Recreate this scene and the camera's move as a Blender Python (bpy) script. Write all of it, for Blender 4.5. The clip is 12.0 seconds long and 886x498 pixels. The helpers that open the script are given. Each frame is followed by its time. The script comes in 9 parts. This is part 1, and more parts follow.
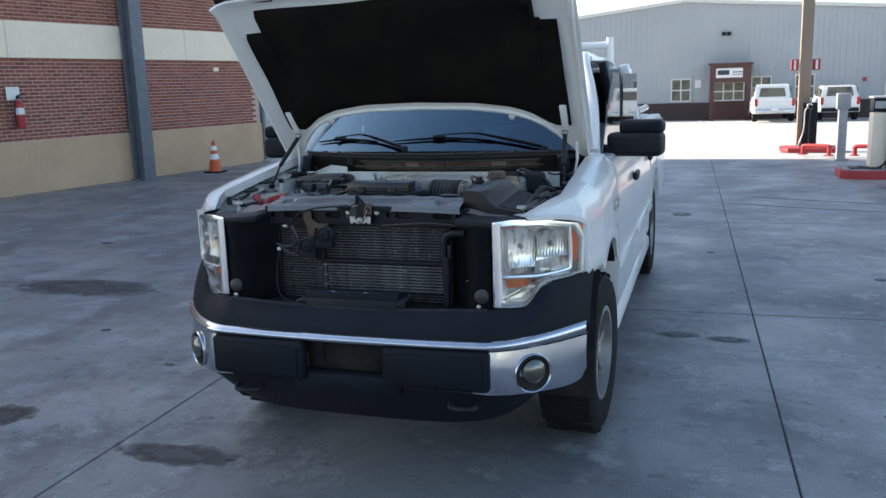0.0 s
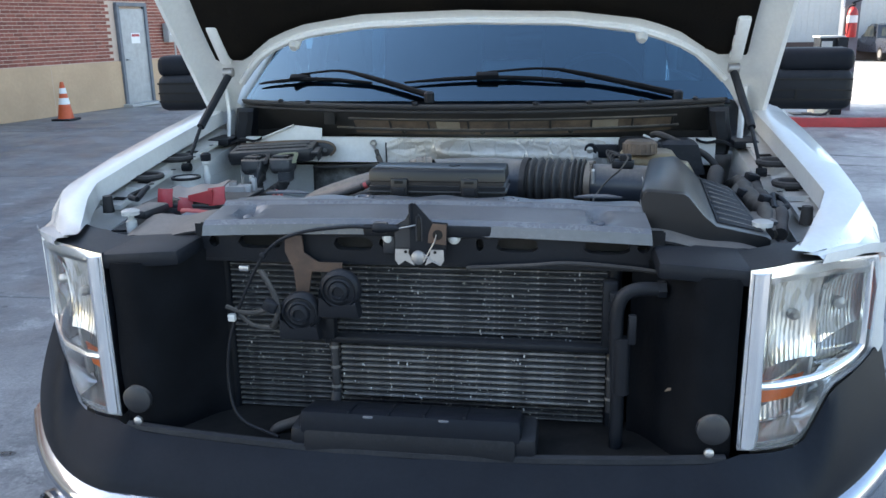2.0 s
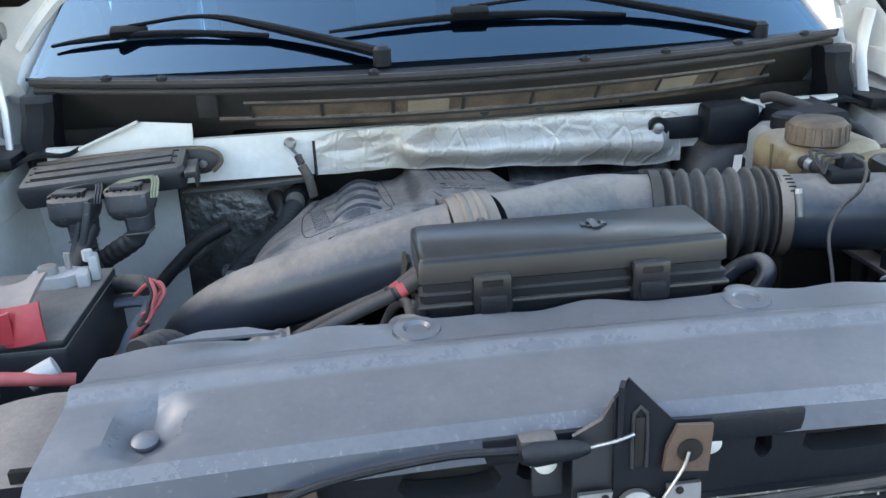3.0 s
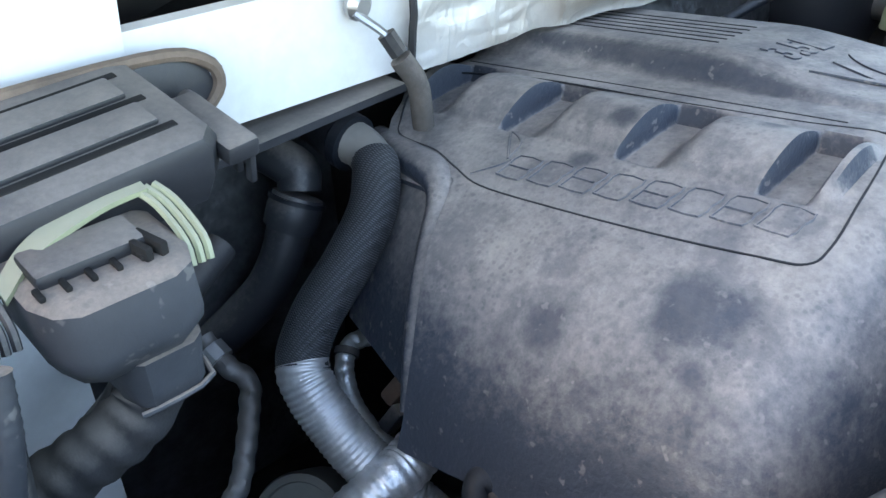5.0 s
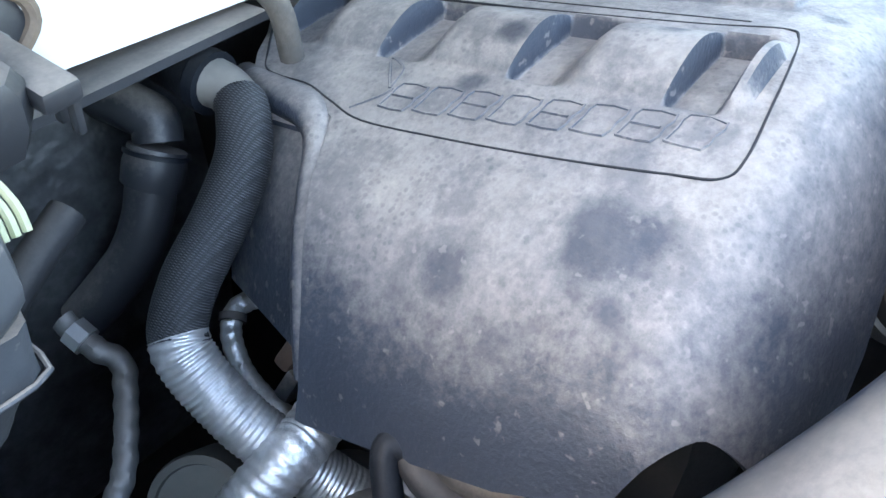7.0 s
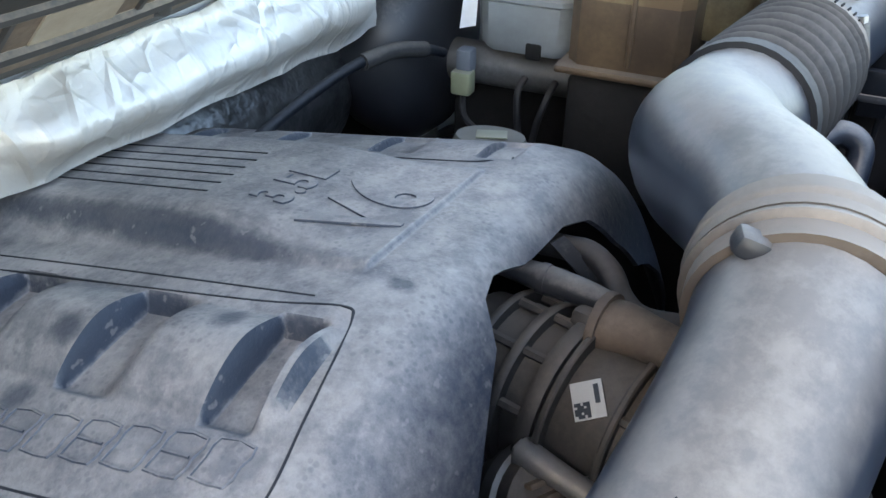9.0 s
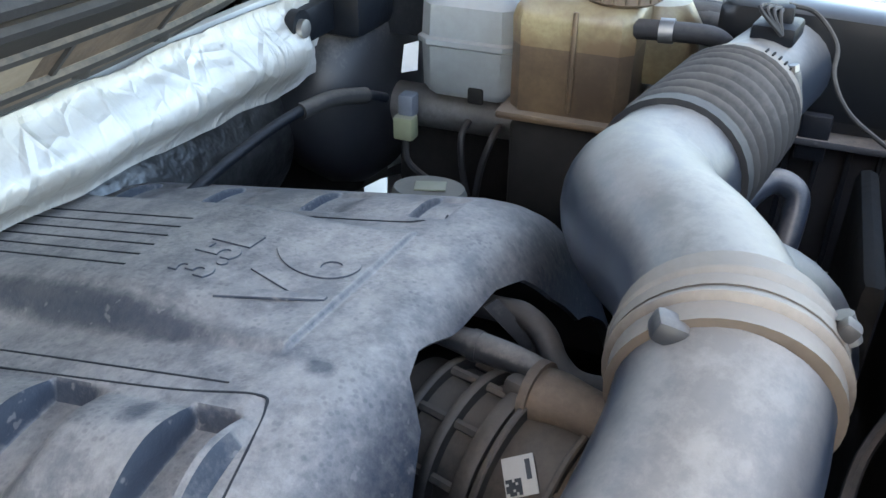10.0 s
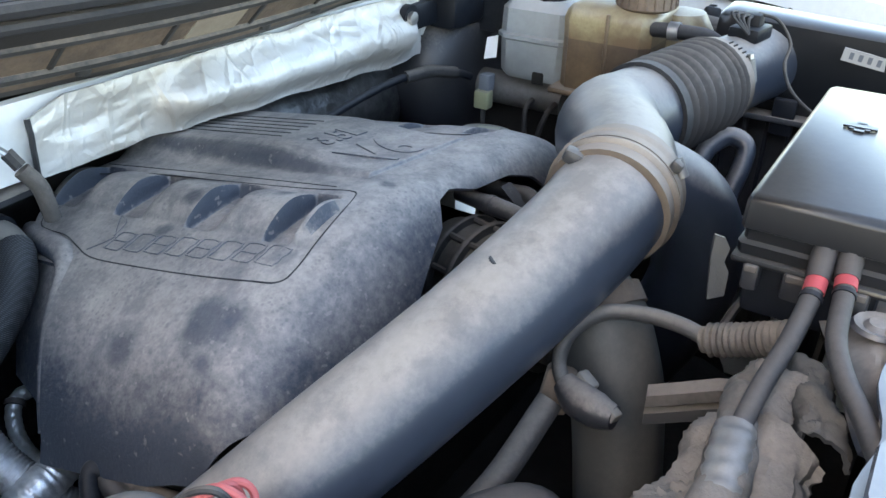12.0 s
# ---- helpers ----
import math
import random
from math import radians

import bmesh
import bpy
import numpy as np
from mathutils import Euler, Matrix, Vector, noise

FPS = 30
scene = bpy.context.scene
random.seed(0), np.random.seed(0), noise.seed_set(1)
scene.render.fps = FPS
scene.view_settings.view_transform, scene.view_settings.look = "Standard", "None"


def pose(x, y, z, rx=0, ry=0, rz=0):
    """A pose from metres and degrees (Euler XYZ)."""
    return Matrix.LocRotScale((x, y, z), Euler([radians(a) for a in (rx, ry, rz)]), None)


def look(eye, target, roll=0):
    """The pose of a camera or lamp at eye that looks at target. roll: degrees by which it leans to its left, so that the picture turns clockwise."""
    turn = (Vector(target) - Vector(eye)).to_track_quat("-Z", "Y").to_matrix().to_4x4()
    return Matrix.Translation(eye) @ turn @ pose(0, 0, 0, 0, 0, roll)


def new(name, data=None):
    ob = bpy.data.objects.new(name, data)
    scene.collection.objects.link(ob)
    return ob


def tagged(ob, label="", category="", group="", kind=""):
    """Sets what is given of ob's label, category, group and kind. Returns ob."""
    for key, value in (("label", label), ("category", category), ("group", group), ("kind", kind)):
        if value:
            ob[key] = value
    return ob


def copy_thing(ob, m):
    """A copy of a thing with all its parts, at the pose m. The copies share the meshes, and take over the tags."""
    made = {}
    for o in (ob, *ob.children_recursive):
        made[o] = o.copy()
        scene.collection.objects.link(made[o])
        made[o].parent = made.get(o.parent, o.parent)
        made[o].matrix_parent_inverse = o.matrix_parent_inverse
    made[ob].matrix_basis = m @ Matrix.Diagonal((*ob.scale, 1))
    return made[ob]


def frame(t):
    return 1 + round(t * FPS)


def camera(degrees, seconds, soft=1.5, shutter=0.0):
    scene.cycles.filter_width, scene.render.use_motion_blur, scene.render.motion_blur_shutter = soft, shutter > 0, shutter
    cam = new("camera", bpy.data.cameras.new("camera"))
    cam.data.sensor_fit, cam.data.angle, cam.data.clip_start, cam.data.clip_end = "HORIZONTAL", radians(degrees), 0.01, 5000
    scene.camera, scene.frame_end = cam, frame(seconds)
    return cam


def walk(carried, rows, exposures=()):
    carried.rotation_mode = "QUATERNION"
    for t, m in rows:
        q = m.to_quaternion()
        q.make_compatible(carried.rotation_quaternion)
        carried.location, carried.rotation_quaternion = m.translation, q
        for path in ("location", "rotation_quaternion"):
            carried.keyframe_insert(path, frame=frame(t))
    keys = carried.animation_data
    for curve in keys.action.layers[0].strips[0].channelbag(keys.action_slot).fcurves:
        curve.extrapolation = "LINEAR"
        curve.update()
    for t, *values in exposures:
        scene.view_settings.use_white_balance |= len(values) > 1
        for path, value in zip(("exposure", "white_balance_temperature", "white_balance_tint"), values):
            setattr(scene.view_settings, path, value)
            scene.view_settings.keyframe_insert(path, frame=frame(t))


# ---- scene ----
cam = camera(56.2, 12.0)
PATH = [
    (0, (1.446, -3.134, 1.751), (0.844, -1.266, 1.366), -1.8),
    (0.5, (1.171, -2.86, 1.728), (0.632, -0.977, 1.321), -1.8),
    (1, (0.899, -2.394, 1.669), (0.397, -0.513, 1.21), -1.6),
    (1.5, (0.538, -1.927, 1.647), (0.082, -0.045, 1.147), -1.9),
    (2, (0.299, -1.397, 1.634), (0.002, 0.51, 1.111), -1.0),
    (2.5, (0.081, -0.844, 1.608), (0.024, 1.068, 1.023), -1.0),
    (3, (-0.185, -0.352, 1.606), (-0.002, 1.513, 0.908), -2.8),
    (3.5, (-0.372, 0.091, 1.546), (0.018, 1.882, 0.746), -3.0),
    (3.7, (-0.44, 0.212, 1.53), (0.079, 1.944, 0.676), -2.2),
    (5.3, (-0.661, 0.699, 1.44), (0.542, 1.784, 0.267), 1.4),
    (5.5, (-0.66, 0.709, 1.423), (0.55, 1.751, 0.218), 1.5),
    (6, (-0.659, 0.723, 1.405), (0.545, 1.697, 0.139), 2.2),
    (6.5, (-0.655, 0.72, 1.409), (0.548, 1.675, 0.127), 1.9),
    (7, (-0.614, 0.69, 1.431), (0.637, 1.645, 0.197), 0.9),
    (7.5, (-0.56, 0.656, 1.462), (0.771, 1.558, 0.272), 0.1),
    (7.7, (-0.54, 0.643, 1.468), (0.833, 1.511, 0.3), 0.1),
    (9.3, (-0.423, 0.607, 1.515), (1.127, 1.301, 0.458), 0.6),
    (9.5, (-0.411, 0.606, 1.52), (1.151, 1.283, 0.471), 0.7),
    (10, (-0.408, 0.596, 1.526), (1.176, 1.254, 0.498), 0.5),
    (10.5, (-0.414, 0.585, 1.534), (1.176, 1.249, 0.519), 0.2),
    (11, (-0.44, 0.558, 1.538), (1.147, 1.266, 0.549), 0.8),
    (11.5, (-0.544, 0.481, 1.551), (1.021, 1.266, 0.585), 1.4),
    (12, (-0.687, 0.373, 1.561), (0.808, 1.295, 0.604), 1.3),
]
EXPOSURE = [(0, 1.2, 6900, 10), (1, 1.65, 6900, 10), (1.5, 1.9, 7100, 10), (2.5, 2.15, 7100, 10), (3, 2.65, 7500, 10), (3.5, 3.0, 7700, 10), (5.5, 3.6, 7400, 10), (6, 3.9, 7500, 10), (6.5, 4.0, 7500, 10), (7, 4.1, 7600, 10), (7.5, 3.72, 7600, 10), (9.5, 3.15, 7500, 10), (10.5, 3.2, 7500, 10), (12, 3.15, 7600, 10)]
walk(cam, [(t, look(eye, target, roll)) for t, eye, target, roll in PATH], EXPOSURE)

# ---- world, sun, exposure ----
SUN_AZ, SUN_EL = radians(-77.5), radians(27)      # over the brick building, a little from the far side
world = bpy.data.worlds.new("sky")
scene.world = world
world.use_nodes = True
wn, wl = world.node_tree.nodes, world.node_tree.links
sky = wn.new("ShaderNodeTexSky")
sky.sky_type, sky.sun_disc, sky.sun_elevation, sky.sun_rotation = "NISHITA", False, SUN_EL, SUN_AZ
sky.air_density, sky.dust_density, sky.ozone_density = 1.0, 1.1, 1.2
wn["Background"].inputs["Strength"].default_value = 0.15
wl.new(sky.outputs[0], wn["Background"].inputs["Color"])
sun = new("sun", bpy.data.lights.new("sun", "SUN"))
sun.data.energy, sun.data.angle, sun.data.color = 4.5, radians(0.5), (1.0, 0.94, 0.86)
sun_from = Vector((math.sin(SUN_AZ) * math.cos(SUN_EL), math.cos(SUN_AZ) * math.cos(SUN_EL), math.sin(SUN_EL)))
sun.matrix_world = look(sun_from * 60, (0, 0, 0))

# ---- materials ----


def node_mat(name):
    m = bpy.data.materials.new(name)
    m.use_nodes = True
    return m, m.node_tree.nodes, m.node_tree.links, m.node_tree.nodes["Principled BSDF"]


def mix_rgb(n, l, fac, a, b):
    mx = n.new("ShaderNodeMix")
    mx.data_type = "RGBA"
    for sock, v in ((mx.inputs[0], fac), (mx.inputs[6], a), (mx.inputs[7], b)):
        if isinstance(v, (int, float)):
            sock.default_value = v
        elif isinstance(v, tuple):
            sock.default_value = (*v, 1)
        else:
            l.new(v, sock)
    return mx.outputs[2]


def ramp(n, l, src, lo, hi, a=0.0, b=1.0):
    r = n.new("ShaderNodeMapRange")
    r.inputs[1].default_value, r.inputs[2].default_value, r.inputs[3].default_value, r.inputs[4].default_value = lo, hi, a, b
    l.new(src, r.inputs[0])
    return r.outputs[0]


def noise_tex(n, l, scale, detail=4, rough=0.6, stretch=None):
    tc = n.new("ShaderNodeTexCoord")
    t = n.new("ShaderNodeTexNoise")
    t.inputs["Scale"].default_value, t.inputs["Detail"].default_value, t.inputs["Roughness"].default_value = scale, detail, rough
    if stretch:
        mp = n.new("ShaderNodeMapping")
        mp.inputs["Scale"].default_value = stretch
        l.new(tc.outputs["Object"], mp.inputs[0])
        l.new(mp.outputs[0], t.inputs["Vector"])
    else:
        l.new(tc.outputs["Object"], t.inputs["Vector"])
    return t.outputs["Fac"]


def surface(name, col, col2=None, rough=0.5, metal=0.0, scale=6.0, lo=0.35, hi=0.65, bump=0.15, bscale=60.0, dust=None, dust_amt=0.0,
            dust_scale=9.0, rough2=None, stretch=None, bump_dist=0.004, coat=0.0, speck=0.0, flake=None, spec=0.5,
            patch=0.9, dust_lo=0.25, dust_hi=1.0, drops=0.0, wipes=(), steep=1.0, smudge=0.0, dust_rough=0.66):
    """Two tones by broad noise, a fine grain, a relief, and dust that lies on what faces up."""
    m, n, l, b = node_mat(name)
    col2 = col2 or tuple(c * 0.7 for c in col)
    big = ramp(n, l, noise_tex(n, l, scale, 5, 0.6, stretch), lo, hi)
    c = mix_rgb(n, l, big, col2, col)
    fine = noise_tex(n, l, scale * 14, 3, 0.6, stretch)
    grain = mix_rgb(n, l, ramp(n, l, fine, 0.3, 0.7), tuple(x * 0.82 for x in col2), c)
    c = mix_rgb(n, l, 0.35, c, grain)
    r_out = None
    if dust:
        # settled dust: thick on what faces up, patchy, thinned by drops and wipes
        geo = n.new("ShaderNodeNewGeometry")
        sep = n.new("ShaderNodeSeparateXYZ")
        l.new(geo.outputs["Normal"], sep.inputs[0])
        mask = sep.outputs[2]
        if steep != 1.0:
            mask = ramp(n, l, mask, 0.0, 1.0, 0.0, steep)
        for tex, amp in ((noise_tex(n, l, dust_scale, 8, 0.7), patch), (noise_tex(n, l, dust_scale * 16, 4, 0.7), patch * 0.4)):
            ma = n.new("ShaderNodeMath")
            ma.operation = "MULTIPLY_ADD"
            ma.inputs[1].default_value = amp
            l.new(tex, ma.inputs[0])
            l.new(mask, ma.inputs[2])
            mask = ma.outputs[0]
        off = patch * 0.7
        mask = ramp(n, l, mask, dust_lo + off, dust_hi + off, 0, dust_amt)
        for cx, cy, cz, rad, *stretched in wipes:
            vs = n.new("ShaderNodeVectorMath")
            vs.operation = "SUBTRACT"
            tcw = n.new("ShaderNodeTexCoord")
            l.new(tcw.outputs["Object"], vs.inputs[0])
            vs.inputs[1].default_value = (cx, cy, cz)
            vm = n.new("ShaderNodeVectorMath")
            vm.operation = "MULTIPLY"
            l.new(vs.outputs[0], vm.inputs[0])
            vm.inputs[1].default_value = stretched[0] if stretched else (1, 1, 1)
            vd = n.new("ShaderNodeVectorMath")
            vd.operation = "LENGTH"
            l.new(vm.outputs[0], vd.inputs[0])
            dd = n.new("ShaderNodeMath")
            dd.operation = "MULTIPLY_ADD"
            l.new(noise_tex(n, l, 45, 5, 0.7), dd.inputs[0])
            dd.inputs[1].default_value = rad * 1.6
            l.new(vd.outputs["Value"], dd.inputs[2])
            keep = ramp(n, l, dd.outputs[0], rad * 1.35, rad * 1.95, 0.25, 1)
            mw = n.new("ShaderNodeMath")
            mw.operation = "MULTIPLY"
            l.new(mask, mw.inputs[0])
            l.new(keep, mw.inputs[1])
            mask = mw.outputs[0]
        if smudge:
            sm = ramp(n, l, noise_tex(n, l, 26, 7, 0.72), 0.46, 0.60, 1.0, 1 - smudge)
            mw = n.new("ShaderNodeMath")
            mw.operation = "MULTIPLY"
            l.new(mask, mw.inputs[0])
            l.new(sm, mw.inputs[1])
            mask = mw.outputs[0]
        if drops:
            vo = n.new("ShaderNodeTexVoronoi")
            vo.inputs["Scale"].default_value = 190
            tcd = n.new("ShaderNodeTexCoord")
            l.new(tcd.outputs["Object"], vo.inputs["Vector"])
            spot = ramp(n, l, vo.outputs["Distance"], 0.22, 0.36, 1 - drops, 1)
            sparse = ramp(n, l, noise_tex(n, l, 22, 4, 0.6), 0.42, 0.58)
            spot = mix_rgb(n, l, sparse, spot, (1.0, 1.0, 1.0))
            mw = n.new("ShaderNodeMath")
            mw.operation = "MULTIPLY"
            l.new(mask, mw.inputs[0])
            l.new(spot, mw.inputs[1])
            mask = mw.outputs[0]
        c = mix_rgb(n, l, mask, c, dust)
        r_out = ramp(n, l, mask, 0, 0.8, rough, max(rough, dust_rough))
    if speck:
        sp = ramp(n, l, noise_tex(n, l, 120, 2, 0.5), 0.66, 0.72, 0, speck)
        c = mix_rgb(n, l, sp, c, flake or (0.5, 0.45, 0.4))
    l.new(c, b.inputs["Base Color"])
    b.inputs["Metallic"].default_value = metal
    b.inputs["Specular IOR Level"].default_value = spec
    if r_out is not None:
        l.new(r_out, b.inputs["Roughness"])
    else:
        l.new(ramp(n, l, big, 0, 1, rough2 if rough2 is not None else min(1, rough + 0.12), rough), b.inputs["Roughness"])
    if coat:
        b.inputs["Coat Weight"].default_value, b.inputs["Coat Roughness"].default_value = coat, 0.06
    if bump:
        bp = n.new("ShaderNodeBump")
        bp.inputs["Strength"].default_value, bp.inputs["Distance"].default_value = bump, bump_dist
        l.new(noise_tex(n, l, bscale, 4, 0.6, stretch), bp.inputs["Height"])
        l.new(bp.outputs[0], b.inputs["Normal"])
    return m


TAN = (0.26, 0.215, 0.18)
M = {}
M["paint"] = surface("white_paint", (0.80, 0.81, 0.80), (0.74, 0.75, 0.75), 0.22, coat=0.6, bump=0.02, dust=(0.55, 0.5, 0.44), dust_amt=0.25)
M["bay_white"] = surface("bay_white_paint", (0.74, 0.75, 0.74), (0.66, 0.66, 0.64), 0.4, bump=0.05, dust=(0.42, 0.36, 0.30), dust_amt=0.45)
M["plastic"] = surface("black_plastic", (0.0085, 0.011, 0.016), (0.006, 0.0075, 0.011), 0.5, spec=0.22, bump=0.3, bscale=120, bump_dist=0.002, dust=(0.11, 0.11, 0.115), dust_amt=0.25, patch=1.2)
M["trim"] = surface("grey_black_trim", (0.0105, 0.0135, 0.0195), (0.008, 0.010, 0.0145), 0.5, spec=0.10, bump=0.3, bscale=500, bump_dist=0.001, dust=(0.08, 0.085, 0.095), dust_amt=0.10)
M["dusty"] = surface("dusty_black_plastic", (0.026, 0.028, 0.033), (0.017, 0.018, 0.022), 0.45, bump=0.2, bscale=220, bump_dist=0.001, dust=(0.33, 0.29, 0.255), dust_amt=0.6, dust_scale=14, patch=1.0, dust_lo=0.4, dust_hi=1.15)
M["cover"] = surface("engine_cover_plastic", (0.045, 0.056, 0.077), (0.028, 0.035, 0.050), 0.52, bump=0.8, bscale=260, bump_dist=0.0011, dust=(0.43, 0.385, 0.35), dust_amt=0.9, smudge=0.42, dust_rough=0.55, spec=0.52, dust_scale=9, speck=0.34, flake=(0.34, 0.30, 0.28), patch=2.1, dust_lo=0.80, dust_hi=2.40, drops=0.3, steep=2.0, wipes=((-0.352, 0.891, 1.156, 0.016), (-0.318, 0.82, 1.19, 0.026), (-0.305, 0.80, 1.195, 0.012), (-0.39, 0.80, 1.10, 0.05), (-0.345, 0.80, 1.175, 0.010), (-0.175, 0.86, 1.235, 0.012), (-0.205, 0.95, 1.225, 0.012), (-0.24, 0.955, 1.20, 0.010), (-0.11, 0.79, 1.24, 0.010), (-0.101, 0.97, 1.226, 0.0125, (1, 0.07, 0.25))))
M["tube"] = surface("intake_tube_plastic", (0.034, 0.043, 0.060), (0.024, 0.030, 0.043), 0.33, bump=0.06, bscale=120, bump_dist=0.0006, dust=(0.38, 0.335, 0.295), dust_amt=0.82, dust_scale=9, patch=1.1, dust_lo=1.25, dust_hi=2.95, steep=3.0, smudge=0.3, dust_rough=0.58)
M["ring"] = surface("dust_brown_collar", (0.13, 0.10, 0.078), (0.085, 0.068, 0.056), 0.6, bump=0.15, bscale=150, bump_dist=0.001, dust=(0.37, 0.315, 0.265), dust_amt=0.7, dust_lo=0.0, dust_hi=1.0)
M["rubber"] = surface("black_rubber", (0.022, 0.022, 0.024), (0.016, 0.016, 0.018), 0.7, bump=0.2, bscale=150, bump_dist=0.002, dust=(0.2, 0.17, 0.15), dust_amt=0.35)
M["tyre"] = surface("tyre_rubber", (0.013, 0.013, 0.015), (0.009, 0.009, 0.0105), 0.8, spec=0.2, bump=0.3, bscale=80, dust=(0.12, 0.11, 0.10), dust_amt=0.15)
M["chrome"] = surface("chrome", (0.58, 0.61, 0.66), (0.50, 0.53, 0.58), 0.10, 1.0, scale=3, bump=0.03, bscale=14, bump_dist=0.01)
M["brightrim"] = surface("bright_rim", (0.95, 0.96, 0.97), (0.88, 0.89, 0.91), 0.12, 0.85, scale=3, bump=0.02)
M["steel"] = surface("zinc_steel", (0.55, 0.55, 0.55), (0.42, 0.41, 0.40), 0.4, 0.9, bump=0.1, dust=TAN, dust_amt=0.3)
M["alu"] = surface("cast_aluminium", (0.42, 0.42, 0.43), (0.30, 0.29, 0.28), 0.5, 0.8, bump=0.4, bscale=120, bump_dist=0.002, dust=TAN, dust_amt=0.5)
M["rust"] = surface("rusty_steel", (0.16, 0.10, 0.07), (0.08, 0.055, 0.045), 0.75, 0.3, bump=0.4, bscale=140, dust=TAN, dust_amt=0.3)
# near-black for grimy parts; in holes and gaps it paints their shade
M["dark"] = surface("grime_and_shade_black", (0.030, 0.028, 0.0265), (0.014, 0.014, 0.014), 0.75, spec=0.15, bump=0.3)
M["liner"] = surface("hood_insulation_felt", (0.007, 0.007, 0.0075), (0.014, 0.012, 0.010), 0.95, spec=0.05, scale=3, bump=0.6, bscale=120, bump_dist=0.004, dust=None)
def crumpled_foil():
    m, n, l, b = node_mat("foil_insulation")
    c = mix_rgb(n, l, ramp(n, l, noise_tex(n, l, 7, 5), 0.35, 0.65), (0.46, 0.42, 0.37), (0.57, 0.56, 0.54))
    l.new(c, b.inputs["Base Color"])
    b.inputs["Metallic"].default_value = 0.45
    l.new(ramp(n, l, noise_tex(n, l, 30, 4), 0.3, 0.7, 0.40, 0.60), b.inputs["Roughness"])
    last = None
    for scale, dist in ((13, 0.0042), (34, 0.0028), (95, 0.0014)):
        a = n.new("ShaderNodeMath")
        a.operation = "SUBTRACT"
        l.new(noise_tex(n, l, scale, 2, 0.5), a.inputs[0])
        a.inputs[1].default_value = 0.5
        a2 = n.new("ShaderNodeMath")
        a2.operation = "ABSOLUTE"
        l.new(a.outputs[0], a2.inputs[0])
        bp = n.new("ShaderNodeBump")
        bp.inputs["Strength"].default_value, bp.inputs["Distance"].default_value = 0.8, dist
        l.new(a2.outputs[0], bp.inputs["Height"])
        if last:
            l.new(last, bp.inputs["Normal"])
        last = bp.outputs[0]
    # sharp folds between flat facets
    tc = n.new("ShaderNodeTexCoord")
    warp = n.new("ShaderNodeMapping")
    warp.inputs["Scale"].default_value = (1.0, 0.7, 0.45)
    warp.inputs["Rotation"].default_value = (0.3, 0.5, 0.2)
    l.new(tc.outputs["Object"], warp.inputs["Vector"])
    for scale, wide, dist in ((17, 0.07, 0.0027), (48, 0.11, 0.0009)):
        vo = n.new("ShaderNodeTexVoronoi")
        vo.feature = "DISTANCE_TO_EDGE"
        vo.inputs["Scale"].default_value = scale
        l.new(warp.outputs[0], vo.inputs["Vector"])
        bp = n.new("ShaderNodeBump")
        bp.inputs["Strength"].default_value, bp.inputs["Distance"].default_value = 0.6, dist
        l.new(ramp(n, l, vo.outputs["Distance"], 0.0, wide, 1.0, 0.0), bp.inputs["Height"])
        l.new(last, bp.inputs["Normal"])
        last = bp.outputs[0]
    l.new(last, b.inputs["Normal"])
    return m


M["foil"] = crumpled_foil()
M["dustier"] = surface("thickly_dusted_plastic", (0.060, 0.064, 0.072), (0.030, 0.033, 0.040), 0.5, bump=0.25, bscale=160, bump_dist=0.001, dust=(0.29, 0.235, 0.195), dust_amt=0.85, dust_scale=24, patch=1.9, dust_lo=0.85, dust_hi=2.2, steep=2.0, drops=0.25, speck=0.15)
M["shield"] = surface("radiator_shield_plastic", (0.105, 0.120, 0.150), (0.070, 0.081, 0.102), 0.22, bump=0.12, bscale=240, bump_dist=0.0005, dust=(0.36, 0.34, 0.32), dust_amt=0.55, dust_scale=10, patch=0.7, dust_lo=0.35, dust_hi=1.45, smudge=0.12, dust_rough=0.42, spec=0.65, speck=0.08)
M["foil_wrap"] = surface("foil_sleeve", (0.74, 0.75, 0.77), (0.50, 0.49, 0.48), 0.34, 0.75, scale=16, bump=0.6, bscale=170, bump_dist=0.0016)
M["fin"] = surface("condenser_fin", (0.020, 0.024, 0.031), (0.008, 0.0095, 0.0125), 0.6, 0.0, spec=0.2, scale=20, bump=0.7, bscale=240, stretch=(1, 1, 0.3), speck=0.5, flake=(0.32, 0.32, 0.30))
M["coil"] = surface("condenser_tube", (0.24, 0.24, 0.237), (0.08, 0.08, 0.082), 0.45, 0.4, scale=22, bump=0.2, speck=0.9, flake=(0.5, 0.47, 0.43))
M["dustsheet"] = surface("dusty_folded_vinyl", (0.22, 0.20, 0.195), (0.14, 0.125, 0.12), 0.6, bump=0.3, bscale=40, bump_dist=0.002, dust=(0.36, 0.31, 0.28), dust_amt=0.6)
M["red"] = surface("faded_red_plastic", (0.42, 0.03, 0.045), (0.3, 0.02, 0.03), 0.5, dust=(0.4, 0.25, 0.24), dust_amt=0.5)
M["redwire"] = surface("pink_red_insulation", (0.55, 0.13, 0.12), (0.4, 0.08, 0.08), 0.55, bump=0.05)
M["redpaint"] = surface("red_machine_paint", (0.45, 0.03, 0.035), (0.34, 0.03, 0.03), 0.4, bump=0.05)
M["redtape"] = surface("red_tape", (0.50, 0.075, 0.085), (0.36, 0.055, 0.065), 0.5, bump=0)
M["whiteplastic"] = surface("white_plastic", (0.62, 0.63, 0.62), (0.5, 0.5, 0.48), 0.4, bump=0.05, dust=(0.3, 0.26, 0.22), dust_amt=0.4)
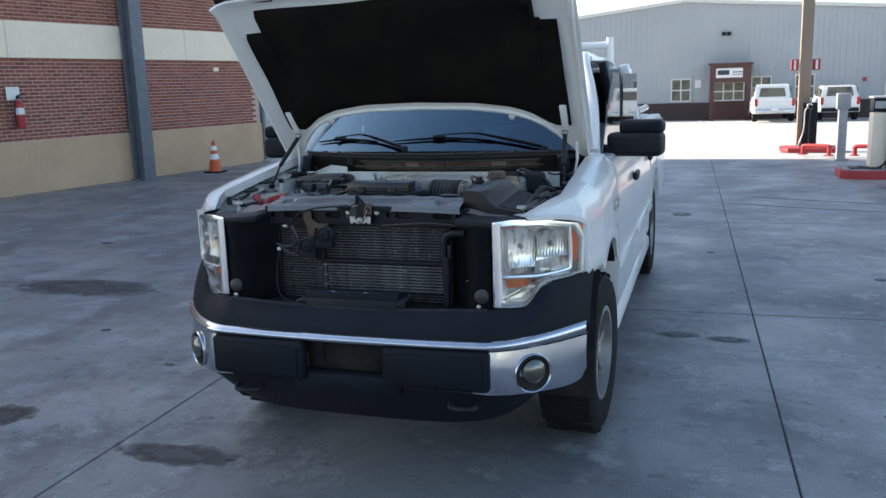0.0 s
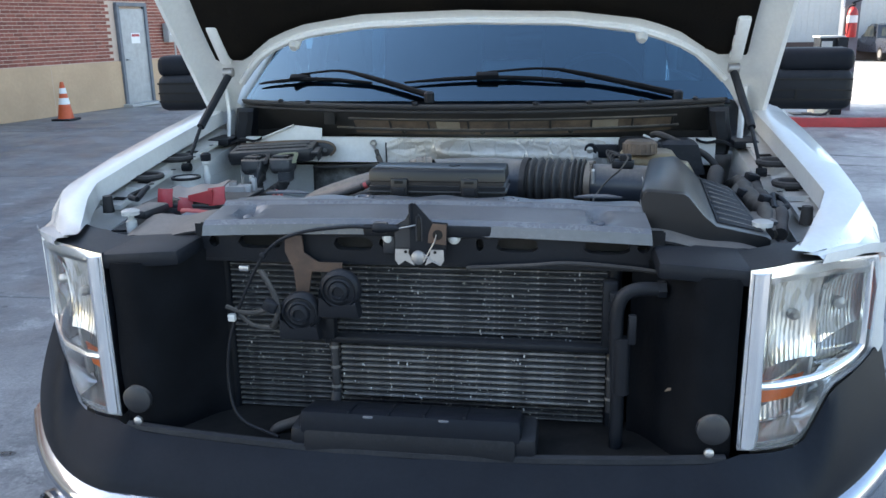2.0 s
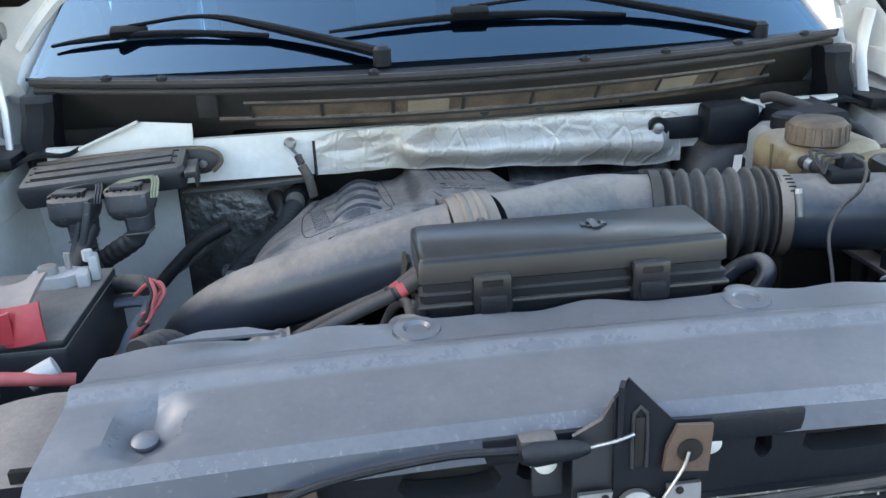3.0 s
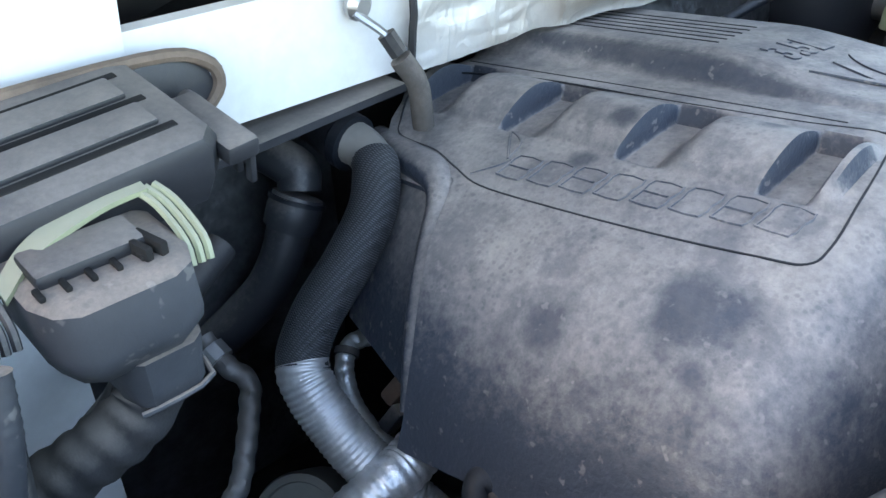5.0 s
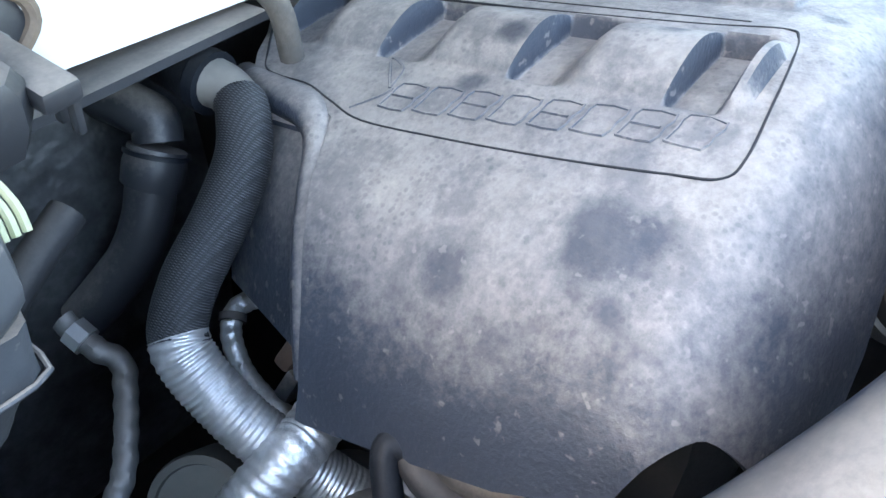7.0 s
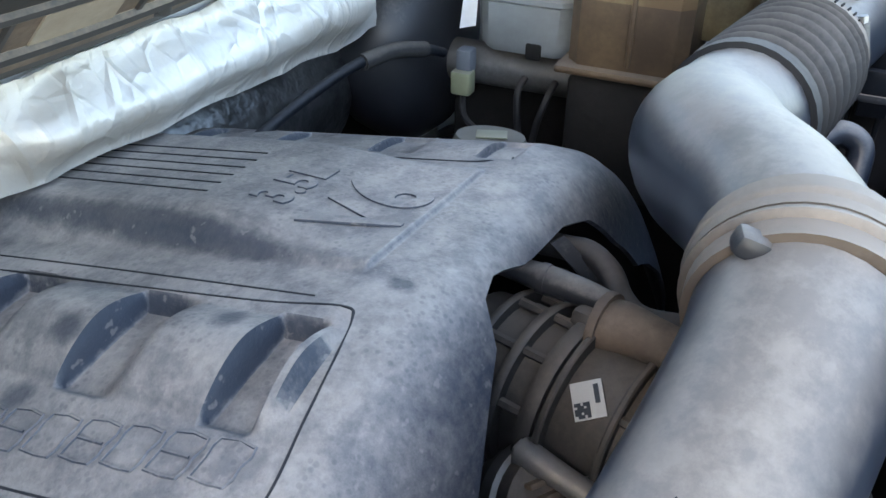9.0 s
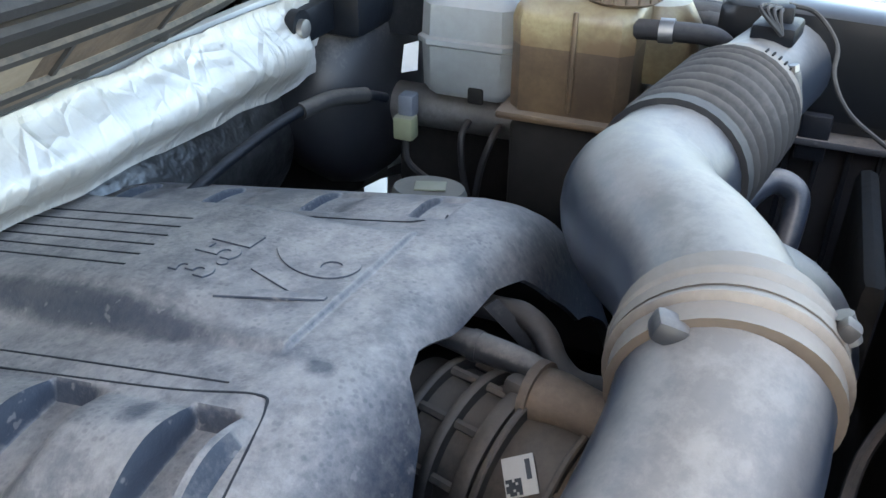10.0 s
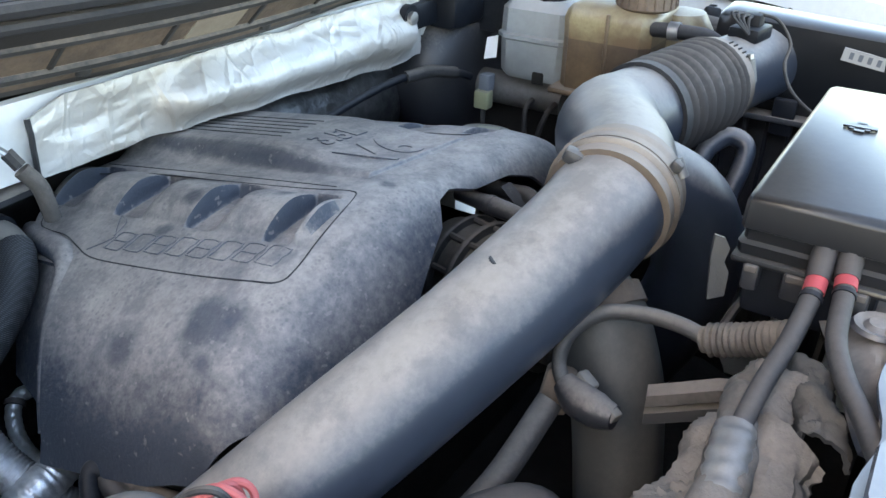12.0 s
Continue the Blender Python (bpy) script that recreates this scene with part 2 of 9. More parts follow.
M["grey"] = surface("grey_steel_paint", (0.16, 0.18, 0.21), (0.12, 0.135, 0.16), 0.5, bump=0.05)
M["ltgrey"] = surface("light_grey_paint", (0.45, 0.46, 0.46), (0.36, 0.36, 0.36), 0.5, bump=0.05)
M["tape"] = surface("wrapped_cloth_tape", (0.03, 0.03, 0.032), (0.02, 0.02, 0.021), 0.8, bump=0.5, bscale=90, bump_dist=0.002, dust=(0.22, 0.19, 0.16), dust_amt=0.5)
M["loom"] = surface("dusty_loom_tape", (0.10, 0.087, 0.076), (0.045, 0.041, 0.038), 0.85, scale=18, bump=0.5, bscale=110, bump_dist=0.003, dust=(0.27, 0.225, 0.19), dust_amt=0.5, patch=1.3)
M["yellowgreen"] = surface("pale_green_plastic", (0.30, 0.32, 0.20), (0.24, 0.25, 0.16), 0.45, bump=0.05, dust=(0.34, 0.31, 0.26), dust_amt=0.5)
M["brown"] = surface("dusty_brown_metal", (0.20, 0.145, 0.105), (0.09, 0.068, 0.054), 0.75, scale=14, bump=0.4, bscale=90)
M["cowl"] = surface("cowl_plastic", (0.042, 0.039, 0.037), (0.022, 0.021, 0.021), 0.6, scale=7, bump=0.2, bscale=200, bump_dist=0.001, dust=(0.34, 0.26, 0.19), dust_amt=0.8)
# tan in place of the light seen through gaps in the cowl
M["tanpatch"] = surface("pale_gap_light", (0.36, 0.31, 0.24), (0.27, 0.22, 0.17), 0.7, scale=14, bump=0.2)
M["concrete_tan"] = surface("tan_block_paint", (0.56, 0.39, 0.255), (0.48, 0.335, 0.22), 0.85, scale=1.2, bump=0.2, bscale=30)
M["cream"] = surface("cream_stone_band", (0.90, 0.79, 0.63), (0.84, 0.73, 0.58), 0.85, scale=1.5, bump=0.2, bscale=40)
M["mortar"] = surface("mortar", (0.62, 0.49, 0.41), (0.54, 0.42, 0.35), 0.95, scale=3, bump=0.3)
M["siding"] = surface("grey_metal_siding", (0.42, 0.44, 0.46), (0.38, 0.40, 0.42), 0.45, scale=0.5, bump=0.02)
M["wainscot"] = surface("brown_wainscot", (0.06, 0.04, 0.038), (0.05, 0.033, 0.031), 0.7, scale=1.0, bump=0.1)
M["maroon"] = surface("maroon_portal", (0.10, 0.045, 0.04), (0.085, 0.038, 0.034), 0.6, scale=1.0, bump=0.1)
M["frame_white"] = surface("white_window_frame", (0.7, 0.7, 0.66), (0.6, 0.6, 0.57), 0.5, bump=0)
M["sign"] = surface("white_sign", (0.8, 0.8, 0.8), (0.74, 0.74, 0.74), 0.5, bump=0)
M["ink"] = surface("dark_print", (0.03, 0.04, 0.05), (0.03, 0.035, 0.045), 0.5, bump=0)
M["brownpost"] = surface("brown_painted_post", (0.30, 0.235, 0.175), (0.26, 0.20, 0.15), 0.6, scale=1.0, bump=0.05)
M["orange"] = surface("cone_orange", (0.62, 0.10, 0.03), (0.5, 0.08, 0.02), 0.5, bump=0.05)
M["interior"] = surface("cabin_trim", (0.05, 0.05, 0.055), (0.035, 0.035, 0.04), 0.7, bump=0.1)
M["darkpaint"] = surface("dark_blue_car_paint", (0.03, 0.035, 0.05), (0.022, 0.026, 0.04), 0.25, coat=0.5, bump=0)
M["amber"] = surface("amber_lens", (0.85, 0.20, 0.03), (0.7, 0.14, 0.02), 0.15, bump=0.1, bscale=90, coat=0.5)
def flute_mat():
    m, n, l, b = node_mat("lamp_reflector")
    vo = n.new("ShaderNodeTexVoronoi")
    vo.inputs["Scale"].default_value = 42
    mp = n.new("ShaderNodeMapping")
    mp.inputs["Scale"].default_value = (1.6, 1, 0.55)
    tcv = n.new("ShaderNodeTexCoord")
    l.new(tcv.outputs["Object"], mp.inputs[0])
    l.new(mp.outputs[0], vo.inputs["Vector"])
    sp = n.new("ShaderNodeSeparateColor")
    l.new(vo.outputs["Color"], sp.inputs[0])
    # white and tan cells paint the broken reflections of the facets
    c = mix_rgb(n, l, ramp(n, l, sp.outputs[0], 0.55, 0.95), (0.99, 0.99, 0.98), (0.55, 0.50, 0.43))
    l.new(c, b.inputs["Base Color"])
    b.inputs["Metallic"].default_value, b.inputs["Roughness"].default_value = 0.65, 0.14
    tc = n.new("ShaderNodeTexCoord")
    w = n.new("ShaderNodeTexWave")
    w.bands_direction = "X"
    w.inputs["Scale"].default_value, w.inputs["Distortion"].default_value = 30, 2.5
    l.new(tc.outputs["Object"], w.inputs["Vector"])
    bp = n.new("ShaderNodeBump")
    bp.inputs["Strength"].default_value, bp.inputs["Distance"].default_value = 0.35, 0.003
    l.new(w.outputs["Fac"], bp.inputs["Height"])
    l.new(bp.outputs[0], b.inputs["Normal"])
    return m


M["reflector"] = flute_mat()
M["brakelight"] = surface("red_lamp", (0.5, 0.02, 0.02), (0.4, 0.015, 0.015), 0.2, bump=0)
M["coolant"] = surface("stained_coolant_tank", (0.30, 0.25, 0.14), (0.17, 0.11, 0.06), 0.35, scale=13, lo=0.4, hi=0.6, bump=0.1, dust=(0.36, 0.29, 0.22), dust_amt=0.3)
M["coolant_low"] = surface("tank_below_fluid_line", (0.19, 0.13, 0.075), (0.09, 0.062, 0.042), 0.35, scale=13, lo=0.35, hi=0.65, bump=0.1, dust=(0.4, 0.32, 0.25), dust_amt=0.25)
M["brakeres"] = surface("milky_reservoir", (0.34, 0.37, 0.385), (0.25, 0.27, 0.28), 0.35, scale=6, bump=0.1, dust=(0.36, 0.31, 0.26), dust_amt=0.4)
M["foil_dark"] = surface("grimy_foil", (0.30, 0.31, 0.32), (0.04, 0.04, 0.042), 0.30, 0.85, scale=7, bump=0.6, bscale=14, bump_dist=0.014)
M["rubber_grey"] = surface("dusty_rubber", (0.045, 0.044, 0.045), (0.032, 0.031, 0.032), 0.65, bump=0.15, bscale=150, bump_dist=0.001, dust=(0.27, 0.24, 0.21), dust_amt=0.5)
M["manifold"] = surface("dusty_nylon", (0.040, 0.038, 0.037), (0.024, 0.023, 0.023), 0.6, bump=0.25, bscale=150, bump_dist=0.002, dust=(0.22, 0.175, 0.14), dust_amt=0.42, patch=1.3)
M["lid"] = surface("smooth_black_lid", (0.012, 0.0135, 0.0165), (0.009, 0.010, 0.012), 0.30, bump=0.1, bscale=300, bump_dist=0.0005, dust=(0.27, 0.255, 0.24), dust_amt=0.22, steep=2.0, dust_lo=1.0, dust_hi=2.2, spec=0.42, dust_rough=0.32)
M["whitegrey"] = surface("grey_collar", (0.22, 0.205, 0.185), (0.15, 0.14, 0.125), 0.5, bump=0.1)
M["alu_dull"] = surface("dull_aluminium", (0.26, 0.26, 0.26), (0.16, 0.155, 0.15), 0.5, 0.6, scale=14, bump=0.2, dust=TAN, dust_amt=0.4)
M["greencap"] = surface("grimy_green_metal", (0.20, 0.215, 0.195), (0.13, 0.14, 0.13), 0.5, 0.3, dust=TAN, dust_amt=0.5)


def glass(name, tint, rough=0.02, alpha=0.5, sheen=(1, 1, 1)):
    """A thin pane: clear by mix of a see-through and a glossy layer."""
    m, n, l, b = node_mat(name)
    tr = n.new("ShaderNodeBsdfTransparent")
    tr.inputs[0].default_value = (*tint, 1)
    gl = n.new("ShaderNodeBsdfGlossy")
    gl.inputs["Roughness"].default_value = rough
    gl.inputs["Color"].default_value = (*sheen, 1)
    fr = n.new("ShaderNodeFresnel")
    fr.inputs[0].default_value = 1.5
    add = ramp(n, l, fr.outputs[0], 0, 1, alpha, 1)
    mx = n.new("ShaderNodeMixShader")
    l.new(add, mx.inputs[0])
    l.new(tr.outputs[0], mx.inputs[1])
    l.new(gl.outputs[0], mx.inputs[2])
    l.new(mx.outputs[0], n["Material Output"].inputs[0])
    return m


# blue in tint and gloss stands in for the sky's reflection
M["windscreen"] = glass("windscreen_glass", (0.12, 0.30, 0.46), 0.01, 0.10, (0.52, 0.80, 1.0))
M["frit"] = surface("black_glass_border", (0.006, 0.007, 0.010), (0.005, 0.006, 0.008), 0.3, bump=0)
M["baffle"] = surface("matt_black_baffle", (0.0062, 0.0074, 0.0100), (0.0035, 0.0043, 0.006), 0.7, spec=0.08, scale=12, bump=0.4, bscale=60, bump_dist=0.004, dust=(0.08, 0.075, 0.07), dust_amt=0.2, patch=1.4)
M["lens"] = glass("clear_lens", (0.97, 0.98, 0.98), 0.03, 0.03)
M["pane"] = glass("window_glass", (0.25, 0.28, 0.28), 0.03, 0.15)
M["foglens"] = glass("fog_lens", (0.55, 0.56, 0.42), 0.05, 0.12)


def concrete_mat():
    m, n, l, b = node_mat("worn_concrete")
    c = mix_rgb(n, l, ramp(n, l, noise_tex(n, l, 0.45, 8, 0.65), 0.34, 0.66), (0.15, 0.155, 0.164), (0.345, 0.348, 0.35))
    c = mix_rgb(n, l, ramp(n, l, noise_tex(n, l, 1.3, 10, 0.75), 0.47, 0.60, 0, 0.75), c, (0.115, 0.119, 0.129))
    c = mix_rgb(n, l, ramp(n, l, noise_tex(n, l, 2.4, 10, 0.78), 0.52, 0.62, 0, 0.7), c, (0.44, 0.44, 0.435))
    c = mix_rgb(n, l, ramp(n, l, noise_tex(n, l, 7, 6, 0.7), 0.60, 0.66, 0, 0.7), c, (0.08, 0.082, 0.088))
    c = mix_rgb(n, l, ramp(n, l, noise_tex(n, l, 60, 4, 0.7), 0.38, 0.66, 0, 0.45), c, (0.095, 0.097, 0.103))
    c = mix_rgb(n, l, ramp(n, l, noise_tex(n, l, 110, 2, 0.6), 0.64, 0.70, 0, 0.5), c, (0.40, 0.40, 0.395))
    tr = ramp(n, l, noise_tex(n, l, 1.0, 8, 0.7, (0.35, 2.6, 1)), 0.54, 0.68, 0, 0.55)
    c = mix_rgb(n, l, tr, c, (0.095, 0.098, 0.107))
    l.new(c, b.inputs["Base Color"])
    l.new(ramp(n, l, noise_tex(n, l, 1.2, 7, 0.7), 0.38, 0.62, 0.32, 0.72), b.inputs["Roughness"])
    bp = n.new("ShaderNodeBump")
    bp.inputs["Strength"].default_value, bp.inputs["Distance"].default_value = 0.45, 0.005
    l.new(noise_tex(n, l, 45, 6, 0.7), bp.inputs["Height"])
    l.new(bp.outputs[0], b.inputs["Normal"])
    return m


M["concrete"] = concrete_mat()
M["stain"] = surface("oil_stain", (0.030, 0.032, 0.037), (0.060, 0.062, 0.068), 0.35, scale=9, lo=0.3, hi=0.7, bump=0.3, bscale=45, speck=0.3, flake=(0.22, 0.22, 0.22))
M["oldstain"] = surface("faded_stain", (0.055, 0.057, 0.062), (0.11, 0.113, 0.12), 0.5, scale=7, lo=0.4, hi=0.6, bump=0.3, bscale=45, speck=0.4, flake=(0.3, 0.3, 0.3))
def soft_edge(m, strength):
    """Thins a stain towards its rim, unevenly, so that the concrete shows through."""
    n, l = m.node_tree.nodes, m.node_tree.links
    out = next(q for q in n if q.type == "OUTPUT_MATERIAL")
    body = out.inputs["Surface"].links[0].from_socket
    tc = n.new("ShaderNodeTexCoord")
    mp = n.new("ShaderNodeMapping")
    mp.inputs["Location"].default_value = (-1.0, -1.0, 0.0)
    mp.inputs["Scale"].default_value = (2.0, 2.0, 0.0)
    l.new(tc.outputs["Generated"], mp.inputs[0])
    ln = n.new("ShaderNodeVectorMath")
    ln.operation = "LENGTH"
    l.new(mp.outputs[0], ln.inputs[0])
    ad = n.new("ShaderNodeMath")
    ad.operation = "MULTIPLY_ADD"
    ad.inputs[1].default_value = 1.1
    l.new(noise_tex(n, l, 11, 7, 0.7), ad.inputs[0])
    l.new(ln.outputs["Value"], ad.inputs[2])
    mx = n.new("ShaderNodeMixShader")
    tr = n.new("ShaderNodeBsdfTransparent")
    l.new(ramp(n, l, ad.outputs[0], 0.85, 1.5, strength, 0.0), mx.inputs[0])
    l.new(tr.outputs[0], mx.inputs[1])
    l.new(body, mx.inputs[2])
    l.new(mx.outputs[0], out.inputs["Surface"])


soft_edge(M["stain"], 0.85)
soft_edge(M["oldstain"], 0.75)
M["joint"] = surface("slab_joint", (0.05, 0.05, 0.052), (0.035, 0.035, 0.037), 0.9, bump=0.2)
M["apron"] = surface("sunlit_concrete_yard", (0.50, 0.49, 0.47), (0.44, 0.43, 0.41), 0.8, scale=0.6, bump=0.2, bscale=20)
M["stripe"] = surface("white_road_paint", (0.75, 0.75, 0.73), (0.65, 0.65, 0.63), 0.7, bump=0.1)


def brick_mat():
    m, n, l, b = node_mat("brick_red")
    info = n.new("ShaderNodeObjectInfo")
    geo = n.new("ShaderNodeNewGeometry")
    add = n.new("ShaderNodeMath")
    add.operation = "ADD"
    l.new(info.outputs["Random"], add.inputs[0])
    l.new(geo.outputs["Random Per Island"], add.inputs[1])
    fr = n.new("ShaderNodeMath")
    fr.operation = "FRACT"
    l.new(add.outputs[0], fr.inputs[0])
    c = mix_rgb(n, l, fr.outputs[0], (0.19, 0.058, 0.045), (0.32, 0.105, 0.078))
    c = mix_rgb(n, l, ramp(n, l, noise_tex(n, l, 30, 3), 0.3, 0.7, 0, 0.3), c, (0.14, 0.055, 0.048))
    l.new(c, b.inputs["Base Color"])
    b.inputs["Roughness"].default_value = 0.85
    return m


M["brick"] = brick_mat()

# ---- mesh helpers ----


def part(name, bm, mat, parent=None, label="", sharp=38, flat=False):
    """Links a bmesh as one mesh object under a thing or a part."""
    bmesh.ops.recalc_face_normals(bm, faces=bm.faces[:])
    me = bpy.data.meshes.new(name)
    bm.to_mesh(me)
    bm.free()
    me.materials.append(M[mat])
    if not flat:
        me.polygons.foreach_set("use_smooth", [True] * len(me.polygons))
        me.set_sharp_from_angle(angle=radians(sharp))
    ob = new(name, me)
    if parent:
        ob.parent = parent
    return tagged(ob, label)


def thing(name, label, category, group="", kind="", at=None):
    return tagged(new(name), label, category, group, kind) if at is None else place(tagged(new(name), label, category, group, kind), at)


def place(ob, m):
    ob.matrix_world = m
    return ob


def bx(bm, c, s, r=0.0, rot=(0, 0, 0), seg=2):
    """A box with rounded edges."""
    m = pose(*c, *rot) @ Matrix.Diagonal((*s, 1))
    g = bmesh.ops.create_cube(bm, size=1, matrix=m)
    if r:
        es = list({e for v in g["verts"] for e in v.link_edges})
        bmesh.ops.bevel(bm, geom=es, offset=min(r, min(s) * 0.49), segments=seg, profile=0.5, affect="EDGES")
    return bm


def box(c, s, r=0.0, rot=(0, 0, 0), seg=2):
    return bx(bmesh.new(), c, s, r, rot, seg)


def curve_pts(pts, steps):
    """Points along a smooth curve through pts."""
    p = [Vector(q) for q in pts]
    if steps <= 1 or len(p) < 3:
        return p
    p = [p[0] * 2 - p[1]] + p + [p[-1] * 2 - p[-2]]
    out = []
    for i in range(1, len(p) - 2):
        for k in range(steps):
            t = k / steps
            a, b, c, d = p[i - 1:i + 3]
            out.append(0.5 * (2 * b + (c - a) * t + (2 * a - 5 * b + 4 * c - d) * t * t + (3 * b - a - 3 * c + d) * t ** 3))
    return out + [p[-2]]


def tb(bm, pts, r, n=12, steps=6, cap=True, flat=1.0):
    """A round bar or hose along pts; r is one radius, a list (one a point), or a function of 0..1."""
    c = curve_pts(pts, steps)
    k = len(c)
    up, rings = None, []
    for i, q in enumerate(c):
        d = (c[min(i + 1, k - 1)] - c[max(i - 1, 0)]).normalized()
        if up is None:
            up = d.orthogonal().normalized() if abs(d.z) > 0.9 else Vector((0, 0, 1))
        side = d.cross(up).normalized()
        up = side.cross(d).normalized()
        t = i / max(1, k - 1)
        if callable(r):
            rr = r(t)
        elif isinstance(r, (list, tuple)):
            f = t * (len(r) - 1)
            j = min(int(f), len(r) - 2)
            rr = r[j] + (r[j + 1] - r[j]) * (f - j)
        else:
            rr = r
        rings.append([bm.verts.new(q + side * math.cos(a) * rr + up * math.sin(a) * rr * flat) for a in (2 * math.pi * s / n for s in range(n))])
    for a, b in zip(rings, rings[1:]):
        for s in range(n):
            bm.faces.new((a[s], a[(s + 1) % n], b[(s + 1) % n], b[s]))
    if cap:
        bm.faces.new(rings[0][::-1])
        bm.faces.new(rings[-1])
    return bm


def tube(pts, r, n=12, steps=6, cap=True, flat=1.0):
    return tb(bmesh.new(), pts, r, n, steps, cap, flat)


def lt(bm, prof, m=None, n=24):
    """A turned body: (radius, height) pairs round the z axis, at the pose m."""
    m = m or Matrix()
    rings = [[bm.verts.new(m @ Vector((max(r, 1e-4) * math.cos(2 * math.pi * s / n), max(r, 1e-4) * math.sin(2 * math.pi * s / n), h))) for s in range(n)] for r, h in prof]
    for a, b in zip(rings, rings[1:]):
        for s in range(n):
            bm.faces.new((a[s], a[(s + 1) % n], b[(s + 1) % n], b[s]))
    bm.faces.new(rings[0][::-1])
    bm.faces.new(rings[-1])
    return bm


def lathe(prof, m=None, n=24):
    return lt(bmesh.new(), prof, m, n)


def pr(bm, poly, depth, m=None, r=0.0):
    """A plate: the outline poly in x, y, with the given depth along z, at the pose m."""
    m = m or Matrix()
    a = [bm.verts.new(m @ Vector((x, y, 0))) for x, y in poly]
    b = [bm.verts.new(m @ Vector((x, y, depth))) for x, y in poly]
    k = len(poly)
    fs = [bm.faces.new(a[::-1]), bm.faces.new(b)] + [bm.faces.new((a[i], a[(i + 1) % k], b[(i + 1) % k], b[i])) for i in range(k)]
    if r:
        bmesh.ops.bevel(bm, geom=list(fs[1].edges), offset=r, segments=2, profile=0.5, affect="EDGES")
    return bm


def prism(poly, depth, m=None, r=0.0):
    return pr(bmesh.new(), poly, depth, m, r)


def sheet(f, us, vs, thick=0.0, bm=None):
    """A sheet of points f(u, v), with a thickness if given."""
    bm = bm or bmesh.new()
    g = [[bm.verts.new(f(u, v)) for v in vs] for u in us]
    fs = [bm.faces.new((g[i][j], g[i + 1][j], g[i + 1][j + 1], g[i][j + 1])) for i in range(len(us) - 1) for j in range(len(vs) - 1)]
    if thick:
        bmesh.ops.recalc_face_normals(bm, faces=fs)
        bmesh.ops.solidify(bm, geom=fs, thickness=thick)
    return bm


def loft(rings, cap=True, bm=None):
    """Closed rings of points, joined."""
    bm = bm or bmesh.new()
    g = [[bm.verts.new(p) for p in r] for r in rings]
    n = len(g[0])
    for a, b in zip(g, g[1:]):
        for s in range(n):
            bm.faces.new((a[s], a[(s + 1) % n], b[(s + 1) % n], b[s]))
    if cap:
        bm.faces.new(g[0][::-1])
        bm.faces.new(g[-1])
    return bm


def lin(a, b, k):
    return [a + (b - a) * i / (k - 1) for i in range(k)]


def smooth01(t):
    t = max(0.0, min(1.0, t))
    return t * t * (3 - 2 * t)


def table(pairs, x):
    """Straight lines between (x, value) pairs."""
    if x <= pairs[0][0]:
        return pairs[0][1]
    for (a, va), (b, vb) in zip(pairs, pairs[1:]):
        if x <= b:
            return va + (vb - va) * (x - a) / (b - a)
    return pairs[-1][1]


AX_Y = pose(0, 0, 0, -90, 0, 0)      # turns the z axis to y


def at_axis(p, d):
    """A pose at p whose z axis points along d."""
    return Matrix.Translation(p) @ Vector(d).to_track_quat("Z", "Y").to_matrix().to_4x4()

# ---- the setting: ground, brick wall, canopy, far building ----


def ground_z(y):
    return 0.0 if y < 16 else -(y - 16) * 0.0205


ys = [-400, -60, -20, -8, 16, 24, 32, 40, 48, 60, 120, 900]
gz = lambda y: ground_z(min(y, 52))
ground = part("ground", sheet(lambda u, v: Vector((u, v, gz(v) - 0.02)), [-500, -60, -12, 0, 20, 60, 500], ys), "apron", flat=True)
tagged(ground, "pale concrete yard in full sun", "ground", kind="structure")

floor = part("floor", sheet(lambda u, v: Vector((u, v, gz(v) - 0.006)), [-14, 19], [-14, 16]), "joint", flat=True)
tagged(floor, "dark bed under the concrete slabs with open joints", "floor", kind="structure")


def slab(x0, x1, y0, y1):
    g = 0.0045
    bm = bmesh.new()
    bx(bm, ((x0 + x1) / 2, (y0 + y1) / 2, -0.05), (x1 - x0 - 2 * g, y1 - y0 - 3.6 * g, 0.1), 0.004, seg=1)
    return part("slab", bm, "concrete", floor, flat=True)


jx = [-13.6, -10.5, -7.5, -4.5, -1.47, 1.80, 5.0, 8.2, 11.4, 14.6, 18]
jy = [-13, -9, -5.2, -1.0, 3.28, 7.5, 11.7, 16.0]
floor.matrix_world = pose(1.8, 3.29, 0, 0, 0, 1.3) @ pose(-1.8, -3.29, 0)
for a, b in zip(jx, jx[1:]):
    for c, d in zip(jy, jy[1:]):
        slab(a, b, c, d)


def blot(name, cx, cy, rx, ry, seed, mat, label, h=0.0012):
    rnd = random.Random(seed)
    ph = [rnd.uniform(0, 6.28) for _ in range(4)]
    poly = []
    for i in range(56):
        a = 2 * math.pi * i / 56
        k = 1 + 0.13 * math.sin(2 * a + ph[0]) + 0.10 * math.sin(3 * a + ph[1]) + 0.07 * math.sin(7 * a + ph[2]) + 0.05 * math.sin(13 * a + ph[3])
        poly.append((cx + rx * k * math.cos(a), cy + ry * k * math.sin(a)))
    ob = part(name, prism(poly, h, pose(0, 0, 0.0004)), mat, flat=True)
    return tagged(ob, label, "stain", "stains on the concrete", "structure")


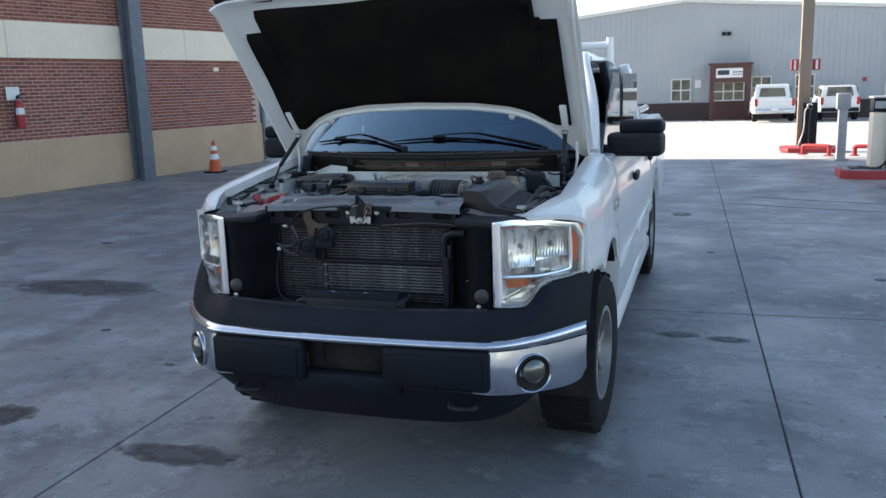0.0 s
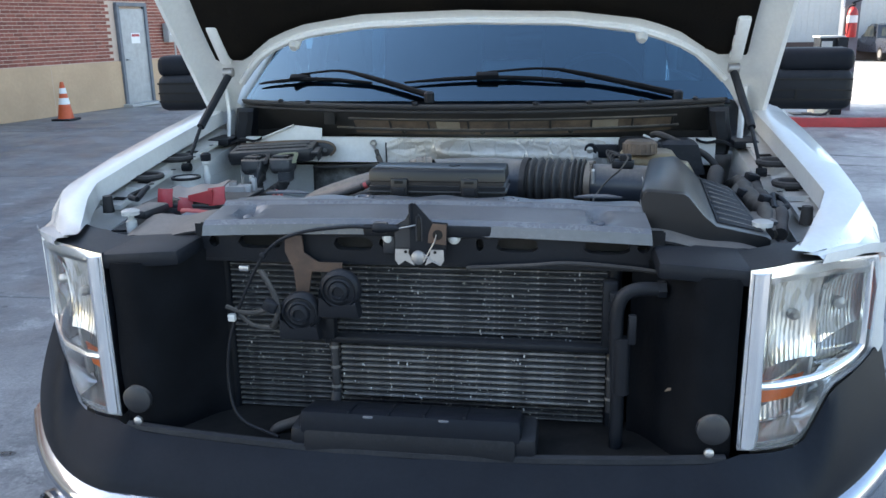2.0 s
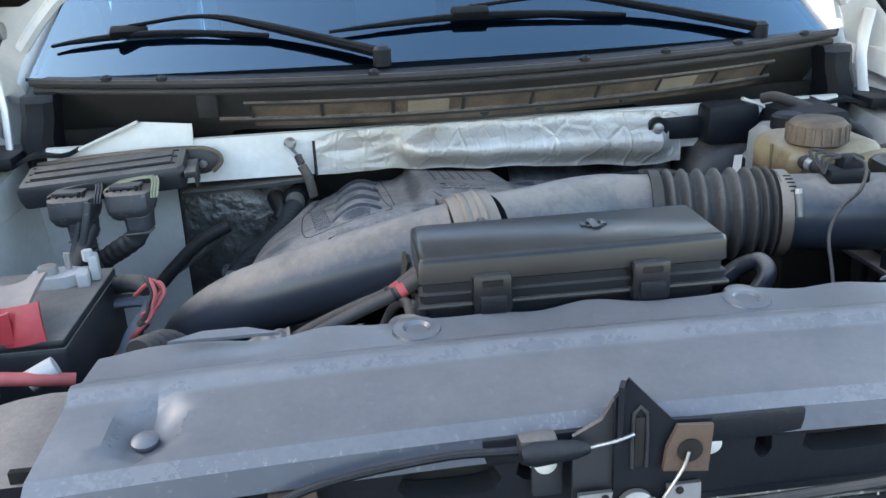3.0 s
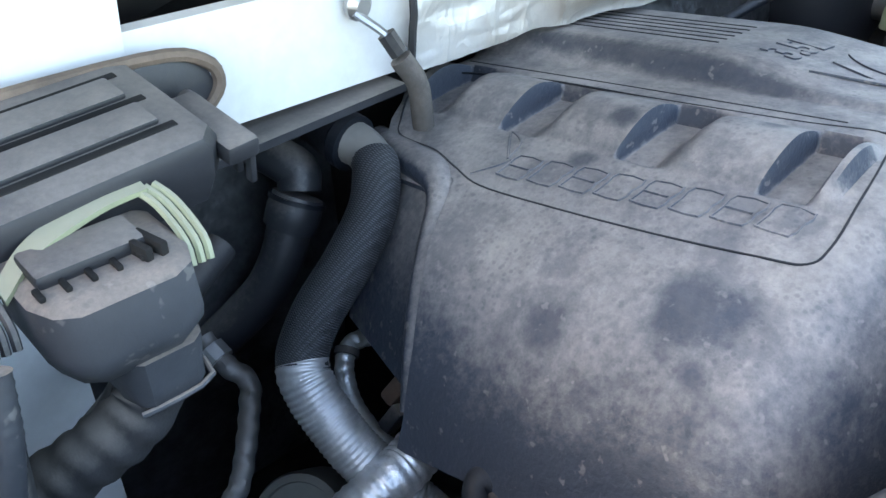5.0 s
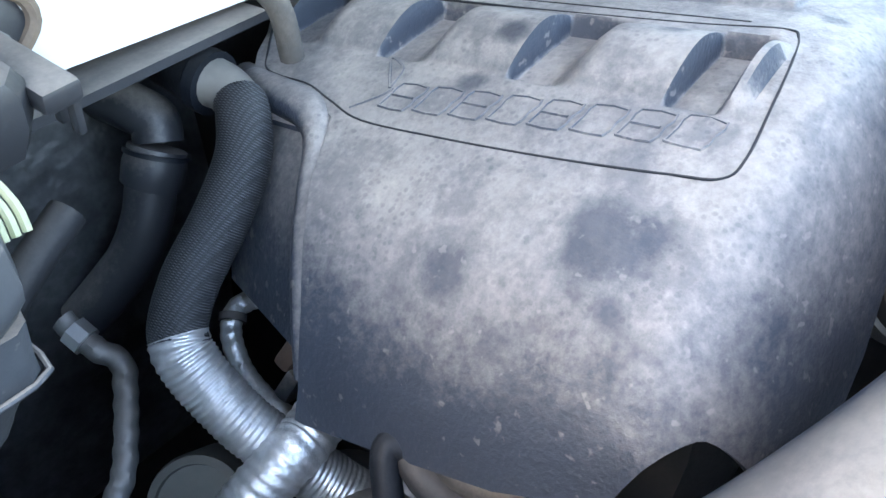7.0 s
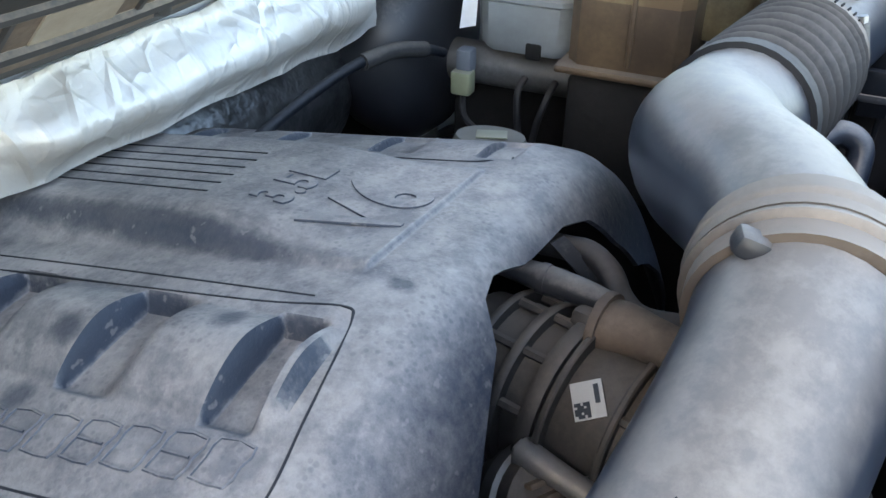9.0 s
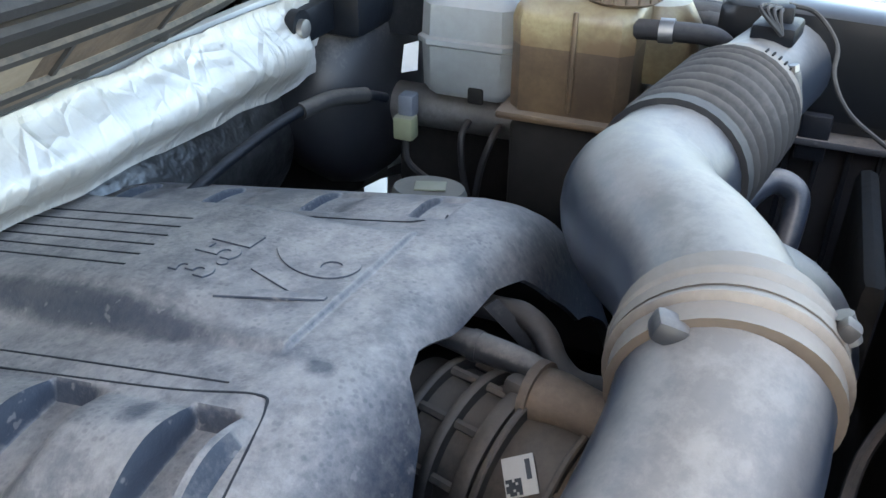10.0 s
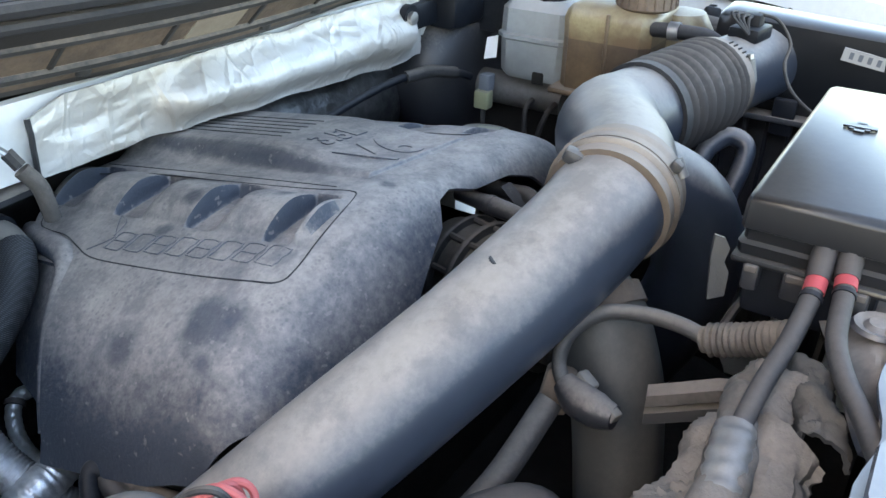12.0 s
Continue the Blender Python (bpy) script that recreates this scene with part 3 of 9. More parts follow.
blot("oil_stain", -1.02, 0.12, 0.33, 0.13, 1, "stain", "dark wet oil stain on the concrete")
blot("oil_stain", -2.32, 0.32, 0.22, 0.17, 2, "stain", "dark wet oil stain on the concrete")
blot("oil_stain", -4.1, 3.05, 0.75, 0.36, 3, "oldstain", "faded grey oil stain on the concrete")
blot("oil_stain", 1.28, 2.66, 0.14, 0.10, 4, "oldstain", "faded grey oil stain on the concrete")
blot("oil_stain", 1.62, 2.6, 0.17, 0.07, 5, "oldstain", "faded grey oil stain on the concrete")
blot("oil_stain", 1.15, 8.1, 0.16, 0.18, 6, "oldstain", "faded grey oil stain on the concrete")
for k, (px, py, r) in enumerate([(-2.9, 1.9, .05), (-1.9, 1.3, .04), (-3.3, .9, .05), (2.4, 1.4, .05), (2.9, 4.6, .07), (-2.6, 4.8, .06), (1.5, 5.6, .05), (-5.5, 5.1, .1)]):
    blot("oil_stain", px, py, r, r * 0.7, 20 + k, "oldstain", "small dark drip spot on the concrete")
# sun patch's long dark skid marks on the slabs
for k, (a, b) in enumerate([((1.0, 9.5), (4.6, 8.3)), ((1.2, 10.3), (5.0, 8.9))]):
    ob = part("tyre_mark", tube([(a[0], a[1], 0.0), ((a[0] + b[0]) / 2, (a[1] + b[1]) / 2 - 0.12, 0.0), (b[0], b[1], 0.0)], 0.035, 6, 8, flat=0.03), "oldstain")
    tagged(ob, "thin curved black tyre mark on concrete", "tyre mark", kind="structure")

# brick wall: x along it, y into it
WALL = pose(-10.75, 8.8, 0, 0, 0, 78.5)
wall = part("wall_west", box((-0.6, 0.2, 4.1), (20.8, 0.3, 8.2)), "mortar", flat=True)
place(wall, WALL)
tagged(wall, "red brick wall with tan base and cream band", "wall", kind="structure")


def wall_strip(name, z0, z1, proud, mat, label, x0=-11, x1=9.8):
    ob = part(name, box(((x0 + x1) / 2, 0.05 - proud / 2, (z0 + z1) / 2), (x1 - x0, proud + 0.02, z1 - z0), 0.006, seg=1), mat, flat=True)
    ob.parent = wall
    return tagged(ob, label)


wall_strip("block_base", 0.0, 0.98, 0.035, "concrete_tan", "tan painted block base")
wall_strip("stone_band", 2.50, 3.16, 0.03, "cream", "smooth cream stone band")
for x in [-6.5, -3.2, 0.4, 4.7, 8.4]:
    part("band_joint", box((x, 0.012, 2.83), (0.012, 0.01, 0.66)), "mortar", wall, flat=True)
    part("base_joint", box((x + 0.4, 0.01, 0.49), (0.012, 0.01, 0.97)), "mortar", wall, flat=True)

# steel column in front of the wall
col = thing("steel_column", "blue-grey painted steel column by the brick wall", "column", kind="structure", at=WALL @ pose(3.05, -0.2, 0))
part("flange", box((-0.0, -0.15, 2.6), (0.30, 0.03, 5.2), 0.004), "grey", col)
part("flange", box((0.0, 0.15, 2.6), (0.30, 0.03, 5.2), 0.004), "grey", col)
part("web", box((0, 0, 2.6), (0.022, 0.27, 5.2)), "grey", col)
part("base_plate", box((0, 0, 0.012), (0.42, 0.42, 0.024), 0.004), "grey", col)

# steel door further along the wall
door = thing("door_1", "grey steel service door with a red and white notice", "door", kind="structure", at=WALL @ pose(7.55, 0.0, 0))
part("door_leaf", box((0, 0.02, 1.04), (0.80, 0.05, 2.06), 0.006), "ltgrey", door)
part("door_frame", bx(bx(box((-0.44, 0.0, 1.07), (0.08, 0.09, 2.14), 0.004), (0.44, 0.0, 1.07), (0.08, 0.09, 2.14), 0.004), (0, 0.0, 2.16), (0.96, 0.09, 0.08), 0.004), "grey", door)
part("notice", box((0.05, -0.012, 1.45), (0.28, 0.008, 0.22)), "sign", door, "white notice with red bars")
part("notice_bar", box((0.05, -0.019, 1.51), (0.24, 0.004, 0.05)), "redtape", door)
part("door_handle", tube([(-0.32, -0.01, 1.0), (-0.32, -0.06, 1.0), (-0.21, -0.06, 1.0)], 0.012, 8, 1), "steel", door)
part("threshold", box((0, -0.1, 0.03), (1.1, 0.3, 0.06), 0.01), "ltgrey", door)

meter = thing("electric_box", "grey electric box with conduit on the brick wall", "electric box", at=WALL @ pose(8.75, -0.06, 1.55))
part("box_body", box((0, 0, 0), (0.34, 0.16, 0.42), 0.01), "ltgrey", meter)
part("notice", box((0, -0.085, 0.05), (0.24, 0.006, 0.2)), "sign", meter)
part("conduit", tube([(0, -0.02, 0.2), (0, -0.02, 1.4), (-0.25, -0.02, 2.2)], 0.025, 8, 4), "ltgrey", meter)
part("conduit", tube([(0.1, -0.02, -0.2), (0.1, -0.02, -1.5)], 0.02, 8, 1), "ltgrey", meter)

# fire extinguisher on the wall
ext = thing("fire_extinguisher", "red fire extinguisher under a white wall plate", "fire extinguisher", at=WALL @ pose(0.40, -0.12, 1.24))
part("cylinder", lathe([(0.0, 0), (0.075, 0.0), (0.085, 0.03), (0.085, 0.40), (0.06, 0.47), (0.025, 0.50)]), "redpaint", ext)
part("label_band", lathe([(0.0865, 0.24), (0.0865, 0.36)]), "sign", ext)
part("valve", bx(box((0, 0, 0.54), (0.05, 0.05, 0.06), 0.006), (0.05, 0, 0.59), (0.16, 0.03, 0.025), 0.004, (0, -15, 0)), "plastic", ext)
part("hose", tube([(0.03, -0.02, 0.54), (-0.1, -0.06, 0.48), (-0.12, -0.04, 0.2), (-0.1, -0.03, 0.05)], 0.013, 8), "rubber", ext)
part("wall_plate", box((-0.02, 0.10, 0.62), (0.26, 0.01, 0.24)), "sign", ext)
small = thing("wall_plaque", "small pale plaque on the brick wall", "plaque", at=WALL @ pose(5.6, 0.03, 2.3))
part("plate", box((0, -0.02, 0), (0.16, 0.03, 0.09), 0.004), "cream", small)


def cone(m, label="orange traffic cone with two white bands"):
    c = thing("traffic_cone", label, "traffic cone", at=m)
    part("cone_base", box((0, 0, 0.02), (0.38, 0.38, 0.04), 0.012), "plastic", c)
    part("cone_body", lathe([(0.15, 0.035), (0.14, 0.06), (0.035, 0.69), (0.03, 0.71), (0.02, 0.70)]), "orange", c)
    part("white_band", lathe([(0.1035, 0.30), (0.0835, 0.42)]), "sign", c)
    part("white_band", lathe([(0.070, 0.50), (0.054, 0.60)]), "sign", c)


cone(pose(-9.12, 13.13, 0))

# the rest of the brick building, whose shadow lies over the bay
mass = part("building_mass", box((-0.6, 6.3, 4.1), (20.8, 12.0, 8.2), 0.0), "mortar", wall, flat=True)
# unseen wall, added on the near side to bounce sunlight back
unseen_wall = part("bounce_wall", box((-2, -42, 1.6), (60, 0.3, 3.2)), "siding", flat=True)
tagged(unseen_wall, "added unseen grey wall that bounces sunlight across the yard", "wall", kind="structure")


def tall_post(x, y, w, mat, label):
    p = thing("tall_post", label, "post", "tall posts", "structure", at=pose(x, y, gz(y)))
    part("shaft", box((0, 0, 2.6), (w, w, 5.2), 0.012), mat, p)
    part("post_base", box((0, 0, 0.02), (w + 0.14, w + 0.14, 0.04), 0.006), "grey", p)
    return p


post1 = tall_post(3.62, 18.95, 0.26, "brownpost", "brown square canopy post above a fuel pump")
part("hose_box", box((0.12, -0.24, 0.60), (0.34, 0.2, 1.12), 0.02), "plastic", post1, "black fuel pump box")
for dx in (-0.06, 0.06):
    part("pump_hose", tube([(0.12 + dx, -0.35, 1.05), (0.06 + dx, -0.44, 0.95), (0.04 + dx, -0.46, 0.5), (0.0 + 2 * dx, -0.5, 0.12), (0.12 + dx, -0.42, 0.06)], 0.016, 8), "whiteplastic" if dx < 0 else "rubber", post1)
part("nozzle", tube([(0.06, -0.35, 1.02), (0.06, -0.37, 1.10), (0.12, -0.37, 1.13), (0.16, -0.36, 1.10)], 0.02, 8), "whiteplastic", post1)
for sx in (-1, 1):
    lb = part("lamp_box", box((sx * 0.24, 0, 2.05), (0.16, 0.16, 0.26), 0.01), "redpaint", post1, "red and white pump sign")
    part("sign_strip", box((sx * 0.24, -0.084, 2.05), (0.05, 0.006, 0.22)), "sign", lb)
post2 = tall_post(5.02, 14.35, 0.26, "grey", "blue-grey steel post with a fire extinguisher")
ext2 = copy_thing(ext, pose(5.0, 14.14, 1.3))
ext2["label"] = "red fire extinguisher on a steel post"

# fuel island: pump kerb, pipe guards, pedestal, dispenser
kerb = thing("island_kerb", "low red-edged kerb round the pump post", "kerb", kind="structure", at=pose(3.8, 18.7, gz(18.7)))
part("kerb_body", pr(bmesh.new(), [(-0.55, -0.5), (0.55, -0.5), (0.68, -0.3), (0.68, 0.3), (0.55, 0.5), (-0.55, 0.5), (-0.68, 0.3), (-0.68, -0.3)], 0.10, None, 0.01), "redpaint", kerb)


def pipe_guard(m):
    g = thing("pipe_guard", "low red bent-pipe guard by the fuel island", "guard rail", "red pipe guards", at=m)
    part("bar", tube([(-0.30, 0, 0.0), (-0.30, 0, 0.14), (-0.26, 0, 0.20), (0.26, 0, 0.20), (0.30, 0, 0.14), (0.30, 0, 0.0)], 0.045, 10, 4), "redpaint", g)
    for sx in (-1, 1):
        part("foot", box((sx * 0.30, 0, 0.012), (0.16, 0.16, 0.024), 0.004), "redpaint", g)


pipe_guard(pose(3.72, 16.9, 0, 0, 0, -35))
pipe_guard(pose(4.75, 16.6, 0, 0, 0, -25))
ped = thing("pedestal", "grey steel pedestal with a square box on top", "pedestal", at=pose(4.06, 15.75, 0))
part("post", box((0, 0, 0.55), (0.17, 0.15, 1.1), 0.01), "ltgrey", ped)
part("head_box", box((0, 0, 1.2), (0.26, 0.2, 0.32), 0.015), "ltgrey", ped)
part("foot", box((0, 0, 0.01), (0.28, 0.28, 0.02), 0.004), "grey", ped)
pump = thing("fuel_dispenser", "pale and black fuel dispenser on a red-edged island", "fuel pump", at=pose(4.3, 12.6, 0))
part("island_edge", pr(bmesh.new(), [(-0.70, -0.25), (-0.45, -0.42), (1.5, -0.42), (1.5, 0.6), (-0.5, 0.6), (-0.70, 0.4)], 0.14, pose(0, 0, 0.0), 0.01), "redpaint", pump)
part("island_top", pr(bmesh.new(), [(-0.64, -0.22), (-0.42, -0.36), (1.45, -0.36), (1.45, 0.55), (-0.46, 0.55), (-0.64, 0.38)], 0.02, pose(0, 0, 0.137), 0.004), "concrete", pump)
part("body", box((-0.10, 0.1, 0.62), (0.24, 0.36, 0.94), 0.012), "cream", pump)
part("body_head", box((-0.05, 0.1, 1.22), (0.34, 0.38, 0.22), 0.012), "plastic", pump)
part("head_top", box((-0.05, 0.1, 1.345), (0.38, 0.42, 0.03), 0.006), "ltgrey", pump)
part("side_panel", box((0.10, 0.06, 0.75), (0.16, 0.40, 1.18), 0.015), "plastic", pump)
part("display", box((-0.12, -0.092, 1.22), (0.16, 0.006, 0.12)), "ltgrey", pump)
part("pump_hose", tube([(0.08, -0.15, 1.2), (0.04, -0.24, 1.0), (0.06, -0.25, 0.5), (-0.1, -0.3, 0.2), (-0.4, -0.1, 0.18)], 0.02, 8), "rubber", pump)
part("nozzle", tube([(0.06, -0.15, 0.95), (0.06, -0.20, 1.05), (0.12, -0.20, 1.10)], 0.022, 8), "whiteplastic", pump)
part("rubber_mat", box((-0.30, -0.05, 0.168), (0.5, 0.3, 0.02), 0.006), "rubber", pump)

# far building across the yard; its own scale comes from its doors and the parked cars
FY = 48.5


def fx(x):
    return 1.446 + (x - 1.446) * 1.32


def fz(z):
    return 1.75 + (z - 1.75) * 1.32


GZ = ground_z(FY)
bld = thing("far_building", "long grey metal-sided building with brown base", "building", kind="structure", at=pose(0, FY, 0))
ridge = [(-60, 3.6), (fx(-5), fz(4.5)), (fx(0.3), fz(5.05)), (fx(9), fz(4.35)), (60, 3.2)]
part("wall_body", prism([(-60, GZ - 0.5)] + [(60, GZ - 0.5)] + ridge[::-1], 0.3, pose(0, 0.3, 0, 90, 0, 0)), "siding", bld, flat=True)
bm = bmesh.new()
for i in range(130):
    x = -16 + i * 0.3
    zt = table(ridge, x)
    bx(bm, (x, -0.012, (GZ + 0.9 + zt) / 2), (0.045, 0.03, zt - GZ - 0.95))
tagged(part("siding_rib", bm, "siding", bld, flat=True), kind="stuff")
part("wainscot", box((0, -0.06, GZ + 0.5), (110, 0.12, 1.0)), "wainscot", bld, flat=True)
part("roof_edge", loft([[Vector((x, -0.15 + dy, z + dz)) for dy, dz in ((0, -0.05), (0.5, -0.05), (0.5, 0.14), (0, 0.14))] for x, z in ridge]), "frame_white", bld, flat=True)


def far_window(x0, x1, z0, z1, y=-0.04):
    w = part("window", box(((x0 + x1) / 2, y, (z0 + z1) / 2), (x1 - x0, 0.1, z1 - z0)), "frame_white", bld, "white-framed window", flat=True)
    k = 3 if x1 - x0 > 1.5 else 2
    for i in range(k):
        for j in range(2):
            cw, ch = (x1 - x0 - 0.08 * (k + 1)) / k, (z1 - z0 - 0.24) / 2
            part("pane", box((x0 + 0.08 + cw / 2 + i * (cw + 0.08), y - 0.05, z0 + 0.08 + ch / 2 + j * (ch + 0.08)), (cw, 0.02, ch)), "darkglass", w, flat=True)


M["darkglass"] = surface("dark_window_pane", (0.05, 0.055, 0.05), (0.16, 0.15, 0.11), 0.08, scale=1.5, lo=0.45, hi=0.6, bump=0)
for x0, x1, z0, z1 in ((-0.22, 0.65, 0.73, 1.75), (-2.4, -1.9, 0.78, 1.75), (3.14, 3.98, 0.75, 1.76), (4.9, 5.7, 0.74, 1.8), (8.4, 9.39, 0.74, 1.82), (-5.2, -4.3, 0.74, 1.8), (13.5, 14.5, 0.74, 1.8)):
    far_window(fx(x0), fx(x1), fz(z0), fz(z1))
portal = thing("entrance_portal", "maroon entrance portal with a white sign board", "entrance", kind="structure", at=pose(0, FY - 1.2, 0))
px0, px1, pz1 = fx(1.44), fx(3.1), fz(2.28)
part("portal_post", box((px0 + 0.12, 0.1, (GZ + pz1) / 2), (0.24, 0.24, pz1 - GZ)), "maroon", portal, flat=True)
part("portal_post", box((px1 - 0.12, 0.1, (GZ + pz1) / 2), (0.24, 0.24, pz1 - GZ)), "maroon", portal, flat=True)
part("portal_head", box(((px0 + px1) / 2, 0.1, pz1 - 0.5), (px1 - px0, 0.3, 1.0)), "maroon", portal, flat=True)
part("portal_back", box(((px0 + px1) / 2, 1.05, (GZ + pz1) / 2), (px1 - px0, 0.1, pz1 - GZ)), "maroon", portal, flat=True)
part("portal_roof", box(((px0 + px1) / 2, 0.55, pz1 + 0.04), (px1 - px0 + 0.2, 1.4, 0.1)), "maroon", portal, flat=True)
sgn = part("sign_board", box((fx(2.22), -0.08, fz(1.93)), (1.42, 0.05, 0.52)), "sign", portal, "white sign board with dark bars", flat=True)
part("sign_mark", box((fx(1.98), -0.115, fz(1.95)), (0.62, 0.02, 0.26)), "ink", sgn, flat=True)
part("sign_mark", box((fx(2.55), -0.115, fz(1.96)), (0.5, 0.02, 0.06)), "grey", sgn, flat=True)
part("sign_mark", box((fx(2.55), -0.115, fz(1.86)), (0.5, 0.02, 0.04)), "grey", sgn, flat=True)
far_window(fx(1.56), fx(2.88), fz(0.73), fz(1.56), -0.3)
lamp = thing("wall_light", "small dark twin floodlight on the metal siding", "wall light", at=pose(fx(2.06), FY - 0.1, fz(3.6)))
part("housing", bx(box((-0.14, 0, 0), (0.22, 0.16, 0.2), 0.02), (0.14, 0, 0), (0.22, 0.16, 0.2), 0.02), "plastic", lamp)
for x, z, w, h, nm in ((0.94, 1.5, 0.35, 0.45, "sign"), (7.6, 1.5, 0.2, 0.2, "redpaint")):
    ob = thing("wall_notice", "small notice plate on the metal siding", "notice", at=pose(fx(x), FY - 0.06, fz(z)))
    part("plate", box((0, 0, 0), (w, 0.04, h)), nm, ob, flat=True)
for i in range(9):
    x = -4.5 + i * 2.75
    ob = part("parking_line", box((x, FY - 4.4, gz(FY - 4.4) + 0.0), (0.1, 5.0, 0.006), rot=(-1.17, 0, 0)), "stripe", flat=True)
    tagged(ob, "white painted parking line on the yard", "parking line", "parking lines", "structure")


def parked_pickup(m, paint, label, suv=False):
    """A pickup or an estate car seen from far off; y points to its nose."""
    c = thing("parked_suv" if suv else "parked_pickup", label, "car", "parked vehicles", at=m)
    L, W = (4.7, 0.93) if suv else (5.6, 0.98)

    def ring(y, w, z0, z1):
        return [Vector((sx * w, y, z)) for sx, z in ((-1, z0), (1, z0), (1.0, (z0 + z1) / 2 + 0.1), (0.94, z1), (-0.94, z1), (-1.0, (z0 + z1) / 2 + 0.1))]
    top = 1.12
    part("body", loft([ring(0, W * 0.93, 0.5, top), ring(0.12, W, 0.42, top), ring(L * 0.5, W, 0.4, top), ring(L * 0.72, W, 0.4, 1.08), ring(L - 0.15, W * 0.97, 0.42, 1.0), ring(L, W * 0.88, 0.5, 0.9)]), paint, c)
    y0, y1 = (0.15, 3.1) if suv else (1.75, 3.7)
    hh = 1.72 if suv else 1.85
    part("cabin", loft([ring(y0, W * 0.93, top - 0.02, top), ring(y0 + 0.25, W * 0.84, top - 0.02, hh - 0.06), ring(y0 + 0.6, W * 0.82, top - 0.02, hh), ring(y1 - 0.8, W * 0.82, top - 0.02, hh), ring(y1, W * 0.93, top - 0.02, top)]), paint, c)
    part("rear_window", prism([(-0.66 * W, 0), (0.66 * W, 0), (0.58 * W, 0.46), (-0.58 * W, 0.46)], 0.02, pose(0, y0 + 0.03, top + 0.1, 70, 0, 0)), "darkglass", c)
    for s in (-1, 1):
        part("side_window", prism([(y0 + 0.35, top + 0.08), (y1 - 0.3, top + 0.08), (y1 - 0.85, hh - 0.12), (y0 + 0.5, hh - 0.12)], 0.02, Matrix.Translation((s * W * 0.93 - (0.02 if s > 0 else 0), 0, 0)) @ pose(0, 0, 0, 90, 0, 90)), "darkglass", c)
        part("tail_light", box((s * W * 0.88, 0.02, 0.98), (0.14, 0.1, 0.36), 0.02), "brakelight", c)
        for y in (0.95, L - 0.95):
            w = part("wheel", lathe([(0.1, -0.12), (0.33, -0.12), (0.36, -0.06), (0.36, 0.06), (0.33, 0.12), (0.1, 0.12)], pose(s * (W - 0.12), y, 0.36, 0, 90, 0), 18), "tyre", c)
            part("rim", lathe([(0.21, -0.125), (0.21, 0.125)], pose(s * (W - 0.115), y, 0.36, 0, 90, 0), 14), "alu", w)
    part("rear_bumper", box((0, -0.08, 0.56), (1.8 * W, 0.2, 0.18), 0.03), "plastic" if suv else "chrome", c)
    part("number_plate", box((0, -0.19, 0.66), (0.32, 0.02, 0.16)), "sign", c)
    return c


parked_pickup(pose(fx(3.78), 41.6, gz(41.6), 0, 0, 0), "paint", "white pickup parked with its tail to the yard")
parked_pickup(pose(fx(6.1), 42.4, gz(42.4), 0, 0, 0), "paint", "white sport utility car parked by the building", True)
parked_pickup(pose(18.2, 52.0, gz(52), 0, 0, 22), "paint", "white work pickup parked across the sunny yard")
parked_pickup(pose(17.0, 44.5, gz(44), 0, 0, 4), "darkpaint", "dark pickup parked across the sunny yard")
rack = thing("steel_rack", "red steel storage rack standing in the sunny yard", "steel rack", at=pose(8.9, 17.2, 0))
for x in (-0.3, 1.6):
    for y in (0, 1.1):
        part("upright", box((x, y, 1.5), (0.1, 0.1, 3.0), 0.01), "redpaint", rack)
for z in (0.12, 1.0, 1.9, 2.8):
    part("beam", box((0.65, 0, z), (2.0, 0.08, 0.14), 0.01), "redpaint", rack)
    part("beam", box((0.65, 1.1, z), (2.0, 0.08, 0.14), 0.01), "redpaint", rack)
part("foot_plate", box((-0.3, 0.5, 0.07), (0.6, 1.6, 0.14), 0.01), "redpaint", rack)
part("brace", tube([(-0.6, 0, 0.14), (-0.3, 0, 0.9)], 0.05, 6, 1), "redpaint", rack)

fork = thing("forklift", "red forklift with black tyres in the service yard", "forklift", at=pose(6.55, 11.8, 0))
part("chassis", box((0.35, 0.2, 0.85), (1.5, 1.9, 0.7), 0.08), "redpaint", fork)
part("counterweight", box((0.4, 1.2, 1.0), (1.3, 0.5, 0.9), 0.12), "redpaint", fork)
part("step", box((-0.35, -0.35, 0.72), (0.3, 0.6, 0.5), 0.03), "redpaint", fork)
for x, y in ((-0.5, -0.25), (1.2, -0.25), (-0.3, 1.2), (1.1, 1.2)):
    w = part("wheel", lathe([(0.14, -0.13), (0.3, -0.13), (0.33, -0.08), (0.33, 0.08), (0.3, 0.13), (0.14, 0.13)], pose(x, y, 0.33, 0, 90, 0), 20), "tyre", fork)
    part("rim", lathe([(0.16, -0.11), (0.16, 0.11)], pose(x, y, 0.33, 0, 90, 0), 16), "ltgrey", w)
for x in (-0.1, 0.85):
    part("mast", box((x, -0.95, 1.2), (0.12, 0.14, 2.1), 0.01), "plastic", fork)
part("overhead_guard", bx(bx(box((0.35, 0.2, 2.1), (1.2, 1.5, 0.08), 0.03), (-0.2, 0.9, 1.6), (0.07, 0.07, 1.0)), (0.9, 0.9, 1.6), (0.07, 0.07, 1.0)), "plastic", fork)

# ---- the pickup truck: y points to its tail, x to its left side ----
truck = thing("pickup_truck", "white pickup truck with open hood and grille removed", "pickup truck")


def y_bump(x):
    a = abs(x)
    return -0.062 + 0.02 * (a / 0.63) ** 2 + (0.30 * (max(0, a - 0.60) / 0.37) ** 1.7)


def y_lamp(x):
    return 0.085 + 0.29 * (max(0, abs(x) - 0.62) / 0.32) ** 1.8


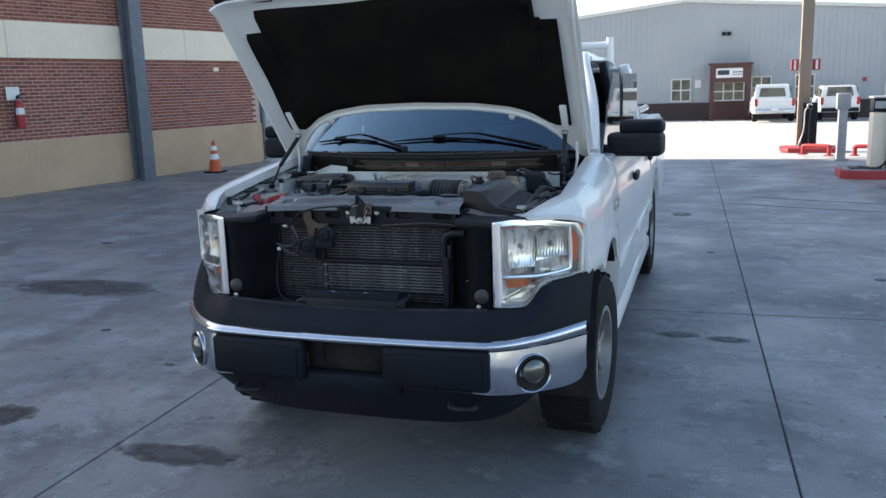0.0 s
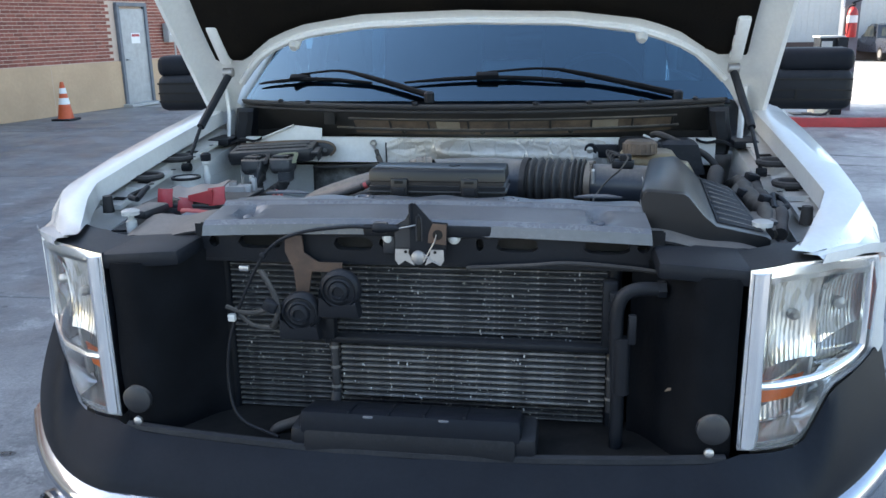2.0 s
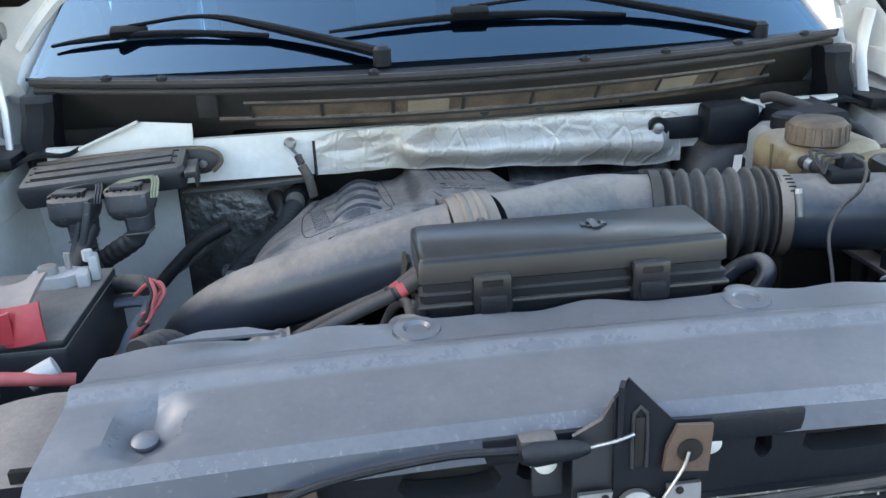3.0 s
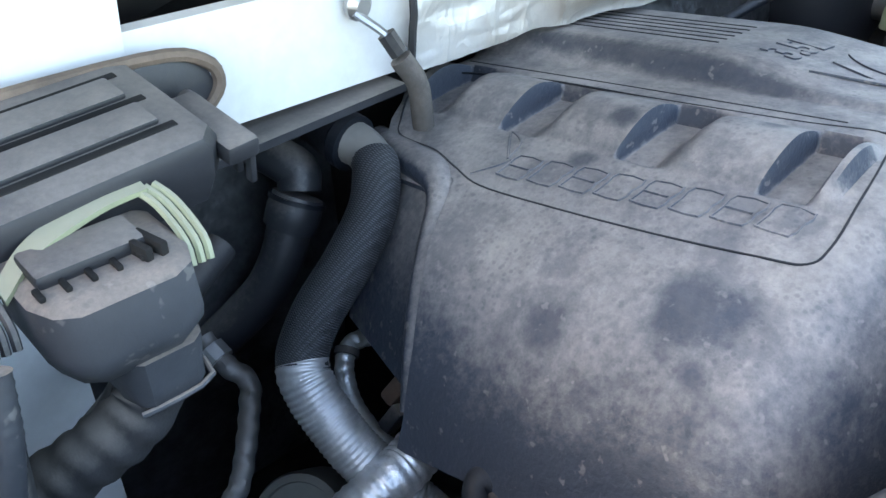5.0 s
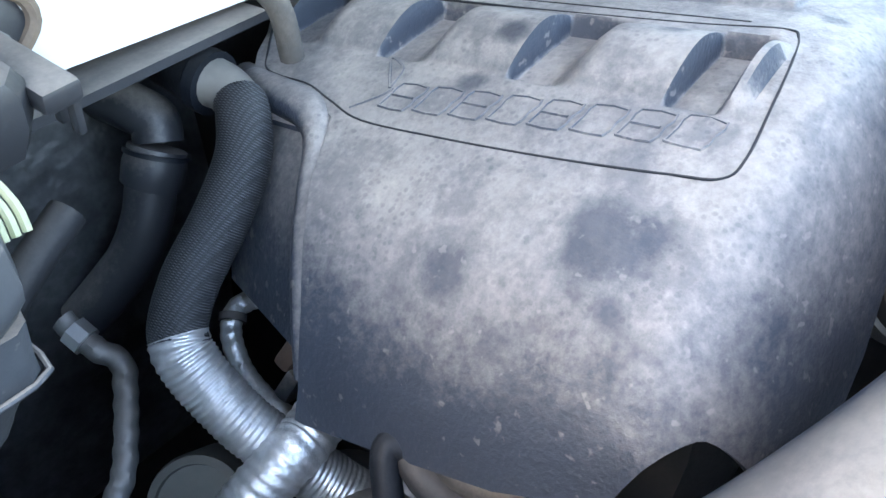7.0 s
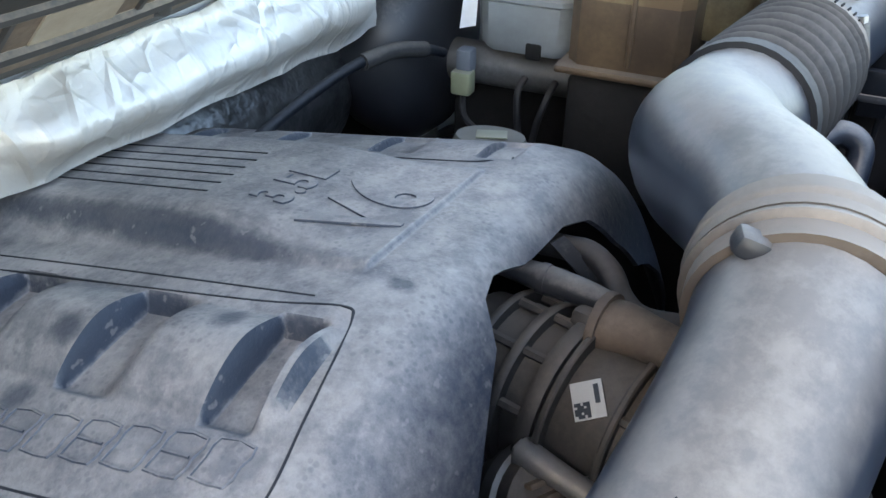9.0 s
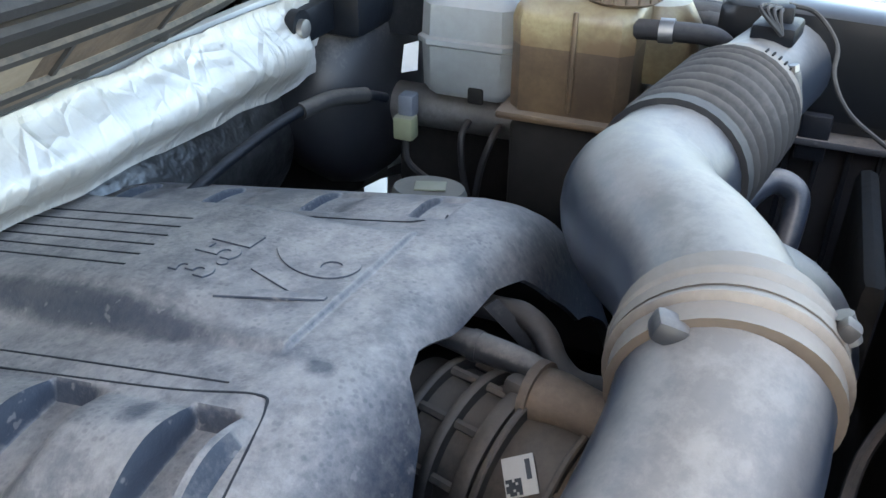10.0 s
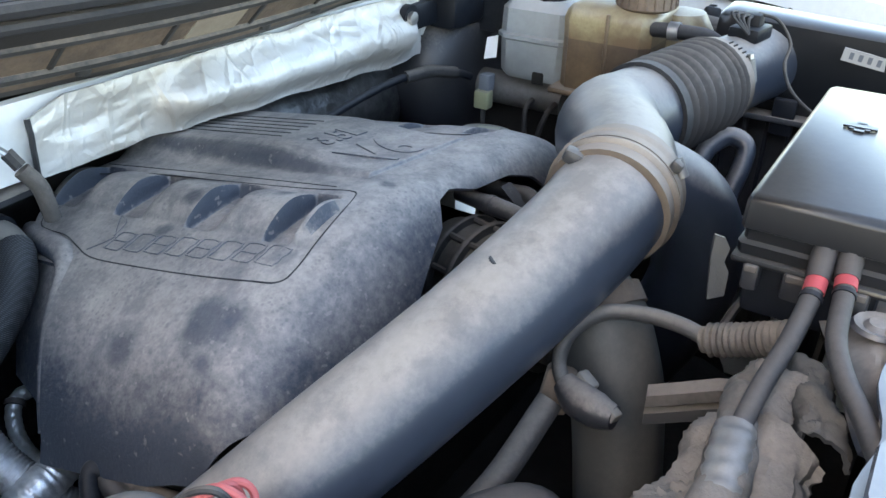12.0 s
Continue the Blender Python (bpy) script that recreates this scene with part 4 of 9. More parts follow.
bump = part("front_bumper", sheet(lambda x, v: Vector((x, y_bump(x) - 0.025 * math.sin(math.pi * v) + (0.03 * (1 - v / 0.12) if v < 0.12 else 0) + (0.035 * ((v - 0.85) / 0.15) if v > 0.85 else 0), 0.69 + (0.742 + 0.018 * (x / 0.97) ** 4 - 0.69) * v)), lin(-0.975, 0.975, 61), lin(0, 1, 11), 0.004), "chrome", truck, "chrome front bumper")
for s in (-1, 1):
    part("bumper_end", sheet(lambda u, v: Vector((s * u, y_bump(u) - 0.012 * math.sin(math.pi * v), table([(0.56, 0.515), (0.7, 0.506), (0.9, 0.491), (0.945, 0.495), (0.965, 0.512), (0.975, 0.545)], u) + (0.692 - table([(0.56, 0.515), (0.7, 0.506), (0.9, 0.491), (0.945, 0.495), (0.965, 0.512), (0.975, 0.545)], u)) * v)), lin(0.56, 0.975, 22), lin(0, 1, 10), 0.004), "chrome", bump)
    pad = part("bumper_pad", box((s * 0.408, -0.052, 0.612), (0.455, 0.07, 0.172), 0.022, (0, 0, s * 2.5), 3), "trim", bump, "textured dark grey bumper pad")
    part("pad_face", box((s * 0.408, -0.089, 0.612), (0.405, 0.012, 0.125), 0.005, (0, 0, s * 2.5)), "trim", pad)
    # fog lamp
    fx0, fy0, fz0 = s * 0.79, y_bump(0.79) - 0.016, 0.587
    fm = at_axis((fx0, fy0, fz0), (s * 0.60, -0.80, 0.0))
    fog = part("fog_lamp", lathe([(0.084, -0.03), (0.084, 0.004), (0.080, 0.009), (0.075, 0.004), (0.072, -0.028)], fm, 36), "chrome", bump, "round fog lamp with chrome ring")
    part("recess", lathe([(0.074, -0.026), (0.074, 0.002), (0.0, -0.004)], fm, 32), "dark", fog)
    part("bulb_reflector", lathe([(0.05, 0.0), (0.035, -0.014), (0.015, -0.012), (0.0, -0.004)], fm @ pose(0, 0.012, 0.012), 24), "alu_dull", fog)
    part("lens", lathe([(0.052, 0.0), (0.05, 0.012), (0.035, 0.024), (0.018, 0.029), (0.0, 0.03)], fm @ pose(0, 0.012, 0), 28), "foglens", fog)
# solid dark block: the shade inside the opening is its colour
part("centre_opening", box((-0.0, 0.06, 0.615), (0.42, 0.10, 0.16), 0.01), "dark", bump)
part("opening_bracket", box((-0.15, 0.02, 0.63), (0.05, 0.04, 0.11)), "dark", bump)
part("opening_bracket", box((0.165, 0.02, 0.63), (0.03, 0.04, 0.11)), "dark", bump)
part("lower_bar", box((0, -0.030, 0.518), (0.5, 0.07, 0.085), 0.02), "trim", bump)
part("lower_valance", sheet(lambda x, v: Vector((x, y_bump(x) * 0.95 + 0.03 + 0.16 * v ** 1.3, 0.50 - (0.205 - 0.19 * (abs(x) / 0.82) ** 5) * v)), lin(-0.80, 0.80, 41), lin(0, 1, 8), 0.006), "plastic", bump, "black plastic lower air dam")
for s in (-1, 1):
    part("tow_hook", tube([(s * 0.45, 0.06, 0.45), (s * 0.45, -0.02, 0.44), (s * 0.51, -0.045, 0.44), (s * 0.56, -0.02, 0.44), (s * 0.56, 0.06, 0.45)], 0.011, 8), "plastic", bump)


def fascia_top(x):
    return table([(0.0, 0.822), (0.55, 0.83), (0.62, 0.845), (0.748, 0.840), (0.765, 0.856), (0.805, 0.920), (0.825, 0.932), (0.945, 0.942), (0.99, 0.95)], abs(x))


def fascia(x, v):
    zt = fascia_top(x)
    z = 0.738 + (zt - 0.738) * v
    yt = table([(0.0, 0.02), (0.6, 0.05), (0.62, y_lamp(0.62) - 0.01)], abs(x)) if abs(x) < 0.62 else y_lamp(abs(x)) - 0.012
    y0 = y_bump(x) + 0.008
    yy = y0 + (yt - y0) * (v ** 1.6)
    return Vector((x, yy, z))


part("bumper_cover", sheet(fascia, [-0.985] + lin(-0.96, 0.96, 77) + [0.985], lin(0, 1, 9), 0.006), "trim", truck, "matt dark grey plastic cover over the bumper")
part("opening_lip", tube([(x, 0.035 + 0.03 * (x / 0.6) ** 2, 0.822 + 0.012 * (x / 0.6) ** 2) for x in lin(-0.6, 0.6, 9)], 0.012, 8, 3), "plastic", truck)

# headlights
HL = [(0.622, 1.203), (0.70, 1.212), (0.80, 1.205), (0.93, 1.165), (0.955, 1.10), (0.948, 0.948), (0.90, 0.940), (0.825, 0.938), (0.805, 0.925), (0.762, 0.858), (0.745, 0.844), (0.622, 0.848)]


def lamp_pt(s, x, z, off=0.0):
    return Vector((s * x, y_lamp(x) + off, z))


def outline(pts, inset):
    cx, cz = 0.76, 1.05
    out = []
    for x, z in pts:
        d = math.hypot(cx - x, cz - z)
        out.append((x + (cx - x) * inset / d, z + (cz - z) * inset / d))
    return out


def poly_fill(s, pts, off, k=5):
    """A curved skin over an outline, drawn over the lamp's front line."""
    bm = bmesh.new()
    rings = [outline(pts, r) for r in lin(0, 0.024, k)]
    g = [[bm.verts.new(lamp_pt(s, x, z, off)) for x, z in r] for r in rings]
    n = len(pts)
    for a, b in zip(g, g[1:]):
        for i in range(n):
            bm.faces.new((a[i], a[(i + 1) % n], b[(i + 1) % n], b[i]))
    f = bm.faces.new(g[-1])
    bmesh.ops.triangulate(bm, faces=[f])
    return bm


def subdiv(pts, k):
    out = []
    for (a, b), (c, d) in zip(pts, pts[1:] + pts[:1]):
        out += [(a + (c - a) * i / k, b + (d - b) * i / k) for i in range(k)]
    return out


for s in (-1, 1):
    HS = subdiv(HL, 4)
    hl = part("headlight", poly_fill(s, HS, 0.065), "reflector", truck, "clear headlight with bright rim and amber marker")
    ring_o, ring_i = HS, outline(HS, 0.022)
    bm = bmesh.new()
    va = [bm.verts.new(lamp_pt(s, x, z, -0.006)) for x, z in ring_o]
    vb = [bm.verts.new(lamp_pt(s, x, z, -0.010)) for x, z in ring_i]
    vc = [bm.verts.new(lamp_pt(s, x, z, 0.06)) for x, z in ring_i]
    n = len(HS)
    for i in range(n):
        j = (i + 1) % n
        bm.faces.new((va[i], va[j], vb[j], vb[i]))
        bm.faces.new((vb[i], vb[j], vc[j], vc[i]))
    part("rim", bm, "brightrim", hl, "bright chrome rim")
    part("housing", loft([[lamp_pt(s, x, z, -0.004) for x, z in ring_o], [lamp_pt(s, x, z, 0.13) for x, z in ring_o]], False), "plastic", hl)
    part("inner_bar", sheet(lambda u, v: lamp_pt(s, u, 0.856 + 0.341 * v, -0.008 - 0.010 * math.sin(math.pi * (u - 0.624) / 0.036)), lin(0.624, 0.660, 6), lin(0, 1, 8), 0.006), "brightrim", hl)
    part("upper_trim", sheet(lambda u, v: lamp_pt(s, u, table([(0.622, 1.188), (0.70, 1.196), (0.80, 1.188), (0.92, 1.15)], u) - 0.022 * v, 0.0 + 0.02 * v), lin(0.66, 0.92, 12), lin(0, 1, 3), 0.004), "brightrim", hl)
    part("lens", poly_fill(s, outline(HS, 0.004), -0.012), "lens", hl)
    for k, (x0, x1, z0, z1) in enumerate(((0.672, 0.775, 1.005, 1.17), (0.778, 0.905, 1.03, 1.15))):
        part("reflector_cup", sheet(lambda u, v: lamp_pt(s, x0 + (x1 - x0) * u, z0 + (z1 - z0) * v, 0.052 - 0.035 * (abs(2 * u - 1) ** 2.5 + abs(2 * v - 1) ** 2.5) / 2), lin(0, 1, 12), lin(0, 1, 12), 0.003), "reflector", hl)
    part("bulb_tip", lathe([(0.0, 0.0), (0.011, 0.0), (0.011, 0.010), (0.004, 0.016)], at_axis(lamp_pt(s, 0.722, 1.095, 0.045), (s * 0.2, -1, 0)), 14), "steel", hl)
    part("bulb_tip", lathe([(0.0, 0.0), (0.012, 0.0), (0.012, 0.014), (0.004, 0.02)], at_axis(lamp_pt(s, 0.83, 1.09, 0.045), (s * 0.3, -1, 0)), 14), "steel", hl)
    part("divider", tube([lamp_pt(s, x, z, 0.0) for x, z in ((0.645, 0.976), (0.70, 0.974), (0.77, 0.969), (0.81, 0.968), (0.86, 0.970), (0.896, 0.976), (0.902, 0.995), (0.902, 1.06), (0.897, 1.165))], 0.0085, 8, 4), "brightrim", hl)
    part("turn_lamp", sheet(lambda u, v: lamp_pt(s, 0.665 + (0.100 - 0.025 * (1 - v)) * u, 0.918 + 0.044 * v, 0.048), lin(0, 1, 4), lin(0, 1, 3), 0.003), "amber", hl, "amber turn lamp")
    part("side_marker", sheet(lambda u, v: lamp_pt(s, u, 1.0 + 0.168 * v - 0.9 * max(0, u - 0.925) * v, 0.002), lin(0.906, 0.947, 5), lin(0, 1, 4), 0.006), "amber", hl, "orange side marker")

# fenders
def fender_ring(s, y, top):
    w = table([(0.13, 0.750), (0.2, 0.828), (0.31, 0.908), (0.392, 0.956), (0.4, 0.965), (0.7, 1.0), (1.0, 1.005), (1.3, 0.995)], y)
    inner = table([(0.13, 0.70), (0.35, 0.80), (0.45, 0.835), (1.3, 0.835)], y)
    zt = top
    pts = [(inner, zt - 0.05), (inner + 0.005, zt - 0.008), (inner + 0.03, zt), ((inner + w) / 2 + 0.01, zt - 0.012), (w - 0.03, zt - 0.06), (w - 0.004, zt - 0.15), (w, zt - 0.26)]
    dz = abs(y - 0.95)
    low = 0.40 + 0.585 * math.sqrt(max(0, 1 - (dz / 0.50) ** 2)) if dz < 0.50 else 0.5
    low = max(low, 0.46)
    if y < 0.66:
        low = max(low, table([(0.1, 1.206), (0.25, 1.195), (0.345, 1.172), (0.385, 1.15), (0.395, 0.935), (0.48, 0.925)], y))
    z2 = max(zt - 0.26, low + 0.012)
    pts = [(px, max(pz, z2 + 0.002 * (7 - i))) for i, (px, pz) in enumerate(pts)]
    pts += [(w + 0.008, z2 + (low - z2) * 0.5), (w + 0.012, low + 0.02), (w + 0.005, low), (w - 0.05, low + 0.004)]
    return [Vector((s * x, y, z)) for x, z in pts]


F_TOP = [(0.12, 1.212), (0.2, 1.235), (0.34, 1.268), (0.65, 1.31), (1.0, 1.352), (1.3, 1.385)]
for s in (-1, 1):
    bm = bmesh.new()
    yy = [0.13, 0.18, 0.24, 0.30, 0.345, 0.385, 0.392] + lin(0.40, 1.3, 40)
    rings = [fender_ring(s, y, table(F_TOP, y)) for y in yy]
    g = [[bm.verts.new(p) for p in r] for r in rings]
    for a, b in zip(g, g[1:]):
        for i in range(len(a) - 1):
            bm.faces.new((a[i], a[i + 1], b[i + 1], b[i]))
    part("fender", bm, "paint", truck, "white painted fender")
    part("wheel_arch_liner", sheet(lambda a, v: Vector((s * (0.985 - 0.3 * v), 0.95 + 0.495 * math.cos(a), 0.40 + 0.58 * math.sin(a))), lin(-0.1, math.pi + 0.1, 20), [0, 1]), "dark", truck)
    # inner rail on top of the bay's side wall
    part("fender_flange", sheet(lambda y, v: Vector((s * (0.868 - 0.083 * v), y, table(F_TOP, y) - 0.070 - 0.022 * smooth01((v - 0.3) / 0.25) - 0.012 * v)), lin(0.3, 1.25, 12), lin(0, 1, 5), 0.004), "bay_white", truck, "white inner fender flange")
    part("edge_seal", tube([(s * 0.868, y, table(F_TOP, y) - 0.046) for y in lin(0.36, 1.2, 9)], 0.0055, 8, 2), "rubber", truck)
    for y0, y1 in ((0.47, 0.56), (0.60, 0.76), (0.90, 1.08)):
        pl = part("rail_plate", sheet(lambda y, v: Vector((s * (0.853 - 0.055 * v), y, table(F_TOP, y) - 0.068 - 0.003 * v)), lin(y0, y1, 4), [0, 0.5, 1], 0.012), "bay_white", truck, "raised white step on the fender rail")
        part("plate_slot", sheet(lambda y, v: Vector((s * (0.836 - 0.030 * v), y, table(F_TOP, y) - 0.0663 - 0.0012 * v)), lin(y0 + 0.03, y0 + 0.05, 3), [0, 1], 0.001), "dark", pl)
    for y, x in ((0.665, 0.830), (0.845, 0.828)):
        z = table(F_TOP, y) - 0.060
        hexa = [(0.040 * a, 0.030 * b) for a, b in ((-1, -0.45), (-0.55, -1), (0.55, -1), (1, -0.45), (1, 0.45), (0.55, 1), (-0.55, 1), (-1, 0.45))]
        part("loop_bumper", tube([(s * (x + a), y + b, z) for a, b in hexa + hexa[:2]], 0.0085, 8, 2), "rubber", truck, "black rubber loop on the fender rail")
    part("bay_side", sheet(lambda y, v: Vector((s * (0.787 - 0.04 * v), y, (table(F_TOP, y) - 0.102) * (1 - v) + 0.55 * v)), lin(0.2, 1.18, 10), lin(0, 1, 6), 0.006), "bay_white", truck, "white painted inner wheelhouse")

# wheels
def wheel(s, y, steer=0.0):
    m = pose(s * 0.850, y, 0.402, 0, 0, steer) @ pose(0, 0, 0, 0, s * 90, 0)
    w = part("wheel", lathe([(0.20, -0.02), (0.23, -0.13), (0.36, -0.135), (0.392, -0.115), (0.402, -0.08), (0.402, 0.08), (0.392, 0.115), (0.36, 0.135), (0.245, 0.128), (0.225, -0.01)], m, 40), "tyre", truck, "black all-terrain tyre on an alloy rim")
    for i in range(40):
        a = 2 * math.pi * i / 40
        part("tread_block", box((0, 0, 0), (0.05, 0.09, 0.012), 0.003, seg=1), "tyre", w).matrix_local = m @ pose(math.cos(a) * 0.401, math.sin(a) * 0.401, 0.075 if i % 2 else -0.075, 0, 0, 0) @ pose(0, 0, 0, 0, 0, math.degrees(a)) @ pose(0, 0, 0, 90, 0, 90)
    part("rim", lathe([(0.235, -0.12), (0.228, 0.10), (0.238, 0.125), (0.215, 0.125), (0.205, 0.07), (0.19, 0.0), (0.06, 0.03), (0.0, 0.03)], m, 36), "alu", w, "silver alloy rim")
    for i in range(7):
        part("spoke", box((0.13, 0, 0.075), (0.19, 0.045, 0.03), 0.01), "alu", w).matrix_local = m @ pose(0, 0, 0, 0, 0, i * 360 / 7)
    part("hub_cap", lathe([(0.045, 0.06), (0.042, 0.1), (0.03, 0.106), (0, 0.108)], m, 20), "alu", w)


for s in (-1, 1):
    wheel(s, 0.95, -3)
    wheel(s, 4.6)

# cab, doors, bed
def side_ring(s, y, w, z0, z1, belt):
    return [Vector((s * x, y, z)) for x, z in ((w - 0.12, z0), (w, z0 + 0.05), (w + 0.012, (z0 + z1) / 2), (w - 0.01, z1 - 0.06), (w - 0.05, z1), (w - 0.14, z1))]


for s in (-1, 1):
    for k, (y0, y1) in enumerate(((1.31, 2.42), (2.43, 3.75))):
        g = loft([side_ring(s, y, 1.0, 0.5, 1.36, 0) for y in lin(y0, y1, 6)])
        d = part("door", g, "paint", truck, "white painted cab door")
        part("door_handle", box((s * 1.018, y1 - 0.16, 1.16), (0.03, 0.2, 0.05), 0.012), "plastic", d)
        part("door_window", prism(((y0 + 0.12, 1.36), (y1 - 0.06, 1.36), (y1 - 0.12, 1.80), (y0 + (0.62 if k == 0 else 0.1), 1.80)), 0.008, Matrix.Translation((s * 0.90 - (0.008 if s > 0 else 0), 0, 0)) @ pose(0, 0, 0, 90, 0, 90)), "pane", d)
        part("moulding", box((s * 1.012, (y0 + y1) / 2, 0.78), (0.016, y1 - y0 - 0.03, 0.05), 0.006), "paint", d)
    part("rocker", box((s * 0.96, 2.5, 0.46), (0.1, 2.4, 0.12), 0.03), "paint", truck)
    part("a_pillar", tube([(s * 0.86, 1.36, 1.37), (s * 0.80, 1.72, 1.64), (s * 0.71, 2.05, 1.865), (s * 0.69, 2.3, 1.90)], 0.04, 10), "paint", truck)
    part("b_pillar", box((s * 0.84, 2.42, 1.6), (0.05, 0.12, 0.56), 0.01, (0, s * -12, 0)), "plastic", truck)
    part("c_pillar", box((s * 0.85, 3.72, 1.6), (0.08, 0.22, 0.56), 0.02, (0, s * -12, 0)), "paint", truck)
    part("bed_side", loft([side_ring(s, y, 1.0, 0.62 if abs(y - 4.6) > 0.47 else 0.42 + math.sqrt(max(0, 0.5 ** 2 - (y - 4.6) ** 2)), 1.40, 0) for y in lin(3.80, 5.9, 24)]), "paint", truck)
    # badge shapes on the fender
    part("fender_badge", box((s * 1.008, 1.16, 1.13), (0.012, 0.16, 0.05), 0.004), "steel", truck)
part("roof", loft([[Vector((x, y, z)) for x, z in ((-w, z1 - 0.05), (-w + 0.1, z1), (0, z1 + 0.02), (w - 0.1, z1), (w, z1 - 0.05), (w - 0.1, z1 - 0.07), (-w + 0.1, z1 - 0.07))] for y, w, z1 in ((2.02, 0.68, 1.875), (2.25, 0.73, 1.93), (3.0, 0.745, 1.945), (3.75, 0.73, 1.92))]), "paint", truck)
part("cab_back", box((0, 3.77, 1.35), (1.7, 0.05, 1.0), 0.02), "paint", truck)
part("rear_glass", box((0, 3.735, 1.62), (1.3, 0.012, 0.4)), "pane", truck)
part("bed_floor", box((0, 4.85, 0.8), (1.8, 2.05, 0.06)), "paint", truck)
part("tailgate", box((0, 5.9, 1.05), (1.7, 0.08, 0.7), 0.02), "paint", truck)
part("chassis", bx(box((0, 3.2, 0.52), (1.4, 5.0, 0.14)), (0, 2.6, 0.62), (1.9, 2.4, 0.08)), "dark", truck)

rackp = part("headache_rack", tube([(-0.66, 3.92, 2.04), (0.66, 3.92, 2.04)], 0.03, 10, 1), "paint", truck, "white steel rack behind the cab")
part("rack_bar", tube([(-0.66, 3.92, 1.92), (0.66, 3.92, 1.92)], 0.025, 10, 1), "paint", rackp)
for s in (-1, 1):
    part("rack_post", tube([(s * 0.66, 3.92, 2.1), (s * 0.66, 3.92, 1.9), (s * 0.84, 3.98, 1.42)], 0.032, 10, 1), "paint", rackp)
    part("rack_rail", tube([(s * 0.88, 3.9, 1.5), (s * 0.88, 4.9, 1.5)], 0.03, 8, 1), "paint", rackp)

# windscreen and what is behind it
def screen(u, v):
    x = u * (0.80 - 0.14 * v)
    y = 1.13 + 0.90 * v + 0.20 * (u * u) * (1 - 0.3 * v)
    return Vector((x, y, 1.408 + 0.49 * v - 0.015 * u * u + 0.02 * math.sin(math.pi * v)))


part("windscreen", sheet(screen, lin(-1, 1, 25), lin(0, 1, 12)), "windscreen", truck, "windscreen glass, coloured blue for the reflected sky").visible_shadow = False
part("screen_border", sheet(lambda u, v: screen(u, v) + Vector((0, 0.004, -0.012)), lin(-0.99, 0.99, 25), lin(0.0, 0.115, 4), 0.003), "frit", truck, "black border along the foot of the windscreen")
part("dashboard", sheet(lambda u, v: Vector((u * 0.78, 1.36 + 0.5 * v + 0.12 * u * u, 1.335 + 0.06 * math.sin(math.pi * min(1, v * 1.2)) - 0.22 * max(0, v - 0.7))), lin(-1, 1, 12), lin(0, 1, 8)), "interior", truck)
part("cabin_floor", box((0, 2.6, 0.72), (1.7, 2.3, 0.06)), "interior", truck)
part("steering_wheel", lathe([(0.185, -0.015), (0.2, 0.0), (0.185, 0.015), (0.172, 0.0), (0.185, -0.015)], pose(0.40, 1.98, 1.34, 62, 0, 0), 28), "interior", truck)
for s in (-1, 1):
    seat = part("seat", box((s * 0.40, 2.6, 1.05), (0.52, 0.5, 0.16), 0.05), "interior", truck, "dark cloth front seat")
    part("backrest", box((s * 0.40, 2.86, 1.36), (0.50, 0.16, 0.62), 0.06, (-14, 0, 0)), "interior", seat)
    part("headrest", box((s * 0.40, 2.95, 1.75), (0.26, 0.1, 0.18), 0.04, (-10, 0, 0)), "interior", seat)
part("sticker", box((0.50, 1.62, 1.635), (0.09, 0.03, 0.002), rot=(29, 0, 0)), "yellowgreen", truck)

# door mirrors
for s in (-1, 1):
    mir = part("door_mirror", box((s * 1.065, 1.60, 1.405), (0.30, 0.17, 0.130), 0.030, (0, 0, s * -6), 3), "plastic", truck, "wide black two-part door mirror")
    part("upper_housing", box((s * 1.098, 1.60, 1.500), (0.235, 0.15, 0.078), 0.028, (0, 0, s * -6), 3), "trim", mir)
    part("mirror_arm", box((s * 0.94, 1.58, 1.375), (0.10, 0.10, 0.06), 0.02), "plastic", mir)
    for z, x0, x1 in ((1.440, 0.93, 1.20), (1.405, 0.94, 1.20), (1.375, 0.95, 1.20)):
        part("seam", box((s * (x0 + x1) / 2, 1.5155 - s * 0 + 0.0, z), (x1 - x0, 0.006, 0.005), rot=(0, 0, s * -6)), "dark", mir)
    for x, z in ((1.09, 1.422), (1.03, 1.39)):
        part("seam", box((s * x, 1.516, z), (0.005, 0.006, 0.032), rot=(0, 0, s * -6)), "dark", mir)
    part("mirror_glass", box((s * 1.075, 1.690, 1.44), (0.21, 0.01, 0.16), 0.02, (0, 0, s * -6)), "chrome", mir)

# the open hood
HA = math.radians(49)
H0 = Vector((0, 1.07, 1.60))          # a point of its inner face
HD, HN = Vector((0, -math.cos(HA), math.sin(HA))), Vector((0, -math.sin(HA), -math.cos(HA)))   # towards its front; out of its inner face


def hood_pt(w, z, out=0.0):
    """On the hood's inner face, w across, at the height z."""
    return H0 + HD * ((z - 1.60) / math.sin(HA)) + Vector((w, 0, 0)) + HN * out


def hood_rear(w):
    return table([(0, 1.640), (0.3, 1.632), (0.5, 1.605), (0.62, 1.56), (0.70, 1.505), (0.76, 1.44), (0.80, 1.39), (0.86, 1.38)], abs(w))


HW = [-0.87, -0.865, -0.85, -0.80, -0.76, -0.70, -0.62] + lin(-0.5, 0.5, 11) + [0.62, 0.70, 0.76, 0.80, 0.85, 0.865, 0.87]
HF = 2.20


def hood_front(w):
    return HF + 0.03 * (1 - (w / 0.87) ** 2)


